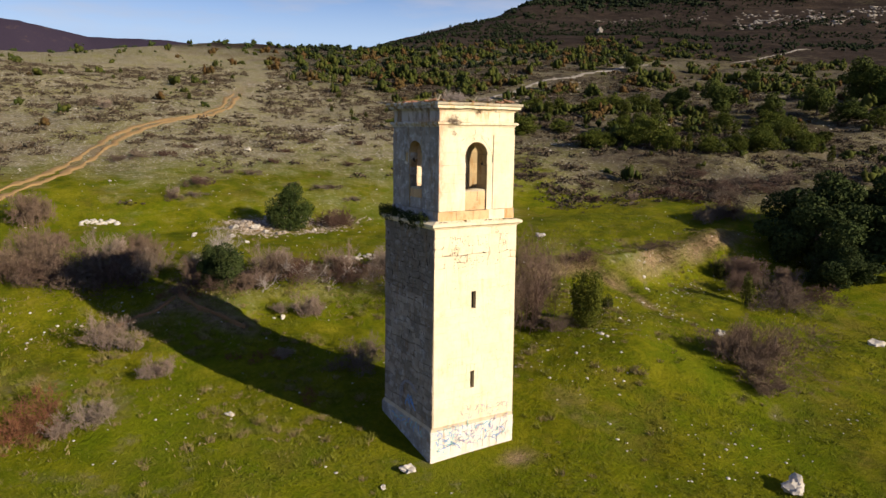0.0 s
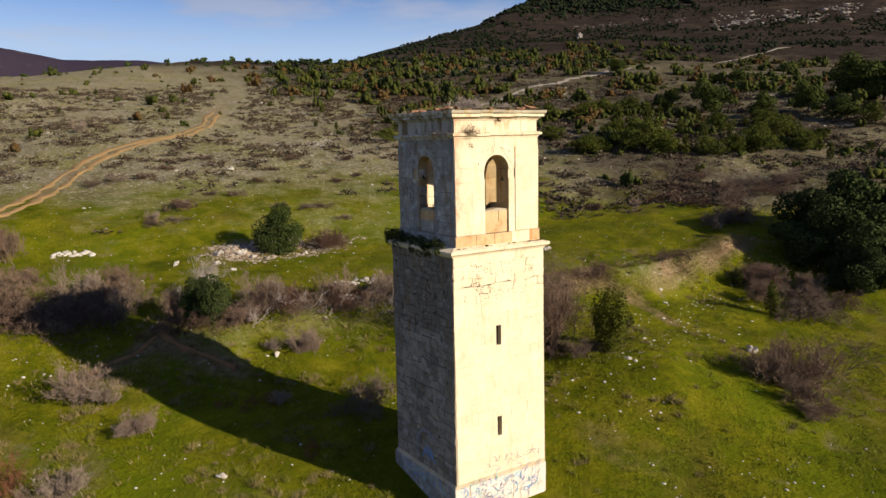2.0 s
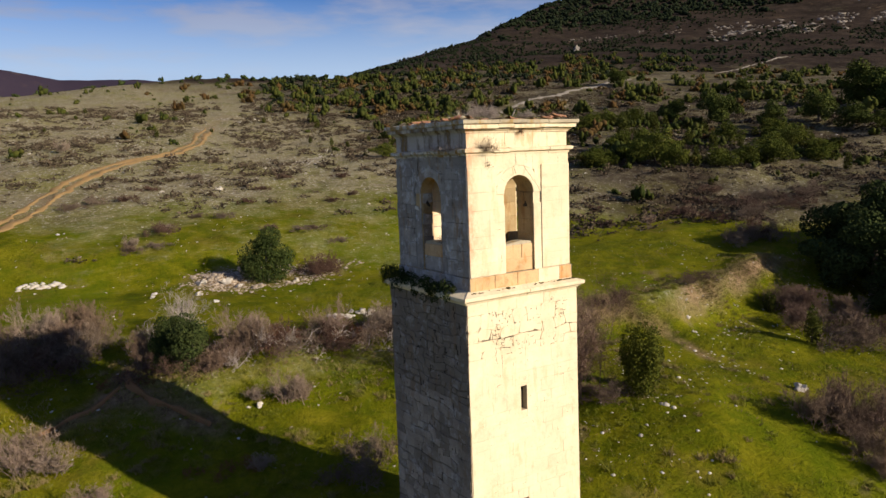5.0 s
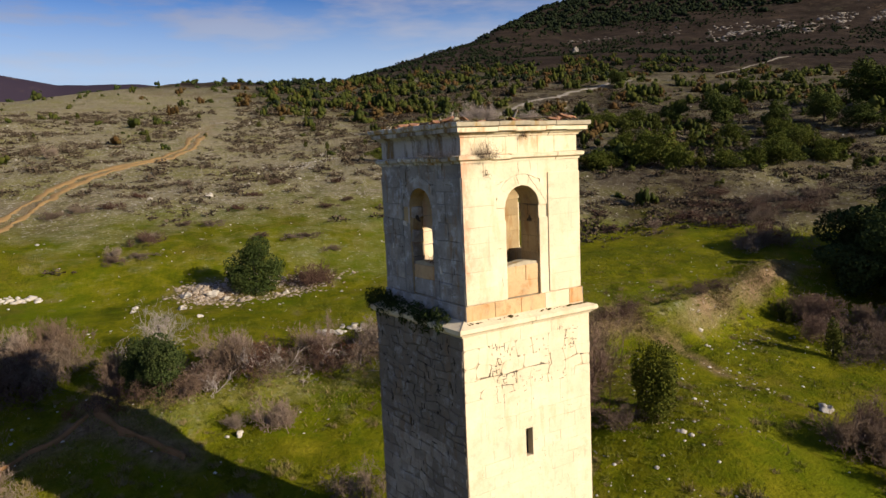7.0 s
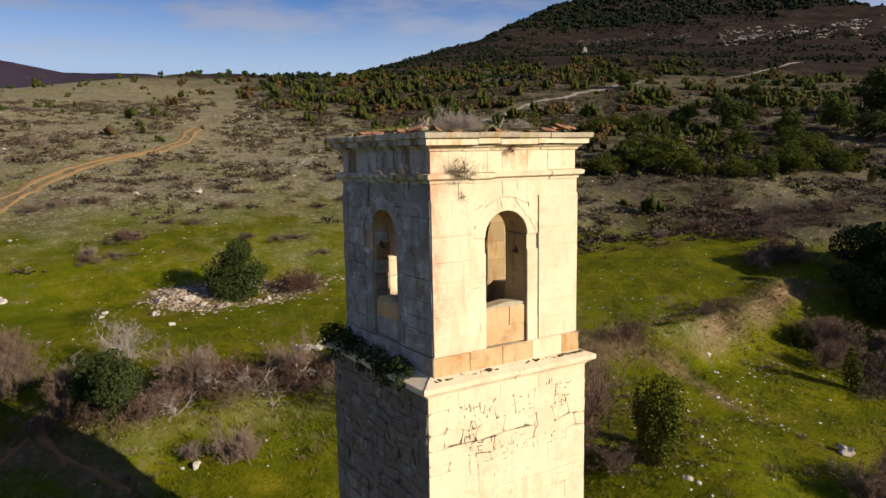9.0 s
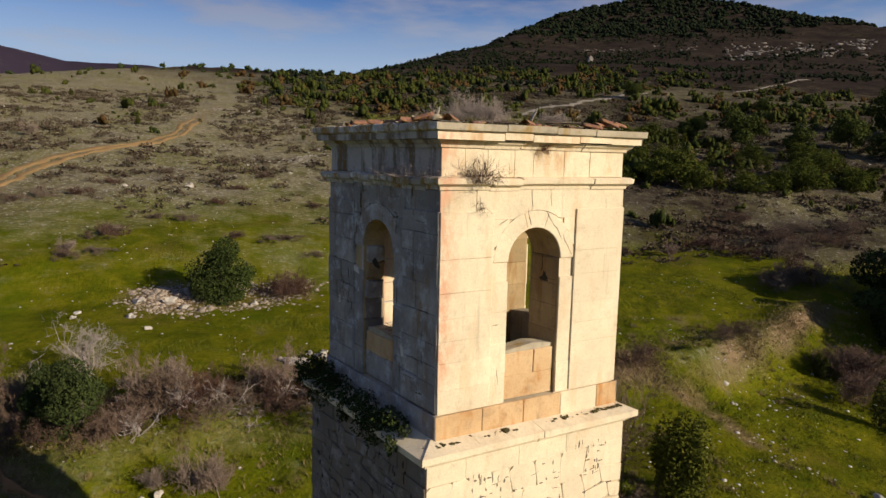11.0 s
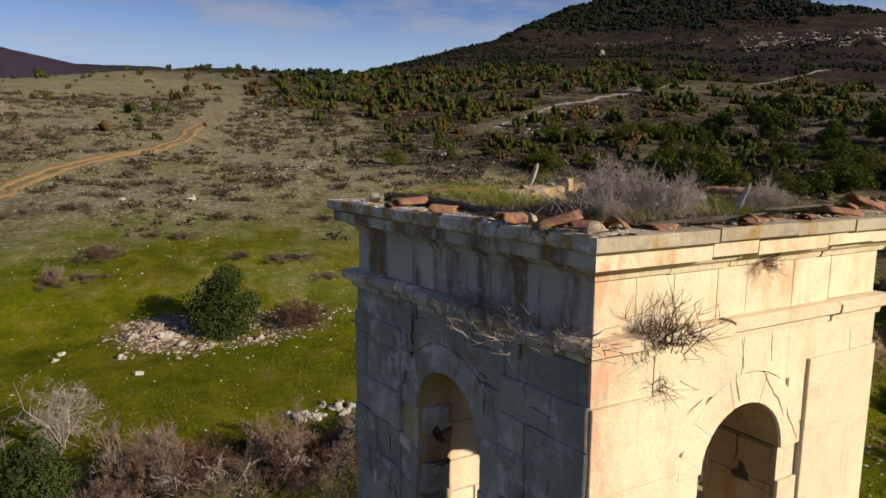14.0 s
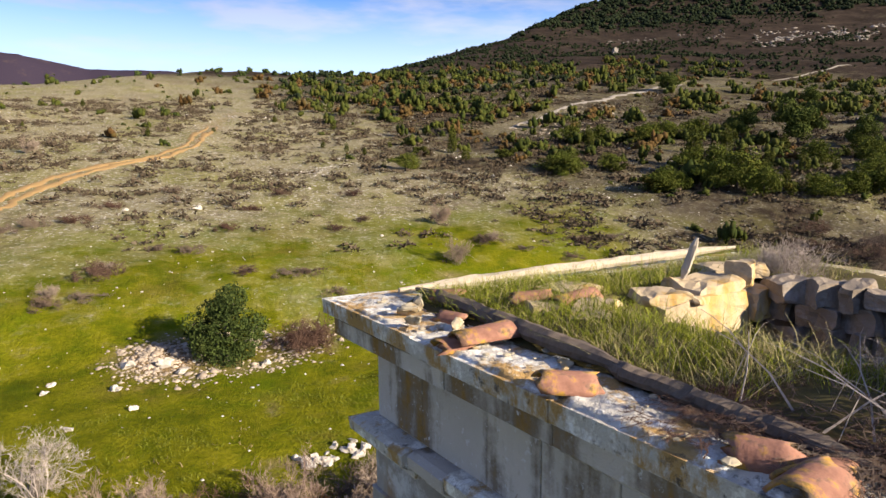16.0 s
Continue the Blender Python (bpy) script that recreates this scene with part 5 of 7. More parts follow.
put_copies(bramble, [(-15.1, 25.6, 0, 1.9, 1.0), (-12.8, 25.6, 50, 1.9, 1.05), (-10.8, 25.6, 110, 1.7, 1.1), (-13.8, 24.2, 250, 1.6, 0.9), (-16.6, 25.2, 200, 1.6, 0.9), (5.8, 21.2, 75, 2.0, 0.85), (8.6, 20.0, 330, 1.7, 0.82), (0.2, 9.7, 90, 1.5, 1.0), (-0.8, 9.2, 10, 1.0, 0.9), (-6.9, 21.0, 20, 1.4, 1.0), (50.2, 24.4, 0, 2.2, 1.1), (36.8, 8.4, 10, 1.9, 0.9), (38.8, 9.2, 100, 1.9, 0.9), (14.2, 8.4, 40, 1.1, 0.9), (22.6, 17.6, 15, 1.0, 0.8), (24.0, 17.9, 75, 0.9, 0.7), (33.4, 18.6, 130, 1.1, 0.7), (31.6, 18.0, 220, 0.8, 0.7), (8.8, 40.2, 0, 1.5, 1.2), (47.5, 25.2, 60, 1.8, 0.8), (42.0, 8.6, 20, 1.8, 0.9), (9.1, 40.3, 80, 1.7, 1.15), (-17.6, 26.4, 10, 2.1, 1.0), (-14.6, 26.8, 140, 2.0, 1.1), (-12.0, 24.4, 300, 1.9, 1.0), (-10.6, 26.6, 200, 1.8, 1.05), (8.0, 21.6, 222, 2.0, 0.82), (-3.2, 22.2, 111, 1.5, 0.72), (40.2, 10.4, 70, 2.0, 0.9), (41.4, 12.4, 170, 1.9, 0.9), (12.8, 9.0, 130, 1.2, 0.7), (54.3, 38.5, 20, 2.0, 0.6), (56.0, 38.8, 80, 1.6, 0.6), (48.8, 25.6, 20, 1.9, 0.9), (51.6, 25.8, 240, 2.1, 1.0), (57.0, 30.5, 40, 2.2, 0.8), (60.5, 34.0, 90, 2.2, 0.8), (64.0, 30.0, 190, 2.4, 0.8), (68.0, 37.0, 10, 2.2, 0.8), (53.5, 33.0, 300, 1.8, 0.6), (61.0, 41.0, 150, 1.9, 0.6), (72.0, 33.0, 60, 2.3, 0.8), (66.4, 43.2, 220, 2.0, 0.7), (-0.6, 21.6, 95, 1.7, 0.88), (3.4, 21.2, 260, 1.5, 0.88), (-3.4, 21.0, 210, 1.5, 0.84), (0.6, 21.1, 70, 1.6, 0.80), (2.2, 21.9, 140, 1.7, 0.88), (-1.0, 22.9, 44, 1.2, 0.80)])
low_bush = plant("low_bush", "low rounded grey-brown thorn bush on the grass", "bush", [("branchwork", branch_mesh("branchwork", TWIG_DARK, 58, 15, 0.62, 1.35, 4, 5, 0.012, 0.3, 0.05, 0.34, 0.0072))], "low thorn bushes")
put_copies(low_bush, [(-2.4, 53.1, 0, 1.7, 0.8), (-5.8, 48.7, 40, 1.0, 1.0), (-3.5, 49.6, 80, 1.1, 0.55), (4.0, 57.2, 120, 1.15, 0.7), (1.5, 58.9, 170, 1.0, 0.7), (7.2, 51.3, 210, 1.1, 0.6), (10.6, 50.1, 10, 1.2, 0.55), (12.2, 50.3, 95, 1.1, 0.55), (13.2, 46.5, 300, 1.0, 0.6), (30.2, 52.2, 30, 1.4, 0.7), (32.6, 49.6, 75, 0.8, 0.6), (-7.8, 68.0, 0, 1.7, 0.7), (-4.7, 69.4, 130, 1.4, 0.7), (-10.2, 66.4, 60, 1.4, 0.7), (8.2, 63.0, 0, 1.2, 0.7), (16.3, 75.1, 20, 1.4, 0.6), (23.7, 72.8, 220, 1.4, 0.6), (18.2, 60.5, 45, 1.2, 0.6), (21.4, 63.2, 190, 1.1, 0.6), (-1.2, 74.0, 15, 1.3, 0.7), (4.6, 79.2, 260, 1.4, 0.6), (11.8, 69.6, 320, 1.2, 0.6), (36.2, 46.8, 0, 1.2, 0.6), (40.4, 43.6, 50, 1.4, 0.6), (44.5, 41.0, 150, 1.5, 0.6), (38.6, 49.5, 250, 1.3, 0.6), (46.8, 44.6, 20, 1.4, 0.6), (42.6, 49.0, 99, 1.2, 0.6)])
pale = plant("pale_bush", "pale dry leafless bush with straight twigs", "bush", [("branchwork", branch_mesh("branchwork", TWIG_GREY, 55, 11, 0.75, 0.95, 4, 5, 0.012, 0.16, 0.22, 0.2, 0.0044))], "pale bushes")
put_copies(pale, [(-1.8, 22.0, 10, 2.3, 0.88), (2.8, 22.4, 220, 2.0, 0.96), (-3.6, 20.6, 300, 1.6, 0.72), (-12.4, 27.6, 15, 2.2, 1.1), (6.9, 21.6, 170, 2.3, 0.82), (-1.0, 16.3, 0, 1.5, 1.0), (-12.8, 15.9, 60, 1.9, 0.95), (-12.0, 15.5, 160, 1.4, 0.8), (-10.6, 11.8, 0, 1.3, 0.8), (-13.7, 8.2, 20, 1.5, 0.8), (-15.6, 8.0, 300, 1.2, 0.8), (-3.8, 11.6, 40, 0.9, 0.7), (-2.6, 17.6, 120, 0.9, 0.8), (28.7, 58.6, 0, 1.6, 1.2), (31.0, 52.2, 90, 1.2, 0.7), (25.3, 48.6, 30, 1.7, 1.2), (-5.7, 49.7, 0, 1.1, 0.9), (-2.2, 54, 0, 1.0, 0.7), (-10.5, 106, 0, 1.9, 1.0), (48, 37, 0, 1.1, 1.1), (-0.2, 16.7, 70, 1.0, 0.9), (-11.2, 12.2, 90, 0.9, 0.7)])
tall = plant("bare_sapling", "tall leafless sapling with fine purplish twigs", "bush", [("branchwork", branch_mesh("branchwork", TWIG, 59, 8, 2.5, 0.5, 4, 5, 0.024, 0.2, 0.14, 0.35, 0.0052))], "saplings beside the tower")
put_copies(tall, [(12.2, 9.6, 33, 1.35, 1.1), (13.4, 10.3, 99, 1.4, 1.15), (11.0, 11.4, 200, 1.45, 1.15), (9.6, 12.6, 310, 1.4, 1.1), (10.2, 9.8, 60, 1.2, 1.0), (12.6, 11.6, 250, 1.4, 1.1), (8.4, 11.2, 20, 1.2, 1.0)])
red = plant("dead_bracken", "rust-red patch of dead bracken stalks", "bracken", [("stalk_mass", branch_mesh("stalk_mass", TWIG_RED, 57, 7, 0.6, 1.2, 4, 5, 0.010, 0.4, 0.0, 0.35, 0.0036))], "dead bracken")
put_copies(red, [(-16.9, 9.6, 30, 2.7, 1.25), (-17.6, 8.8, 200, 2.5, 1.2), (-16.2, 9.0, 110, 2.2, 1.1), (-9.4, 21.9, 0, 1.3, 0.7), (-4.0, 6.9, 40, 1.0, 1.3), (-16.6, 8.6, 70, 1.7, 1.0), (-7.6, 20.6, 110, 1.0, 0.6), (-17.0, 28.6, 0, 1.2, 1.0), (-5.6, 12.2, 20, 1.0, 1.1), (-4.4, 12.0, 80, 0.9, 1.2), (-6.6, 12.8, 140, 0.8, 1.0), (-0.8, 22.3, 20, 1.7, 1.3), (0.4, 22.0, 140, 1.5, 1.3), (4.6, 21.8, 260, 1.6, 1.2), (7.6, 22.4, 70, 1.7, 1.2), (3.0, 21.6, 310, 1.3, 1.1)])
dead_limb = plant("dead_branch", "pale bleached dead branches sticking out of the brambles", "branch", [("branchwork", branch_mesh("branchwork", TWIG_PALE, 67, 5, 0.8, 1.0, 3, 4, 0.030, 0.34, 0.10, 0.12, 0.009))], "dead branches in the hedge")
put_copies(dead_limb, [(7.0, 20.3, 0, 2.2, 1.0), (1.0, 21.3, 70, 1.9, 1.1), (-1.6, 21.4, 150, 1.9, 1.1), (2.6, 21.0, 220, 1.8, 1.1), (5.2, 20.6, 300, 2.0, 1.0), (8.2, 19.6, 40, 2.0, 0.9), (-3.0, 20.4, 110, 1.5, 1.0)])


def bare_tree(name, label, seed, h, mat, spread=0.9, fine=0.0036):
    bm_parts = [("trunk", limb_mesh("trunk", seed, h * 0.3, h * 0.03, 0)), ("branchwork", branch_mesh("branchwork", mat, seed + 1, 6, h * 0.48, spread, 4, 5, h * 0.008, 0.2, 0.06, 0.04, fine))]
    tree = plant(name, label, "tree", bm_parts)
    tree.children[1].location = (0, 0, h * 0.24)
    return tree


put_copies(bare_tree("bare_tree", "small pale leafless tree with fine branches", 61, 3.0, TWIG_PALE, 0.85, 0.005), [(-4.9, 26.2, 0, 1.55, 1.0)])
put_copies(bare_tree("bare_tree", "pollarded leafless tree with spiky branches", 63, 3.1, TWIG, 1.2, 0.0060), [(25.0, 0.3, 0, 1.65, 1.0)])

# ---- plants of the slopes ----
jun_low = plant("juniper", "broad low olive-green juniper on the slope", "bush", crown_parts(71, 1.25, 0.8, 0.75, 1300, 0.1, JUNIPER_LEAF, 8, 0.06, 0.9, 4), "junipers")
LEFT_SLOPE = [(-5, 175.9, 3.1), (4.9, 151, 4.2), (5.1, 119.7, 2.5), (17.1, 129.9, 2.1), (9, 128.4, 1.6), (30.9, 139.4, 3.3), (37.6, 166.4, 2.7), (32.3, 110.7, 3.0), (34.3, 104.3, 2.7), (39.6, 127.2, 3.7), (35.7, 99.5, 2.0), (46.7, 106.9, 3.7), (42.4, 104.9, 2.0), (-4.7, 216, 1.9), (24.3, 194.5, 1.7), (71.8, 224, 3.3), (-13.4, 130.8, 1.6), (34, 87.3, 2.0), (46.5, 176.9, 2.6)]
MID_SLOPE = [(47.9, 87.8, 4.4), (50.5, 97.2, 3.5), (44.6, 94.6, 2.6), (53.3, 85, 2.1), (63.9, 81.1, 2.6), (73.3, 89.5, 3.1), (86.4, 86.2, 2.8), (59.3, 60.1, 3.0), (64.6, 60.4, 2.4), (74.3, 67.6, 4.4), (69.1, 52.4, 3.1), (72.6, 51.9, 2.4), (69, 45.3, 2.5), (85.8, 71.2, 3.9), (93.5, 91.1, 2.8)]
RIGHT_SLOPE = [(111.6, 66.1, 5.9), (110.3, 56.5, 6.0), (84, 46.9, 3.9), (87.9, 65.3, 4.4), (85.8, 76.4, 3.2), (85.3, 57.8, 2.9), (101.6, 82.6, 4.3), (91.8, 57.2, 4.0), (95.3, 50.5, 3.6), (98.8, 70.5, 5.1), (103.3, 49.4, 5.0), (77, 54.5, 2.5), (71.6, 60.9, 3.2), (105.4, 55.4, 4.2), (95.1, 40.7, 2.6), (109.8, 42.3, 3.2), (105.7, 64.4, 4.4)]
LOW_SLOPE = [(54.2, 73.4, 2.3), (62.5, 70.4, 1.8), (83.3, 87.9, 3.0), (74.3, 58.1, 2.5), (67, 60, 2.2), (74.1, 60.1, 2.2), (78.9, 60.7, 3.0), (67.2, 60.4, 2.6), (98.8, 47.1, 4.0)]


def more_copies(ob, rows, full, tall=1.0):
    for i, (x, y, h) in enumerate(rows):
        copy_thing(ob, spot(x, y, 47.0 * i, h / full, 0.05, tall))


more_copies(jun[0], LEFT_SLOPE[::2], 2.75)
more_copies(jun[1], LEFT_SLOPE[1::2] + MID_SLOPE[::2], 2.6)
more_copies(jun[2], MID_SLOPE[1::4], 2.1)
put_copies(jun_low, [(44, 96, 0, 1.0, 1.0)])
more_copies(jun_low, LOW_SLOPE + MID_SLOPE[3::4], 1.75)
more_copies(jun[0], RIGHT_SLOPE[::3], 2.5, 0.85)
more_copies(jun[1], RIGHT_SLOPE[1::3], 2.4, 0.8)
more_copies(jun[2], RIGHT_SLOPE[2::3], 2.3, 0.85)


def clump(seed, count, size, flat=1.0, tall=1.0, core=0.8, lobes=5):
    """One small bush about 1 m across: a few lumpy masses with leaves standing out of them, as triangles."""
    rg = np.random.default_rng(seed)
    lob = [(0, 0, 0.42 * tall, 0.34, 0.42 * tall)]
    for _ in range(lobes):
        az = rg.uniform(0, 6.28)
        lob.append((0.3 * math.cos(az), 0.3 * math.sin(az), rg.uniform(0.18, 0.62) * tall, rg.uniform(0.16, 0.26), rg.uniform(0.2, 0.34) * tall))
    v, f = leaf_cloud(rg, lob, count, size)
    f = np.concatenate([f[:, [0, 1, 2]], f[:, [0, 2, 3]]])
    vs, fs, k = [v], [f], len(v)
    bm = bmesh.new()
    bmesh.ops.create_icosphere(bm, subdivisions=1, radius=1.0)
    bv = np.array([tuple(q.co) for q in bm.verts])
    bf = np.array([[q.index for q in p.verts] for p in bm.faces])
    bm.free()
    for x, y, z, rx, rz in lob:
        w = bv * (1 + rg.uniform(-0.3, 0.3, (len(bv), 1))) * np.array([rx, rx, rz]) * core + np.array([x, y, z])
        vs.append(w)
        fs.append(bf + k)
        k += len(w)
    v, f = np.concatenate(vs), np.concatenate(fs)
    v[:, 2] = np.maximum(v[:, 2] * flat, 0.0)
    return v, f


def scatter(name, spots, templates, mat, label, category, seed):
    """Many small pieces set on the ground as one mesh. spots: x, y, width, stretch in height."""
    rg = np.random.default_rng(seed)
    spots = np.asarray(spots, float)
    z = land(spots[:, 0], spots[:, 1])
    vs, fs, k = [], [], 0
    turn = rg.uniform(0, 6.28, len(spots))
    pick = rg.integers(0, len(templates), len(spots))
    for i, (x, y, w, tall) in enumerate(spots):
        v, f = templates[pick[i]]
        c, s = math.cos(turn[i]) * w, math.sin(turn[i]) * w
        vs.append(np.stack([x + c * v[:, 0] - s * v[:, 1], y + s * v[:, 0] + c * v[:, 1], z[i] - 0.1 * w + v[:, 2] * w * tall], -1))
        fs.append(f + k)
        k += len(v)
    me = bpy.data.meshes.new(name)
    V, F = np.concatenate(vs).astype(np.float32), np.concatenate(fs).astype(np.int32)
    n = F.shape[1]
    me.vertices.add(len(V))
    me.vertices.foreach_set("co", V.ravel())
    me.loops.add(F.size)
    me.loops.foreach_set("vertex_index", F.ravel())
    me.polygons.add(len(F))
    me.polygons.foreach_set("loop_start", np.arange(len(F), dtype=np.int32) * n)
    me.materials.append(mat)
    me.update(calc_edges=True)
    me.validate()
    return tagged(new(name, me), label, category, kind="stuff")


def sow(rg, count, x0, x1, y0, y1, keep):
    """Random places in a stretch of the plan, kept by a chance keep(x, y)."""
    x, y = rg.uniform(x0, x1, count), rg.uniform(y0, y1, count)
    ok = rg.random(count) < keep(x, y)
    return x[ok], y[ok]


def angles(x, y):
    ex, ey = x + 3.6, y + 5.2
    r = np.hypot(ex, ey)
    return r, np.degrees(np.arctan2(ex, ey)), np.degrees(np.arctan2(height(x, y) - 15.7, r))


def bell(x, y, cx, cy, sx, sy):
    return np.exp(-((x - cx) / sx) ** 2 - ((y - cy) / sy) ** 2)


def near_way(x, y):
    """1 on the track and the gravel road, 0 off them."""
    a = np.abs(x - np.interp(y, (51.6, 59.3, 68.2, 80.9, 89.8, 96.5, 102.5, 112.6, 136.7, 165.4, 215), (-21.5, -16.9, -14.1, -10.4, -6.1, -1.2, 5.2, 11, 17.9, 29, 40)))
    b = np.abs(y - np.interp(x, (70, 79, 101, 121, 156, 188, 236, 292), (113, 119, 131, 138, 154, 164.5, 166, 178)))
    return (a < 3.2) | ((b < 4) & (x > 66))


def twiggy(seed, count, flat):
    """A low twiggy clump about 1 m across: slender shoots standing out of a dome."""
    rg = np.random.default_rng(seed)
    az, el = rg.uniform(0, 6.28, count), np.arccos(rg.uniform(0.0, 1.0, count))
    d = np.stack([np.cos(az) * np.sin(el), np.sin(az) * np.sin(el), np.cos(el)], -1)
    c = d * rg.uniform(0.55, 1.0, count)[:, None] * np.array([0.5, 0.5, 0.5 * flat]) * (1 + 0.3 * np.sin(3 * az + seed))[:, None]
    up = d + rg.normal(0, 0.5, (count, 3))
    up /= np.linalg.norm(up, axis=1)[:, None]
    side = np.cross(up, rg.normal(0, 1, (count, 3)))
    side /= np.linalg.norm(side, axis=1)[:, None]
    ln = rg.uniform(0.10, 0.22, count)[:, None]
    v = np.stack([c - side * ln * 0.55, c + side * ln * 0.55, c + up * ln], 1).reshape(-1, 3)
    v[:, 2] = np.maximum(v[:, 2], -0.02)
    return v, np.arange(3 * count).reshape(-1, 3)


def slope_scrub():
    rg = np.random.default_rng(81)
    bush = [clump(90 + i, 70, 0.052, 1.0, 0.85, 0.74, 5) for i in range(5)]
    spire = [clump(95 + i, 60, 0.052, 1.0, 1.3, 0.72, 4) for i in range(3)]

    def thick(x, y):
        patch = np.clip(0.16 + 1.5 * vnoise(x / 9, y / 9, 31) + 0.9 * vnoise(x / 23, y / 23, 32), 0.02, 1)
        wood = (1.5 * bell(x, y, 78, 146, 24, 26) * sstep((y - 100) / 20) + 0.9 * bell(x, y, 66, 128, 13, 16) + 0.22 * bell(x, y, 90, 190, 50, 40)) * np.clip(0.38 + 1.4 * vnoise(x / 8, y / 8, 46) + 0.5 * vnoise(x / 3, y / 3, 47), 0.03, 1)
        right = sstep((x - 42) / 24) * sstep((y - 34 + 12 * sstep((x - 62) / 10)) / 10) * (1 - sstep((y - 250) / 80))
        sparse = 0.02 * sstep((y - 75) / 30)
        return np.where(near_way(x, y), 0, np.clip(wood + right * patch + sparse, 0, 1))
    x, y = sow(rg, 12600, -40, 260, 22, 260, thick)
    r = angles(x, y)[0]
    w = (0.7 + 2.9 * rg.random(len(x)) ** 2.2) * (1 + 0.35 * (r > 150))
    kind = vnoise(x / 6, y / 6, 33) + rg.normal(0, 0.35, len(x))
    s = np.stack([x, y, w, rg.uniform(0.7, 1.25, len(x))], -1)
    scatter("slope_scrub", s[kind > -0.45], bush + bush + spire, SCRUB_LEAF, "thick olive-green juniper and box scrub on the slope", "scrub", 82)
    scatter("rusty_scrub", s[kind <= -0.45], bush, RUST_LEAF, "rust-brown scrub among the junipers", "scrub", 83)
    # low heath
    heath = [twiggy(100 + i, 46, 0.75 + 0.12 * (i % 3)) for i in range(6)]

    def heathy(x, y):
        patch = np.clip(0.36 + 0.6 * vnoise(x / 8, y / 8, 34) + 0.45 * vnoise(x / 2.6, y / 2.6, 35), 0.05, 1)
        up = 0.08 * sstep((y - 46) / 6) + sstep((y - 54 - 0.1 * np.maximum(x, 0)) / 26) + 1.8 * sstep((x - 34) / 10) * sstep((y - 33 + 12 * sstep((x - 48) / 12)) / 7)
        return np.where(near_way(x, y), 0, np.clip(up, 0, 1.6) * patch)
    x, y = sow(rg, 36000, -45, 150, 24, 190, heathy)
    s = np.stack([x, y, 0.45 + 2.0 * rg.random(len(x)) ** 2.2, rg.uniform(0.5, 0.9, len(x))], -1)
    scatter("heath", s, heath, HEATH_LEAF, "low grey-brown heath clumps on dry grass", "heath", 84)
    # scrub high on the mountain
    far = [clump(110 + i, 6, 0.12, 1.0, 1.0, 0.8, 2) for i in range(4)]
    x, y = sow(rg, 12500, 40, 620, 170, 640, lambda x, y: np.clip(0.42 + 1.0 * vnoise(x / 34, y / 34, 36) + 0.4 * vnoise(x / 11, y / 11, 37), 0, 0.9) * (angles(x, y)[1] > 14))
    s = np.stack([x, y, rg.uniform(1.4, 3.8, len(x)), rg.uniform(0.6, 1.0, len(x))], -1)
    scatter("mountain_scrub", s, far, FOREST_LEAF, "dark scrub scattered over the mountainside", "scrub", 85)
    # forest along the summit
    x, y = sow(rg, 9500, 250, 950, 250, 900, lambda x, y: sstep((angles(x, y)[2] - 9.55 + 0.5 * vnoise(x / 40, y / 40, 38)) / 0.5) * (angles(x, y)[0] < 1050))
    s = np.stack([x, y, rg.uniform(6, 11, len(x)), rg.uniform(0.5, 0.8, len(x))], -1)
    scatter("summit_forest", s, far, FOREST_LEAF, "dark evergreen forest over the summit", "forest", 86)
    # trees on the near skyline
    x, y = sow(rg, 700, -60, 130, 270, 370, lambda x, y: np.where(np.abs(np.hypot(x + 3.6, y + 5) - 335) < 25, 0.16, 0.03) * (0.5 + vnoise(x / 12, y / 12, 39) > 0.3))
    s = np.stack([x, y, rg.uniform(2.0, 4.5, len(x)), rg.uniform(0.8, 1.2, len(x))], -1)
    scatter("skyline_scrub", s, bush, OAK_LEAF, "dark bushes dotted along the ridge", "scrub", 87)


slope_scrub()

# ---- stones on the land ----


def rock_template(seed, cuts=1):
    bm = bmesh.new()
    bmesh.ops.create_icosphere(bm, subdivisions=cuts, radius=0.5)
    rg = np.random.default_rng(seed)
    for v in bm.verts:
        v.co *= 1 + (rg.uniform(-0.28, 0.22) if cuts == 1 else 0.0)
    for _ in range(3 if cuts == 1 else 9):
        n = Vector(rg.normal(0, 1, 3)).normalized()
        h = rg.uniform(0.28, 0.4) if cuts == 1 else rg.uniform(0.2, 0.36)
        for v in bm.verts:
            d = v.co.dot(n)
            if d > h:
                v.co -= n * (d - h)
    bm.verts.ensure_lookup_table()
    v = np.array([tuple(q.co) for q in bm.verts])
    f = np.array([[q.index for q in p.verts] for p in bm.faces])
    bm.free()
    v[:, 2] *= 0.7
    return v, f


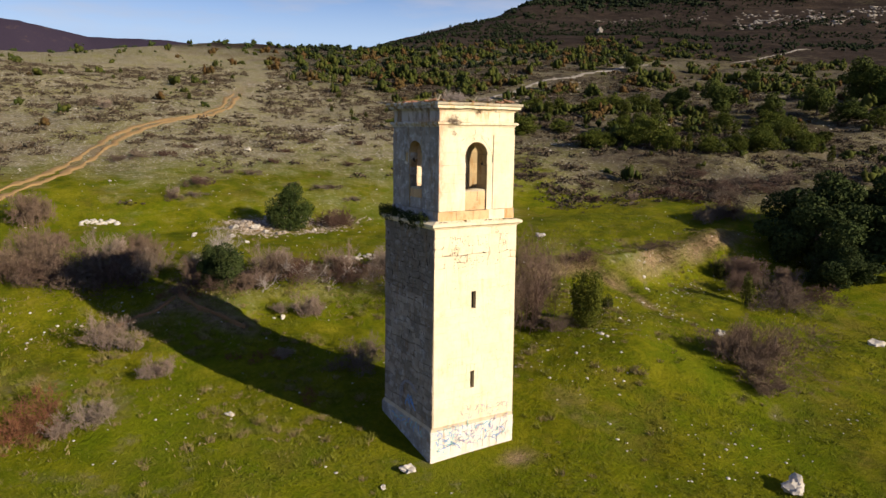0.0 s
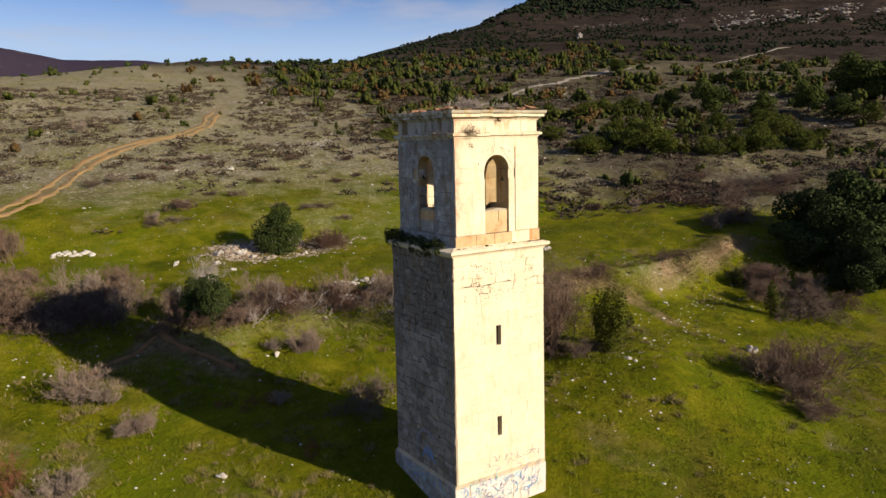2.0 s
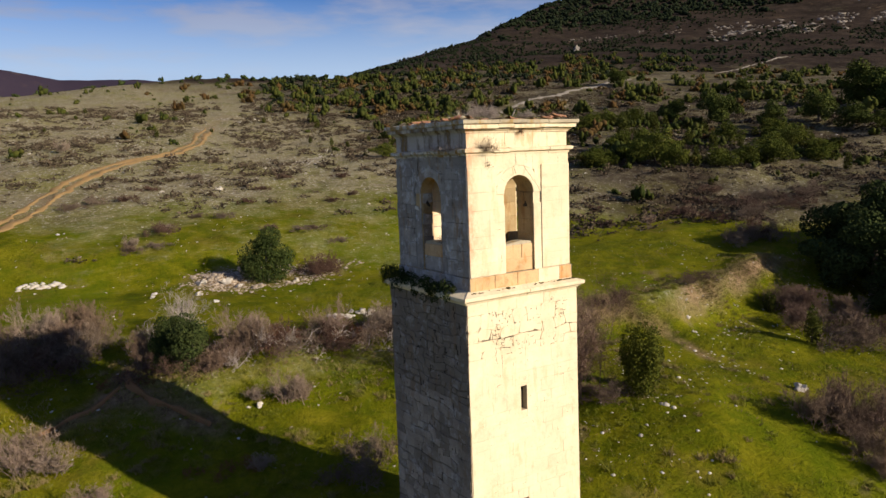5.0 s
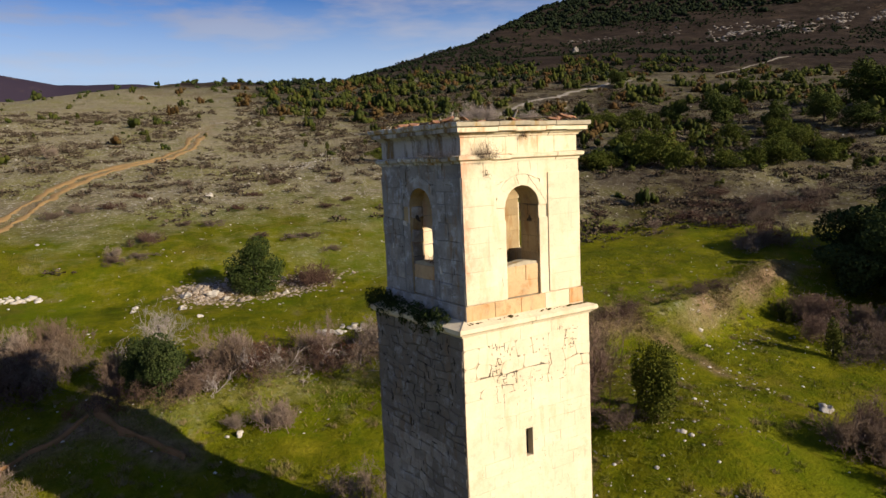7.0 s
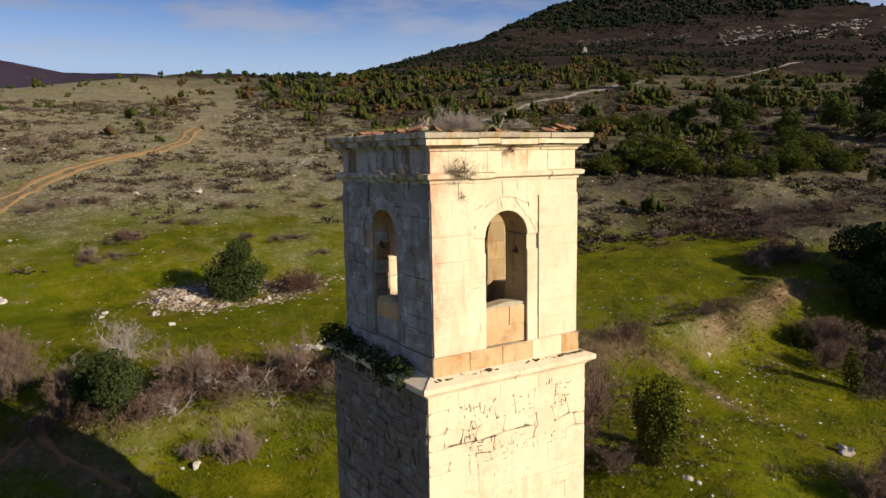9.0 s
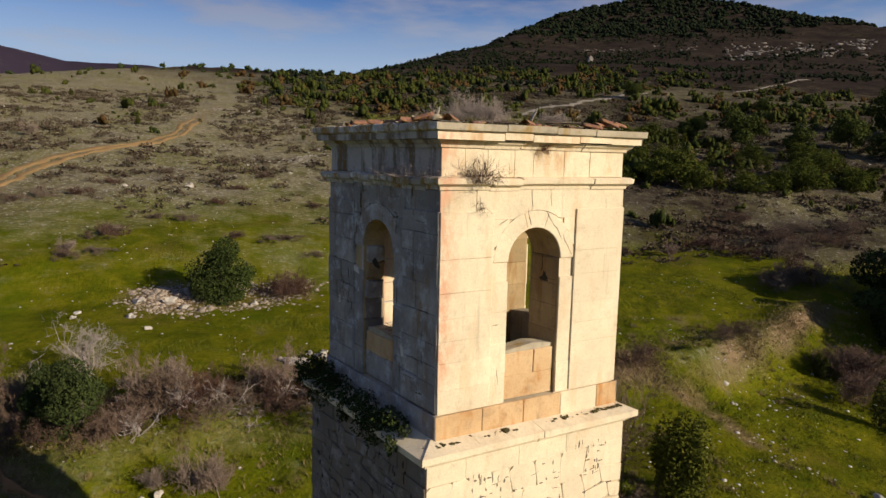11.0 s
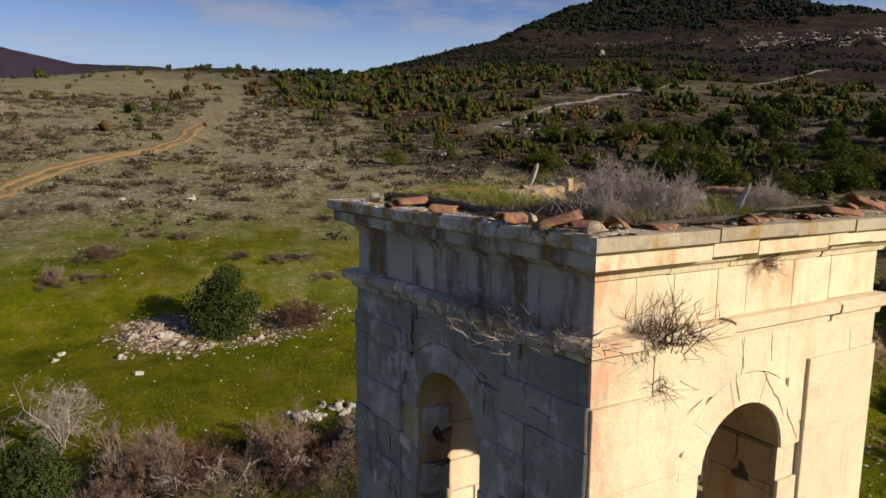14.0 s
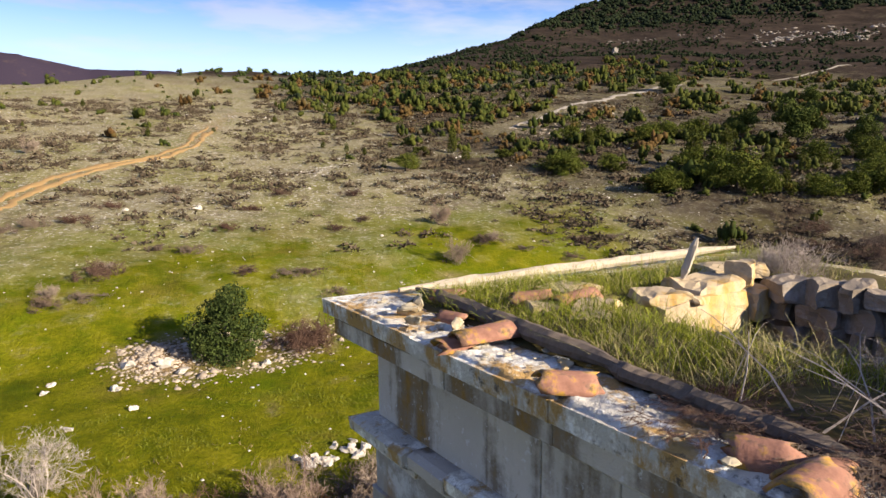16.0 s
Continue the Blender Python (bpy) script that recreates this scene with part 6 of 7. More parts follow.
def field_stones():
    rg = np.random.default_rng(91)
    temp = [rock_template(120 + i) for i in range(6)]

    def strewn(x, y):
        c = np.clip(-0.32 + 0.9 * vnoise(x / 5, y / 5, 41) + 0.6 * vnoise(x / 17, y / 17, 42), 0.05, 1) + 0.5 * bell(x, y, -17, 20, 3, 2.5) + 0.35 * bell(x, y, -3.5, 5.5, 2.5, 2)
        return np.where(np.hypot(x - 2, y - 2) < 4, 0, c * (1 - 0.7 * bell(x, y, 17, 3, 11, 10)))
    x, y = sow(rg, 24000, -28, 60, -12, 70, strewn)
    s = np.stack([x, y, rg.gamma(1.6, 0.042, len(x)) + 0.075, np.ones(len(x))], -1)
    scatter("field_stones", s, temp, FIELD_STONE, "small white limestones scattered in the grass", "stones", 92)
    x, y = sow(rg, 9000, -40, 150, 55, 170, lambda x, y: np.clip(-0.1 + 0.9 * vnoise(x / 8, y / 8, 43) + 0.5 * vnoise(x / 3, y / 3, 44), 0.01, 1) * 0.8)
    s = np.stack([x, y, rg.gamma(2.0, 0.12, len(x)) + 0.08, np.ones(len(x))], -1)
    scatter("slope_stones", s, temp, FIELD_STONE, "pale stones strewn over the dry slope", "stones", 93)
    # rubble of a ruined house round the evergreen bush, a stone row up the slope, scree by the road
    a = rg.uniform(0, 6.28, 700)
    rr = rg.normal(1.0, 0.25, 700)
    x1, y1 = 3.6 + 4.6 * rr * np.cos(a), 40.2 + 2.9 * rr * np.sin(a)
    x1, y1 = np.append(x1, rg.normal(0.2, 1.3, 520)), np.append(y1, rg.normal(40.8, 1.4, 520))
    x1, y1 = np.append(x1, rg.normal(9.5, 2.0, 120)), np.append(y1, rg.normal(41.0, 1.2, 120))
    s = np.stack([x1, y1, rg.gamma(2.0, 0.085, len(x1)) + 0.06, np.ones(len(x1))], -1)
    scatter("rubble", s, temp, RUIN_STONE, "tumbled limestone rubble of a ruined house", "rubble", 94)
    q = rg.uniform(0, 1, 260)
    s = np.stack([19 + 13 * q + rg.normal(0, 0.8, 260), 88 + 5.5 * q + rg.normal(0, 1.1, 260), rg.gamma(2, 0.12, 260) + 0.1, 0.6 * np.ones(260)], -1)
    scatter("stone_row", s, temp, FIELD_STONE, "low tumbled row of pale field stones", "stones", 95)
    q = rg.uniform(0, 1, 420)
    q = q ** 1.7
    s = np.stack([76 + 40 * q + rg.normal(0, 4, 420), 108 + 19 * q + rg.normal(0, 4.5, 420), rg.gamma(2, 0.3, 420) + 0.2, 0.5 * np.ones(420)], -1)
    scatter("roadside_scree", s, temp, RUIN_STONE, "pale broken rock beside the gravel road", "scree", 96)
    q = rg.uniform(0, 1, 60)
    s = np.stack([-14.6 + 3.2 * q, 44.8 - 0.6 * q + rg.normal(0, 0.3, 60), rg.gamma(2, 0.14, 60) + 0.15, np.ones(60)], -1)
    scatter("stone_heap", s, temp, FIELD_STONE, "long heap of white field stones", "stones", 97)
    # bank of broken stone below the terrace
    x, y = sow(rg, 4200, -11, 46, 4, 24, lambda x, y: 0.9 * bell(x, y, -11.3, 22.8, 1.4, 1.2) + 0.5 * bell(x, y, 16, 6, 1.6, 0.9) + (0.35 * bell(x, y, 31, 12.5, 6, 3.2) + 0.2 * bell(x, y, 22, 9, 4, 3)) * (vnoise(x / 2, y / 2, 45) > -0.1))
    s = np.stack([x, y, rg.gamma(2, 0.06, len(x)) + 0.07, np.ones(len(x))], -1)
    scatter("bank_stones", s, temp, FIELD_STONE, "white stones breaking out of the grassy bank", "stones", 98)


field_stones()


def boulder_mesh(seed, cuts=3):
    v, f = rock_template(seed, cuts)
    rg = np.random.default_rng(seed)
    k = np.array([noise.noise(Vector(p) * 2.9 + Vector((seed, 0, 0))) + 0.45 * noise.noise(Vector(p) * 8 + Vector((0, seed, 0))) for p in v])
    v = v * (1 + 0.62 * k[:, None]) * np.array([1.15, 0.9, 1.0])
    me = bpy.data.meshes.new("boulder")
    me.from_pydata(v.tolist(), [], f.tolist())
    me.materials.append(FIELD_STONE)
    me.update()
    return me


def build_boulders():
    forms = [boulder_mesh(130 + i) for i in range(4)]
    rows = [(-1.4, -0.15, 0.72), (-2.9, -0.7, 0.34), (-8, 7.1, 0.45), (14.1, -8.6, 1.25), (25.9, 5.2, 0.8), (38, 0.9, 1.1), (-2.7, 17, 0.45), (-1.5, 40.2, 1.0), (0.4, 39.6, 0.95), (1.3, 38.6, 0.9), (-2.1, 37.4, 0.6), (-1.4, 34.3, 0.5), (-5.5, 38.1, 0.45), (-4.2, 32.8, 0.45), (6, 38.0, 0.7), (4.9, 25.2, 0.75), (5.6, 25.1, 0.6), (5.3, 25.9, 0.5), (6.8, 25.8, 0.7), (7.2, 25.4, 0.65), (6.4, 26.4, 0.45), (6.0, 25.4, 0.5), (7.0, 26.1, 0.55), (5.2, 25.5, 0.4), (6.9, 25.2, 0.35), (5.9, 26.0, 0.3), (4.6, 26.0, 0.45), (5.5, 25.4, 0.7), (7.6, 25.9, 0.6), (7.3, 26.6, 0.4), (6.5, 70.9, 1.1), (25.8, 27.1, 0.8), (26.4, 27.3, 0.5), (-5.2, 39.3, 0.5)]
    for i, (x, y, w) in enumerate(rows):
        ob = new("boulder", forms[i % 4])
        ob.matrix_basis = pose(x, y, land1(x, y) + 0.12 * w, 12 * (i % 3), 9 * (i % 2), 67 * i) @ Matrix.Scale(w, 4)
        tagged(ob, "weathered white limestone boulder in the grass", "boulder", "boulders")
    crag = new("crag", boulder_mesh(141, 3))
    crag.data.materials[0] = CRAG_STONE
    crag.matrix_basis = pose(303, 340, land1(303, 340) + 2, 0, 0, 30) @ Matrix.Diagonal((6.5, 6.5, 12, 1))
    tagged(crag, "pale limestone crag standing on the mountainside", "crag")
    # pale scarps high on the mountain
    rg = np.random.default_rng(99)
    temp = [rock_template(150 + i) for i in range(5)]
    for name, az0, az1, el0, el1, n, w in (("limestone_scarp", 52, 64, 8.0, 8.75, 340, 7), ("upper_scarp", 41, 50, 8.9, 9.3, 60, 5)):
        pts = []
        while len(pts) < n:
            az, el = rg.uniform(az0, az1), rg.uniform(el0, el1) + 0.25 * math.sin(az0 + 3 * rg.random())
            r = np.arange(250, 950, 4.0)
            x, y = -3.6 + r * math.sin(math.radians(az)), -5.2 + r * math.cos(math.radians(az))
            ok = np.nonzero(angles(x, y)[2] > el)[0]
            if len(ok) and vnoise(np.array([az * 1.3]), np.array([el * 4]), 51)[0] > -0.15:
                pts.append((x[ok[0]], y[ok[0]], rg.gamma(2, 0.5) * w * 0.3 + 1.0, 0.7))
        scatter(name, pts, temp, CLIFF_STONE, "broken pale limestone scarp on the mountain", "scarp", 100)


build_boulders()

# ---- grass near the tower ----


def field_grass():
    rg = np.random.default_rng(161)

    def blades(seed, n, half=0.11, wide=0.55):
        g = np.random.default_rng(seed)
        b = g.normal(0, wide, (n, 3)) * np.array([1, 1, 0])
        tip = b + np.stack([g.normal(0, 0.45, n), g.normal(0, 0.45, n), g.uniform(0.5, 1.0, n)], -1)
        az = g.uniform(0, 6.28, n)
        side = np.stack([np.cos(az), np.sin(az), 0 * az], -1) * half
        return np.stack([b - side, b + side, tip], 1).reshape(-1, 3), np.arange(3 * n).reshape(-1, 3)
    soft = [blades(170 + i, 6) for i in range(6)]
    off = lambda x, y: (np.hypot(x - 2, y - 2) > 3.4)
    x, y = sow(rg, 80000, -22, 44, -12, 34, lambda x, y: off(x, y) * np.clip(0.42 + 0.8 * vnoise(x / 3, y / 3, 61) + 0.5 * vnoise(x / 0.9, y / 0.9, 64), 0.03, 1))
    s = np.stack([x, y, 0.10 + 0.16 * rg.random(len(x)) ** 2, rg.uniform(0.45, 1.0, len(x))], -1)
    scatter("grass", s, soft, GRASS, "short green winter grass of the meadow", "grass", 162)
    x, y = sow(rg, 26000, -22, 50, 2, 30, lambda x, y: off(x, y) * (0.7 * np.exp(-((y - 19.5 + 0.03 * x) / 2.6) ** 2) + 0.10) * np.clip(0.3 + vnoise(x / 2.5, y / 2.5, 62), 0, 1))
    s = np.stack([x, y, rg.uniform(0.15, 0.34, len(x)), rg.uniform(0.5, 1.0, len(x))], -1)
    scatter("dry_grass", s, soft, BANK_STRAW, "dry straw-coloured grass on the bank", "grass", 163)
    # faded grass along the crest of the terrace
    x = rg.uniform(18, 48, 9000)
    y = np.interp(x, (20, 24, 27, 30, 34, 39, 47, 56), (17.4, 16.7, 15.8, 16.0, 17.2, 18.0, 19.2, 19.0)) + rg.normal(0.6, 0.75, len(x))
    ok = rg.random(len(x)) < np.clip(0.35 + 1.1 * vnoise(x / 2.2, y / 2.2, 67), 0, 1)
    s = np.stack([x, y, rg.uniform(0.10, 0.24, len(x)), rg.uniform(0.5, 0.9, len(x))], -1)[ok]
    scatter("crest_grass", s, soft, BANK_STRAW, "faded straw-coloured grass along the terrace crest", "grass", 164)
    # coarse tussocks on the rough ground of the bank
    thick = [blades(180 + i, 60, 0.05, 0.36) for i in range(6)]
    rough = lambda x, y: off(x, y) * np.clip(0.1 + 0.9 * bell(x, y, -8, 13, 11, 8) + 0.35 * bell(x, y, 14, 6, 9, 6) + 0.6 * bell(x, y, 30, 16, 14, 5), 0, 1) * np.clip(0.25 + 0.9 * vnoise(x / 2.2, y / 2.2, 66), 0, 1)
    for name, mat, count, label in (("green_tussock", GRASS_LIT, 6500, "coarse green tussocks on the rough bank"), ("dry_tussock", BANK_STRAW, 6000, "coarse faded tussocks on the rough bank")):
        x, y = sow(rg, count, -22, 46, -4, 24, rough)
        s = np.stack([x, y, 0.16 + 0.26 * rg.random(len(x)) ** 1.5, rg.uniform(0.6, 1.2, len(x))], -1)
        scatter(name, s, thick, mat, label, "grass", 165)


field_grass()

# trodden red earth on the bank
ribbon("footpath", [(-8.4, 22.4), (-8.9, 21.0), (-7.9, 19.6), (-7.2, 18.3), (-6.2, 16.9), (-5.0, 16.0)], 0.75, RED_EARTH, "bare red earth path across the bank", "path", 0.15)
ribbon("side_path", [(-8.9, 21.0), (-10.0, 20.4), (-11.2, 19.5), (-12.6, 18.6)], 0.7, RED_EARTH, "bare red earth path forking down the bank", "path", 0.15)

# ---- the roof of the tower ----


def tower_at(u, v, z):
    return Vector(skew((u, v, z)))


def build_roof():
    rg = random.Random(21)
    n = 44
    verts, faces = [], []
    lo, hi = 0.36, 4.0
    for j in range(n + 1):
        for i in range(n + 1):
            u, v = lo + (hi - lo) * i / n, lo + (hi - lo) * j / n
            edge = min(u - lo, hi - u, v - lo, hi - v)
            z = 15.60 + 0.10 * min(1, edge / 0.5) + 0.04 * noise.noise(Vector((u * 2.3, v * 2.3, 3))) + 0.03 * noise.noise(Vector((u * 8, v * 8, 7)))
            if 1.2 < u < 2.75 and 1.35 < v < 3.0:
                d = min(u - 1.2, 2.75 - u, v - 1.35, 3.0 - v)
                z -= min(1.5, 0.12 + d * 9)
            verts.append(skew((u, v, z)))
    for j in range(n):
        for i in range(n):
            k = j * (n + 1) + i
            faces.append((k, k + 1, k + n + 2, k + n + 1))
    earth = mesh_of("earth_cover", verts, faces, EARTH, smooth=True)
    tagged(earth, "dark earth and moss over the collapsed tower roof", "earth")
    # tumbled masonry round the hollow
    forms = [boulder_mesh(180 + i, 2) for i in range(3)]
    for m in forms:
        m.materials[0] = LICHEN_STONE
    # blocks: centre u, v, z, size along u, v, z, turn
    rows = [(1.86, 2.86, 15.50, 0.80, 0.30, 0.38, 3), (1.56, 2.86, 15.715, 0.30, 0.26, 0.07, -14), (2.02, 2.90, 15.73, 0.50, 0.32, 0.09, 5), (1.74, 2.76, 15.71, 0.2, 0.16, 0.05, 30), (2.34, 2.86, 15.80, 0.17, 0.15, 0.13, 25), (2.36, 2.80, 15.60, 0.2, 0.2, 0.2, 10), (1.0, 2.8, 15.70, 0.42, 0.22, 0.14, 38), (1.25, 3.3, 15.72, 0.42, 0.3, 0.12, 12), (0.85, 3.1, 15.68, 0.3, 0.2, 0.12, 70), (1.8, 2.9, 15.2, 1.1, 0.3, 0.28, 0), (2.6, 3.15, 15.78, 0.45, 0.3, 0.1, -20)]
    zs = (15.0, 15.17, 15.32, 15.49, 15.63, 15.78)
    for k in range(5):
        v = 2.80 - 0.1 * (k % 2)
        while v > 1.45:
            ln = rg.uniform(0.11, 0.36)
            rows.append((2.55 + 0.16 * (2.7 - v) + rg.uniform(-0.03, 0.03), v - ln / 2, (zs[k] + zs[k + 1]) / 2, 0.28, ln - 0.012, (zs[k + 1] - zs[k]) * rg.uniform(0.82, 1.08), -8 + rg.uniform(-13, 13)))
            v -= ln

    def block_mesh(sx, sy, sz, seed):
        bm = bmesh.new()
        bmesh.ops.create_cube(bm, size=1.0)
        bmesh.ops.subdivide_edges(bm, edges=bm.edges, cuts=4, use_grid_fill=True)
        for p in bm.verts:
            q = Vector((p.co.x * sx, p.co.y * sy, p.co.z * sz))
            n = p.co.normalized()
            r = max(abs(p.co.x), abs(p.co.y), abs(p.co.z))
            soft = (p.co.length / (0.5 * 1.7321)) ** 14
            q -= Vector((n.x * 0.018, n.y * 0.018, n.z * 0.014)) * soft
            q += Vector([noise.noise(q * 5 + Vector((seed * 3.1, k * 7.0, 0))) * 0.040 + noise.noise(q * 17 + Vector((seed * 1.7, k * 5.0, 9))) * 0.016 for k in range(3)])
            p.co = q
        me = bpy.data.meshes.new("block")
        bm.to_mesh(me)
        bm.free()
        return me
    for i, (u, v, z, a, b, c, turn) in enumerate(rows):
        me = block_mesh(a, b, c, i)
        me.materials.append(STONE_ROOF if i < 11 else STONE_RUBBLE)
        ob = new("masonry_block", me)
        ob.matrix_basis = Matrix.Translation(tower_at(u, v, z - (0.04 if 6 <= i < 11 else 0.0))) @ pose(0, 0, 0, 3 * (i % 3) - 3, 4 * (i % 2) - 2, turn)
        tagged(ob, "warm lit block of broken limestone masonry" if i < 11 else "grey rubble stone lining the roof hollow", "stone", "masonry of the roof hollow")
    for i, (u, v, w) in enumerate([(0.03, 0.06, 0.2), (0.02, 0.72, 0.13), (0.1, 3.3, 0.12), (0.2, 3.55, 0.16), (0.25, 3.1, 0.1), (0.35, 3.7, 0.14)]):
        ob = new("loose_cobble", forms[i % 3])
        ob.matrix_basis = Matrix.Translation(tower_at(u, v, 15.64 + 0.1 * w)) @ pose(0, 0, 0, 20 * i, 10, 50 * i) @ Matrix.Scale(w, 4)
        tagged(ob, "small lichen-white stone lying on the cornice", "stone", "loose roof stones")
    # clay tiles, curved half pipes, whole and broken

    def tile_mesh(length, r0, r1, jag, seed):
        q = random.Random(seed)
        bm = bmesh.new()
        rows_, st, sl = [], 9, 5
        for s in range(sl + 1):
            r = r0 + (r1 - r0) * s / sl
            y = -length / 2 + length * s / sl
            ring = []
            for rad in (r, r - 0.016):
                for k in range(st):
                    a = math.pi * (0.06 + 0.88 * k / (st - 1))
                    yy = y + (q.uniform(-jag, jag) if s in (0, sl) else 0)
                    ring.append(bm.verts.new((rad * math.cos(a), yy, rad * math.sin(a) * 0.85)))
            rows_.append(ring)
        for a, b in zip(rows_, rows_[1:]):
            for k in range(st - 1):
                bm.faces.new((a[k], a[k + 1], b[k + 1], b[k]))
                bm.faces.new((a[st + k + 1], a[st + k], b[st + k], b[st + k + 1]))
            bm.faces.new((a[0], b[0], b[st], a[st]))
            bm.faces.new((a[st - 1], a[2 * st - 1], b[2 * st - 1], b[st - 1]))
        for ring in (rows_[0], rows_[-1]):
            for k in range(st - 1):
                bm.faces.new((ring[k], ring[k + 1], ring[st + k + 1], ring[st + k]))
        finish(bm)
        me = bpy.data.meshes.new("tile")
        bm.to_mesh(me)
        bm.free()
        me.materials.append(CLAY)
        me.shade_smooth()
        return me
    kinds = [tile_mesh(0.36, 0.105, 0.085, 0.008, 1), tile_mesh(0.27, 0.1, 0.09, 0.03, 2), tile_mesh(0.19, 0.1, 0.095, 0.045, 3), tile_mesh(0.3, 0.085, 0.1, 0.04, 4)]
    tiles = [(0.03, 0.44, 0.03, 62, 0, -14, 6), (0.14, 0.30, 0.0, 40, 2, 0, 8), (0.04, 0.98, 0.01, 100, 1, 4, -10), (0.32, 0.17, 0.02, 125, 1, 14, 0), (0.10, 2.06, 0.0, 70, 1, 8, -8), (0.22, 2.82, 0.02, 92, 0, 0, 0), (0.08, 2.86, -0.03, 80, 2, 0, 0), (0.36, 3.3, -0.02, 20, 2, 0, 10), (0.17, 1.22, -0.01, 30, 2, 0, -6), (0.17, 1.04, -0.02, 95, 2, 6, 10), (0.24, 0.62, -0.02, 20, 2, 0, 0), (0.85, 0.22, -0.05, 80, 2, 0, 5), (1.72, 0.09, 0.0, 120, 1, 8, 0), (1.95, 0.22, -0.05, 70, 2, 0, 0), (2.3, 0.25, -0.06, 100, 3, 4, 0), (2.75, 0.22, -0.05, 95, 2, 6, 0), (3.2, 0.2, 0.0, 70, 0, 10, 4), (3.42, 0.24, 0.03, 110, 3, 0, 10), (3.58, 0.2, 0.08, 75, 0, 20, 0), (3.66, 0.34, 0.03, 60, 0, -16, 12), (3.85, 0.22, 0.05, 95, 1, 12, 0), (3.5, 0.45, 0.1, 140, 0, 0, 8), (0.85, 3.2, 0.16, 75, 1, 0, 0), (1.05, 3.05, 0.16, 100, 0, 0, 0), (0.6, 3.75, 0.1, 60, 2, 0, 10), (3.4, 1.5, 0.2, 20, 0, 0, 0), (3.55, 1.75, 0.2, 60, 1, 0, 10), (3.3, 1.2, 0.18, 100, 3, 0, 0)]
    for u, v, dz, turn, k, tip, roll in tiles:
        ob = new("clay_tile", kinds[k])
        ob.matrix_basis = Matrix.Translation(tower_at(u, v, 15.605 + dz - (0.08 if dz >= 0.1 else 0.0))) @ pose(0, 0, 0, tip, roll, turn)
        tagged(ob, "curved clay roof tile, lichen-spotted and broken loose" if k else "whole curved terracotta roof tile lying on the cornice", "roof tile", "roof tiles")
    # fallen timbers

    def beam(name, p, q, w, h, label, mat=TIMBER, cuts=70):
        bm = bmesh.new()
        a, b = tower_at(*p), tower_at(*q)
        d = (b - a).normalized()
        s = d.cross(Vector((0, 0, 1))).normalized()
        up = s.cross(d)
        rows_ = []
        for i in range(cuts + 1):
            c = a.lerp(b, i / cuts)
            ring = []
            for k in range(8):
                t = 2 * math.pi * k / 8
                g = 1 + 0.25 * noise.noise(Vector((i * 0.12, k * 1.3, w * 40))) + 0.22 * noise.noise(Vector((i * 0.5, k * 5.3, w * 80)))
                ends = min(1.0, 0.35 + 4.0 * min(i, cuts - i) / cuts)
                sway = 0.05 * noise.noise(Vector((i * 0.06, w * 90, 3)))
                ring.append(bm.verts.new(c + s * (math.cos(t) * w * g * ends + sway) + up * math.sin(t) * h * g * ends))
            rows_.append(ring)
        for x, y in zip(rows_, rows_[1:]):
            for k in range(8):
                bm.faces.new((x[k], x[(k + 1) % 8], y[(k + 1) % 8], y[k]))
        bm.faces.new(rows_[0][::-1])
        bm.faces.new(rows_[-1])
        return tagged(obj(name, mat, finish(bm)), label, "beam")
    beam("fallen_beam", (0.56, 4.05, 15.66), (0.38, 1.95, 15.67), 0.058, 0.05, "rotten dark timber lying along the roof edge")
    beam("fallen_beam", (0.40, 2.2, 15.66), (0.36, 0.95, 15.63), 0.052, 0.042, "split dark timber half buried in roof earth")
    beam("loose_plank", (0.75, 0.30, 15.63), (1.75, 0.26, 15.65), 0.07, 0.016, "flat grey-brown plank lying on the roof edge", TIMBER, 40)
    beam("loose_plank", (1.15, 0.18, 15.63), (2.25, 0.30, 15.66), 0.05, 0.014, "split brown plank lying on the roof edge", TIMBER, 40)
    beam("loose_plank", (2.3, 0.36, 15.68), (3.3, 0.30, 15.70), 0.06, 0.016, "flat grey-brown plank lying on the roof edge", TIMBER, 40)
    beam("loose_plank", (0.36, 1.75, 15.64), (0.34, 0.95, 15.64), 0.04, 0.02, "rotten splinter of timber beside the bush", TIMBER, 30)
    beam("back_beam", (0.45, 4.12, 15.65), (4.1, 4.2, 15.69), 0.055, 0.045, "pale weathered timber along the far roof edge", DRIFT, 70)
    beam("wooden_stake", (1.88, 2.94, 15.78), (1.96, 2.90, 16.06), 0.04, 0.028, "grey splintered stake leaning in the rubble", DRIFT, 5)
    beam("wooden_stake", (2.08, 0.45, 15.66), (2.22, 0.42, 15.92), 0.035, 0.022, "pale broken tile slat standing on the edge", DRIFT, 5)


ROOF_GREEN = plain_material("roof_grass_blades", (0.125, 0.16, 0.012), (0.25, 0.245, 0.03), 3, 0.8, "island", 0.4)
STONE_ROOF = stone_material("roof_masonry", (0.46, 0.365, 0.24), (0.27, 0.21, 0.14), (0.42, 0.25, 0.05), 0.8, 0.7)
EARTH = plain_material("roof_earth", (0.050, 0.050, 0.014), (0.085, 0.062, 0.030), 5, 0.95, "object", 0.0)
DRIFT = plain_material("grey_driftwood", (0.46, 0.40, 0.32), (0.28, 0.23, 0.17), 4, 0.9, "object", 0.2, (6, 6, 1))
build_roof()


TWIG_ROOF = plain_material("roof_twigs", (0.40, 0.34, 0.30), (0.24, 0.19, 0.16), 4, 0.9, "island", 0.6)


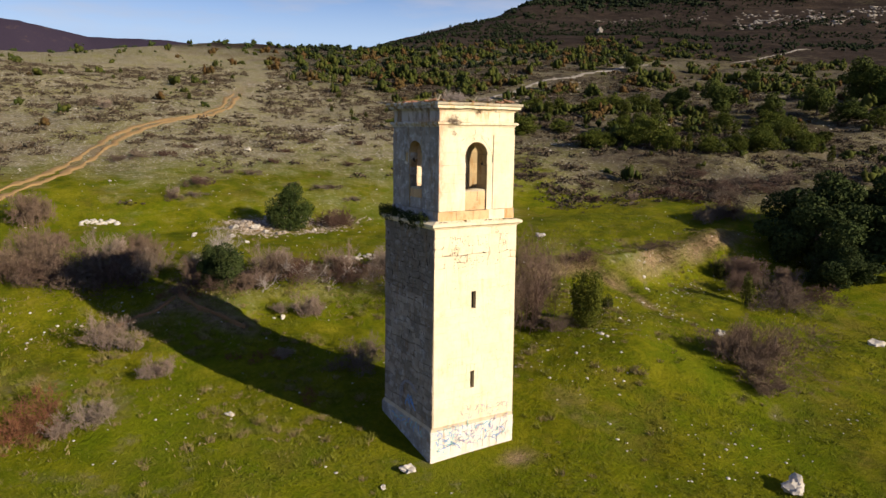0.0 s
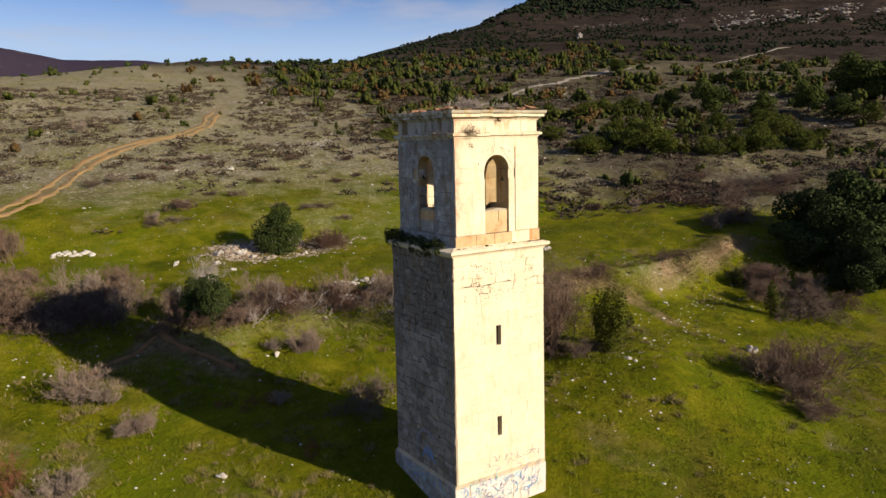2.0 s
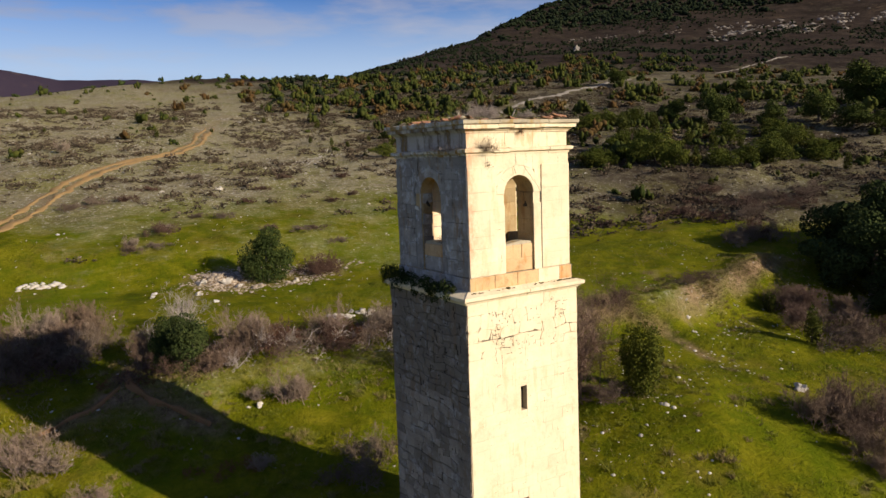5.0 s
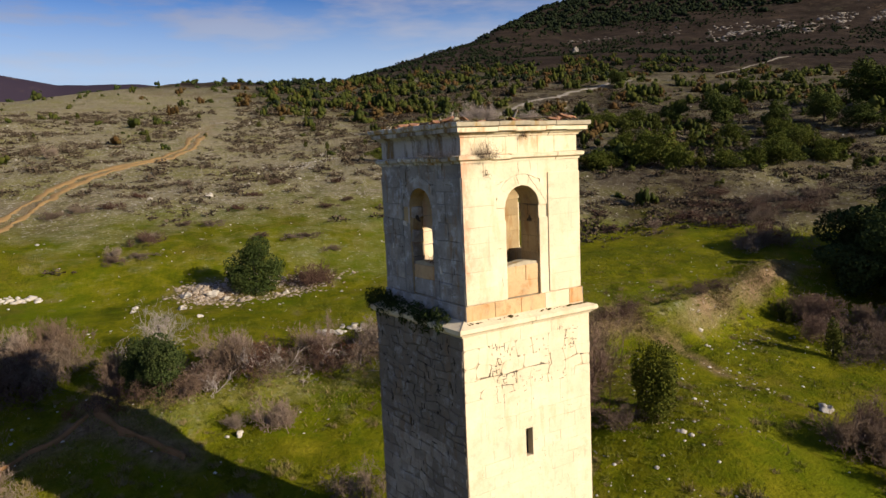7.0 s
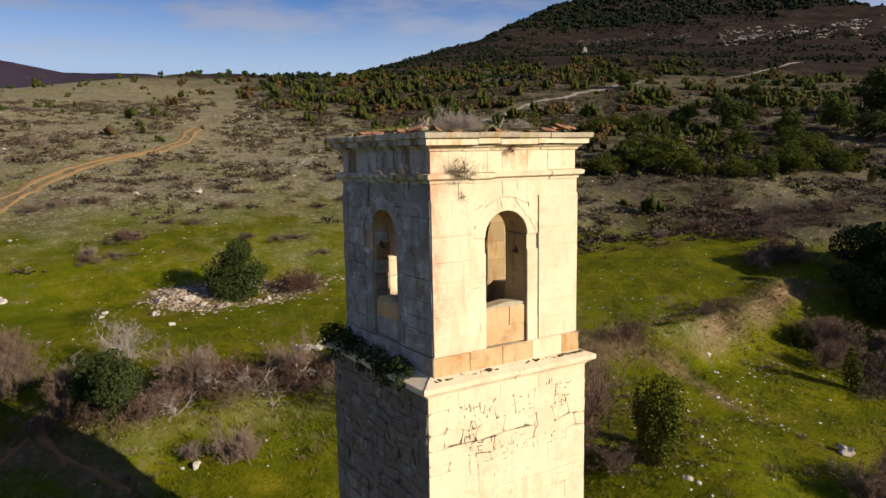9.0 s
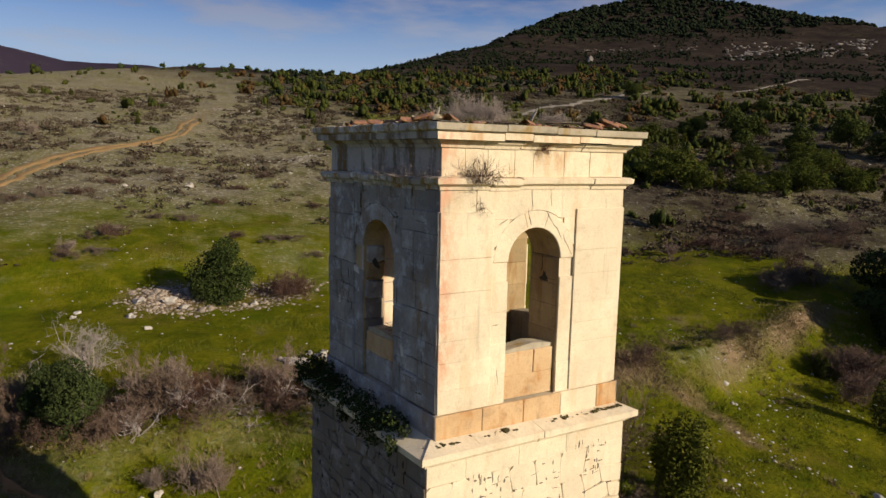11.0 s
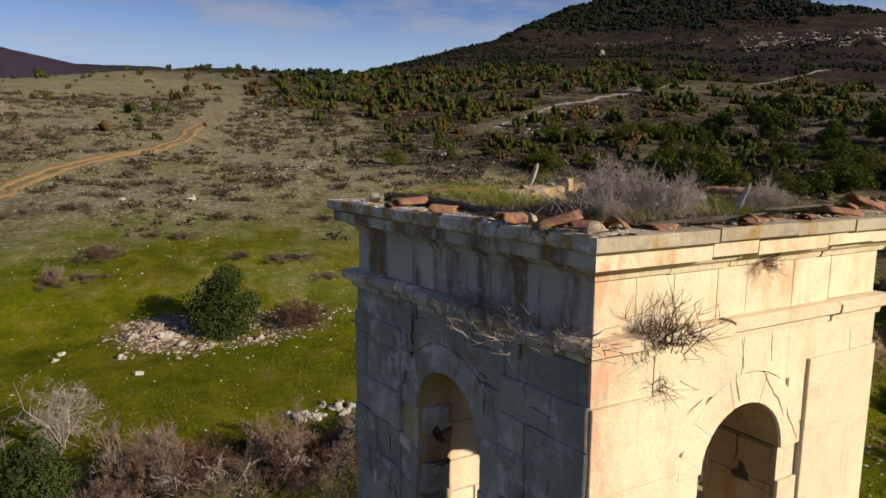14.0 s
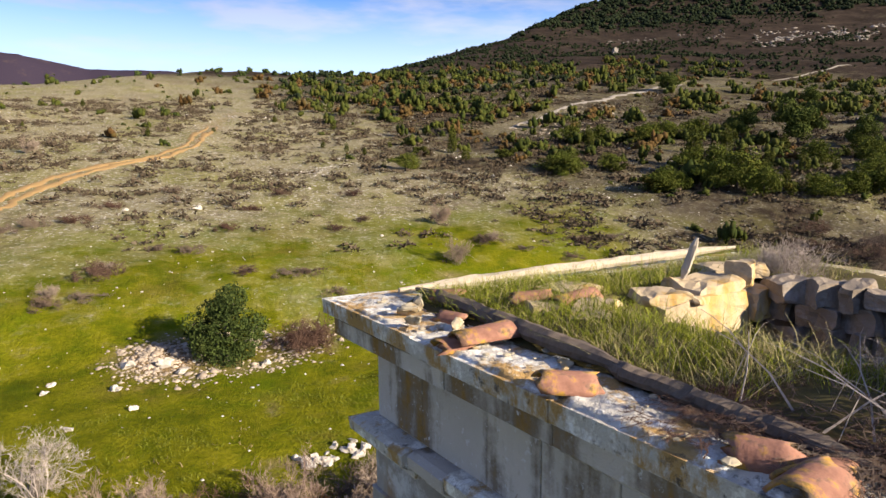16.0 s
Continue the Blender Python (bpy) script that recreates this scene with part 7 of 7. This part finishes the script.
def roof_plants():
    dry = branch_mesh("branchwork", TWIG_ROOF, 201, 40, 0.46, 1.35, 4, 4, 0.006, 0.2, 0.1, 0.2, 0.0019, 4)
    one = plant("dry_bush", "dense dry grey bush growing on the roof", "bush", [("stem_mass", branch_mesh("stem_mass", TWIG_ROOF, 221, 18, 0.42, 1.25, 2, 4, 0.008, 0.2, 0.1, 0.16, 0.004, 4)), ("twig_mass", dry)], "dry roof bushes")
    one.matrix_basis = Matrix.Translation(tower_at(1.12, 0.86, 15.62)) @ Matrix.Diagonal((0.92, 0.92, 0.95, 1))
    for u, v, s, turn in ((1.5, 0.7, 0.6, 75), (0.75, 0.62, 0.35, 300), (2.95, 3.0, 0.62, 50), (1.25, 0.95, 0.6, 120), (3.0, 0.75, 0.5, 200), (2.5, 0.6, 0.4, 20)):
        copy_thing(one, Matrix.Translation(tower_at(u, v, 15.66)) @ pose(0, 0, 0, 0, 0, turn) @ Matrix.Scale(s, 4))
    # dark tangle of dead stems between the timber and the bush
    dead = branch_mesh("stem_tangle", TWIG_DARK, 219, 22, 0.34, 1.5, 3, 4, 0.006, 0.4, 0.0, 0.2, 0.0026, 4)
    mat_ = plant("dead_weed", "dark tangle of dead stems matted on the roof", "weed", [("stem_tangle", dead)], "matted dead stems")
    mat_.matrix_basis = Matrix.Translation(tower_at(0.58, 1.15, 15.63)) @ Matrix.Diagonal((0.8, 1.1, 0.45, 1))
    for u, v, sx, turn in ((0.62, 0.75, 0.9, 60), (0.5, 1.55, 0.8, 130), (0.85, 1.25, 0.9, 200), (1.2, 0.5, 0.8, 20), (1.8, 0.55, 0.8, 300), (0.42, 0.5, 0.6, 250), (2.6, 0.6, 0.8, 90), (3.2, 0.7, 0.8, 10), (0.40, 1.0, 0.8, 35), (0.38, 1.36, 0.75, 75), (0.46, 0.78, 0.8, 160), (0.7, 1.5, 0.8, 240), (0.6, 0.98, 1.0, 290)):
        copy_thing(mat_, Matrix.Translation(tower_at(u, v, 15.64)) @ pose(0, 0, 0, 0, 0, turn) @ Matrix.Diagonal((sx, sx, 0.4 * sx, 1)))
    rg = np.random.default_rng(203)
    blades = {ROOF_GREEN: [], STRAW: []}
    for _ in range(60000):
        u, v = rg.uniform(0.45, 3.95, 2)
        if 1.12 < u < 2.8 and 1.28 < v < 3.08:
            continue
        d = vnoise(np.array([u * 1.9]), np.array([v * 1.9]), 71)[0] + 0.55 * (v > 1.5) * (u < 1.4) + 0.5 * (v > 2.7) + 0.3 * (abs(u - 1.65) < 0.3) * (abs(v - 0.6) < 0.25) - 0.2 * ((v < 1.5) & (u < 1.5))
        if d < rg.uniform(-0.3, 0.6):
            continue
        edge = min(u - 0.36, 4 - u, v - 0.36, 4 - v)
        z = 15.58 + 0.10 * min(1, edge / 0.5)
        h = rg.uniform(0.05, 0.15) * (1.7 if rg.random() < 0.1 else 1)
        az = rg.uniform(0, 6.28)
        b = np.array(skew((u, v, z)))
        side = np.array([math.cos(az), math.sin(az), 0]) * 0.0016
        lean = rg.normal(0, 0.5, 3) * h
        lean[2] = h
        blades[STRAW if rg.random() < (0.6 if vnoise(np.array([u * 3.1]), np.array([v * 3.1]), 73)[0] > 0.1 else 0.16) else ROOF_GREEN].append((b - side, b + side, b + lean * 0.55 + side * 0.8, b + lean * 0.55 - side * 0.8, b + lean + np.array([0.4 * lean[0], 0.4 * lean[1], -0.1 * h])))
    for mat, rows in blades.items():
        v = np.concatenate([np.array(r) for r in rows])
        f = [(5 * i, 5 * i + 1, 5 * i + 2, 5 * i + 3) for i in range(len(rows))] + [(5 * i + 3, 5 * i + 2, 5 * i + 4) for i in range(len(rows))]
        name, label = ("roof_grass", "green grass growing over the ruined roof") if mat is ROOF_GREEN else ("roof_straw", "dry straw-coloured grass over the ruined roof")
        tagged(mesh_of(name, v, f, mat), label, "grass", kind="stuff")
    # weeds rooted in the mouldings and ledges
    weed = twig_mesh("stems", TWIG_DARK, 80, 0.40, 1.7, 0.0042, 207, 4, 0.1, 0.05)
    w = plant("cornice_weed", "dry reddish weed rooted in the cornice", "weed", [("stem_mass", weed)], "wall weeds")
    w.matrix_basis = Matrix.Translation(tower_at(0.95, 0.2, 14.76)) @ pose(0, 0, 0, 22, 0, 0) @ Matrix.Scale(1.2, 4)
    thin = plant("wall_weed", "sparse star-shaped dry weed rooted in a joint", "weed", [("stem_mass", twig_mesh("stems", TWIG_DARK, 16, 0.34, 1.9, 0.0045, 217, 2, 0.1, 0.02))], "wall weeds")
    thin.matrix_basis = Matrix.Translation(tower_at(0.99, 0.24, 14.24)) @ pose(0, 0, 0, 70, 0, 0)
    for u, v, z, s, tilt in ((2.2, 0.22, 15.24, 0.4, 70), (0.72, 0.2, 14.76, 0.45, 30), (0.55, 2.05, 11.84, 0.55, 8)):
        copy_thing(w, Matrix.Translation(tower_at(u, v, z)) @ pose(0, 0, 0, tilt, 0, 40 * s) @ Matrix.Scale(s, 4))
    sticks = twig_mesh("sticks", TWIG_ROOF, 190, 0.52, 2.4, 0.0075, 209, 3, 0.2, 0.18)
    nest = plant("stick_nest", "untidy nest of grey sticks on the string course", "nest", [("stick_pile", sticks)])
    tagged(nest.children[0], kind="stuff")
    nest.matrix_basis = Matrix.Translation(tower_at(0.12, 1.25, 14.78)) @ Matrix.Diagonal((0.6, 1.35, 0.5, 1))
    shoot = branch_mesh("shoot", TWIG_PALE, 211, 1, 0.9, 1.5, 1, 3, 0.0065, 0.16, -0.35, 0.01, 0.0035, 4)
    for k, (u, v, turn, s) in enumerate(((0.45, 1.2, 170, 0.9), (0.5, 1.05, 200, 0.8), (0.45, 1.5, 150, 0.7), (0.5, 0.7, 185, 0.6), (0.55, 1.35, 120, 0.8), (0.6, 1.0, 90, 0.7), (0.5, 0.85, 60, 0.8))):
        sh = plant("hanging_shoot", "long pale shoot arching over the cornice edge", "plant", [("shoot", shoot)], "hanging shoots")
        sh.matrix_basis = Matrix.Translation(tower_at(u, v, 15.72)) @ pose(0, 0, 0, 0, 0, turn + 40 * k) @ Matrix.Scale(s, 4)
    # crumbled mortar and shards on the cornice
    rg = np.random.default_rng(215)
    temp = [rock_template(190 + i) for i in range(4)]
    vs, fs, k = [], [], 0
    for _ in range(150):
        if rg.random() < 0.6:
            u, v = rg.uniform(0.02, 0.40) ** 1.0, rg.uniform(0.1, 4.1)
        else:
            u, v = rg.uniform(0.3, 3.9), rg.uniform(0.04, 0.36)
        tv, tf = temp[rg.integers(0, 4)]
        s = rg.gamma(2.0, 0.011) + 0.012
        vs.append(tv * s * np.array([1.3, 1.0, 0.6]) + np.array(skew((u, v, 15.612 + 0.15 * s))))
        fs.append(tf + k)
        k += len(tv)
    tagged(mesh_of("cornice_debris", np.concatenate(vs), np.concatenate(fs), LICHEN_STONE), "crumbled mortar and stone chips on the cornice", "debris", kind="stuff")
    # thick crust of lime and lichen over the slab
    nu, nv = 26, 190
    cv, cf = [], []
    for j in range(nv + 1):
        for i in range(nu + 1):
            u, v = 0.005 + 0.39 * i / nu, 0.03 + 4.25 * j / nv
            k = noise.noise(Vector((u * 5, v * 4, 2))) + 0.6 * noise.noise(Vector((u * 14, v * 12, 5))) + 0.35 * noise.noise(Vector((u * 40, v * 36, 8)))
            rim = 1 - min(1, i / 2.0, (nu - i) / 1.0)
            cv.append(skew((u, v, 15.604 + 0.02 * k - 0.03 * rim)))
    for j in range(nv):
        for i in range(nu):
            k = j * (nu + 1) + i
            cf.append((k, k + 1, k + nu + 2, k + nu + 1))
    tagged(mesh_of("lime_crust", cv, cf, CRUST, smooth=True), "white lime and lichen crust on the cornice", "crust")
    # crumbs and moss on the sunny ledge
    vs, fs, k = [], [], 0
    for _ in range(170):
        u = rg.uniform(-0.1, 4.2)
        if math.sin(u * 5.1) + math.sin(u * 2.3) < rg.uniform(-1.5, 1.2):
            continue
        tv, tf = temp[rg.integers(0, 4)]
        s = rg.gamma(2.0, 0.016) + 0.02
        vs.append(tv * s * np.array([1.4, 1.0, 0.8]) + np.array(skew((u, rg.uniform(0.04, 0.2), 10.385 + 0.1 * s))))
        fs.append(tf + k)
        k += len(tv)
    tagged(mesh_of("ledge_debris", np.concatenate(vs), np.concatenate(fs), EARTH), "dark moss and crumbled mortar on the ledge", "debris", kind="stuff")
    # evergreen weeds along the shaded ledge
    rg = np.random.default_rng(213)
    for i, (v, r, dz) in enumerate(((0.95, 0.2, -0.04), (1.35, 0.34, -0.06), (1.75, 0.28, -0.2), (2.15, 0.36, -0.02), (2.75, 0.24, -0.1), (3.2, 0.36, 0.0), (3.7, 0.26, -0.05), (4.15, 0.42, 0.02), (4.5, 0.36, 0.05))):
        lob = [(0, 0, 0.08, r * 0.85, 0.26)] + [(rg.normal(-0.06, 0.15), rg.normal(0, 0.22), rg.uniform(-0.25, 0.30), r * rg.uniform(0.25, 0.6), rg.uniform(0.1, 0.22)) for _ in range(8)]
        vv, ff = leaf_cloud(rg, lob, 900, 0.03)
        vv[:, 2] += dz
        me = mesh_from("ledge_weed", vv, ff, OAK_LEAF)
        ob = plant("ivy_clump", "dark green ivy-like weed growing on the ledge", "weed", [("foliage", me)], "ledge weeds")
        ob.location = tower_at(-0.06, v, 10.42)


roof_plants()


def graffiti():
    rg = random.Random(31)
    front = lambda a, z, d: (a, -0.062 - d, z)
    shaft = lambda a, z, d: (a, 0.08 - 0.08 * (10.2 - z) / 9.7 - 0.026 - d, z)
    side = lambda a, z, d: (-0.06 - 0.08 * (10.2 - z) / 9.7 - 0.046 - d, a, z)
    side_low = lambda a, z, d: (-0.262 - d, a, z)

    def stroke(to, a, z, ln, w, turn, curl, colour):
        bm = bmesh.new()
        rows, t = [], turn
        for i in range(7):
            nx, nz = -math.sin(t), math.cos(t)
            rows.append([bm.verts.new(skew(to(a + nx * w * k, z + nz * w * k, d))) for k, d in ((-0.5, 0), (-0.5, 0.004), (0.5, 0.004), (0.5, 0))])
            a, z, t = a + math.cos(t) * ln / 6, z + math.sin(t) * ln / 6, t + curl / 6
        for p, q in zip(rows, rows[1:]):
            for k in range(3):
                bm.faces.new((p[k], p[k + 1], q[k + 1], q[k]))
        obj("paint_stroke", SPRAY[colour], finish(bm), PAINT)
    for _ in range(190):
        a, z = rg.uniform(0.0, 3.95), rg.uniform(-0.45, 0.55)
        stroke(front, a, z, rg.uniform(0.15, 0.45), rg.uniform(0.012, 0.035), rg.uniform(-0.6, 1.9), rg.uniform(-3, 3), rg.choice(["blue", "teal", "violet", "grey", "violet"] if a > 0.9 else ["teal", "blue"]))
    for _ in range(40):
        stroke(shaft, rg.uniform(1.1, 4.0), rg.uniform(0.85, 1.4), rg.uniform(0.15, 0.4), 0.016, rg.uniform(-0.5, 1.8), rg.uniform(-3, 3), rg.choice(["grey", "violet", "grey"]))
    for k in range(12):
        stroke(side_low, 0.6 + 0.26 * k, 0.1 + 0.13 * (k % 3), 0.4, 0.045, 0.5 + 0.2 * k, 1.6, "blue" if k % 2 else "teal")
    for k in range(7):
        stroke(side, 1.35 + 0.16 * k, 1.15 + 0.1 * (k % 3), 0.5, 0.06, 0.5 + 0.2 * k, 1.2, "blue")
    for k in range(5):
        stroke(side, 2.75 - 0.06 * k, 1.2 + 0.1 * k, 2.6 - 0.25 * k, 0.035, 1.35, 3.0, "grey")


PAINT = new("paint_marks")
PAINT.parent = TOWER
graffiti()
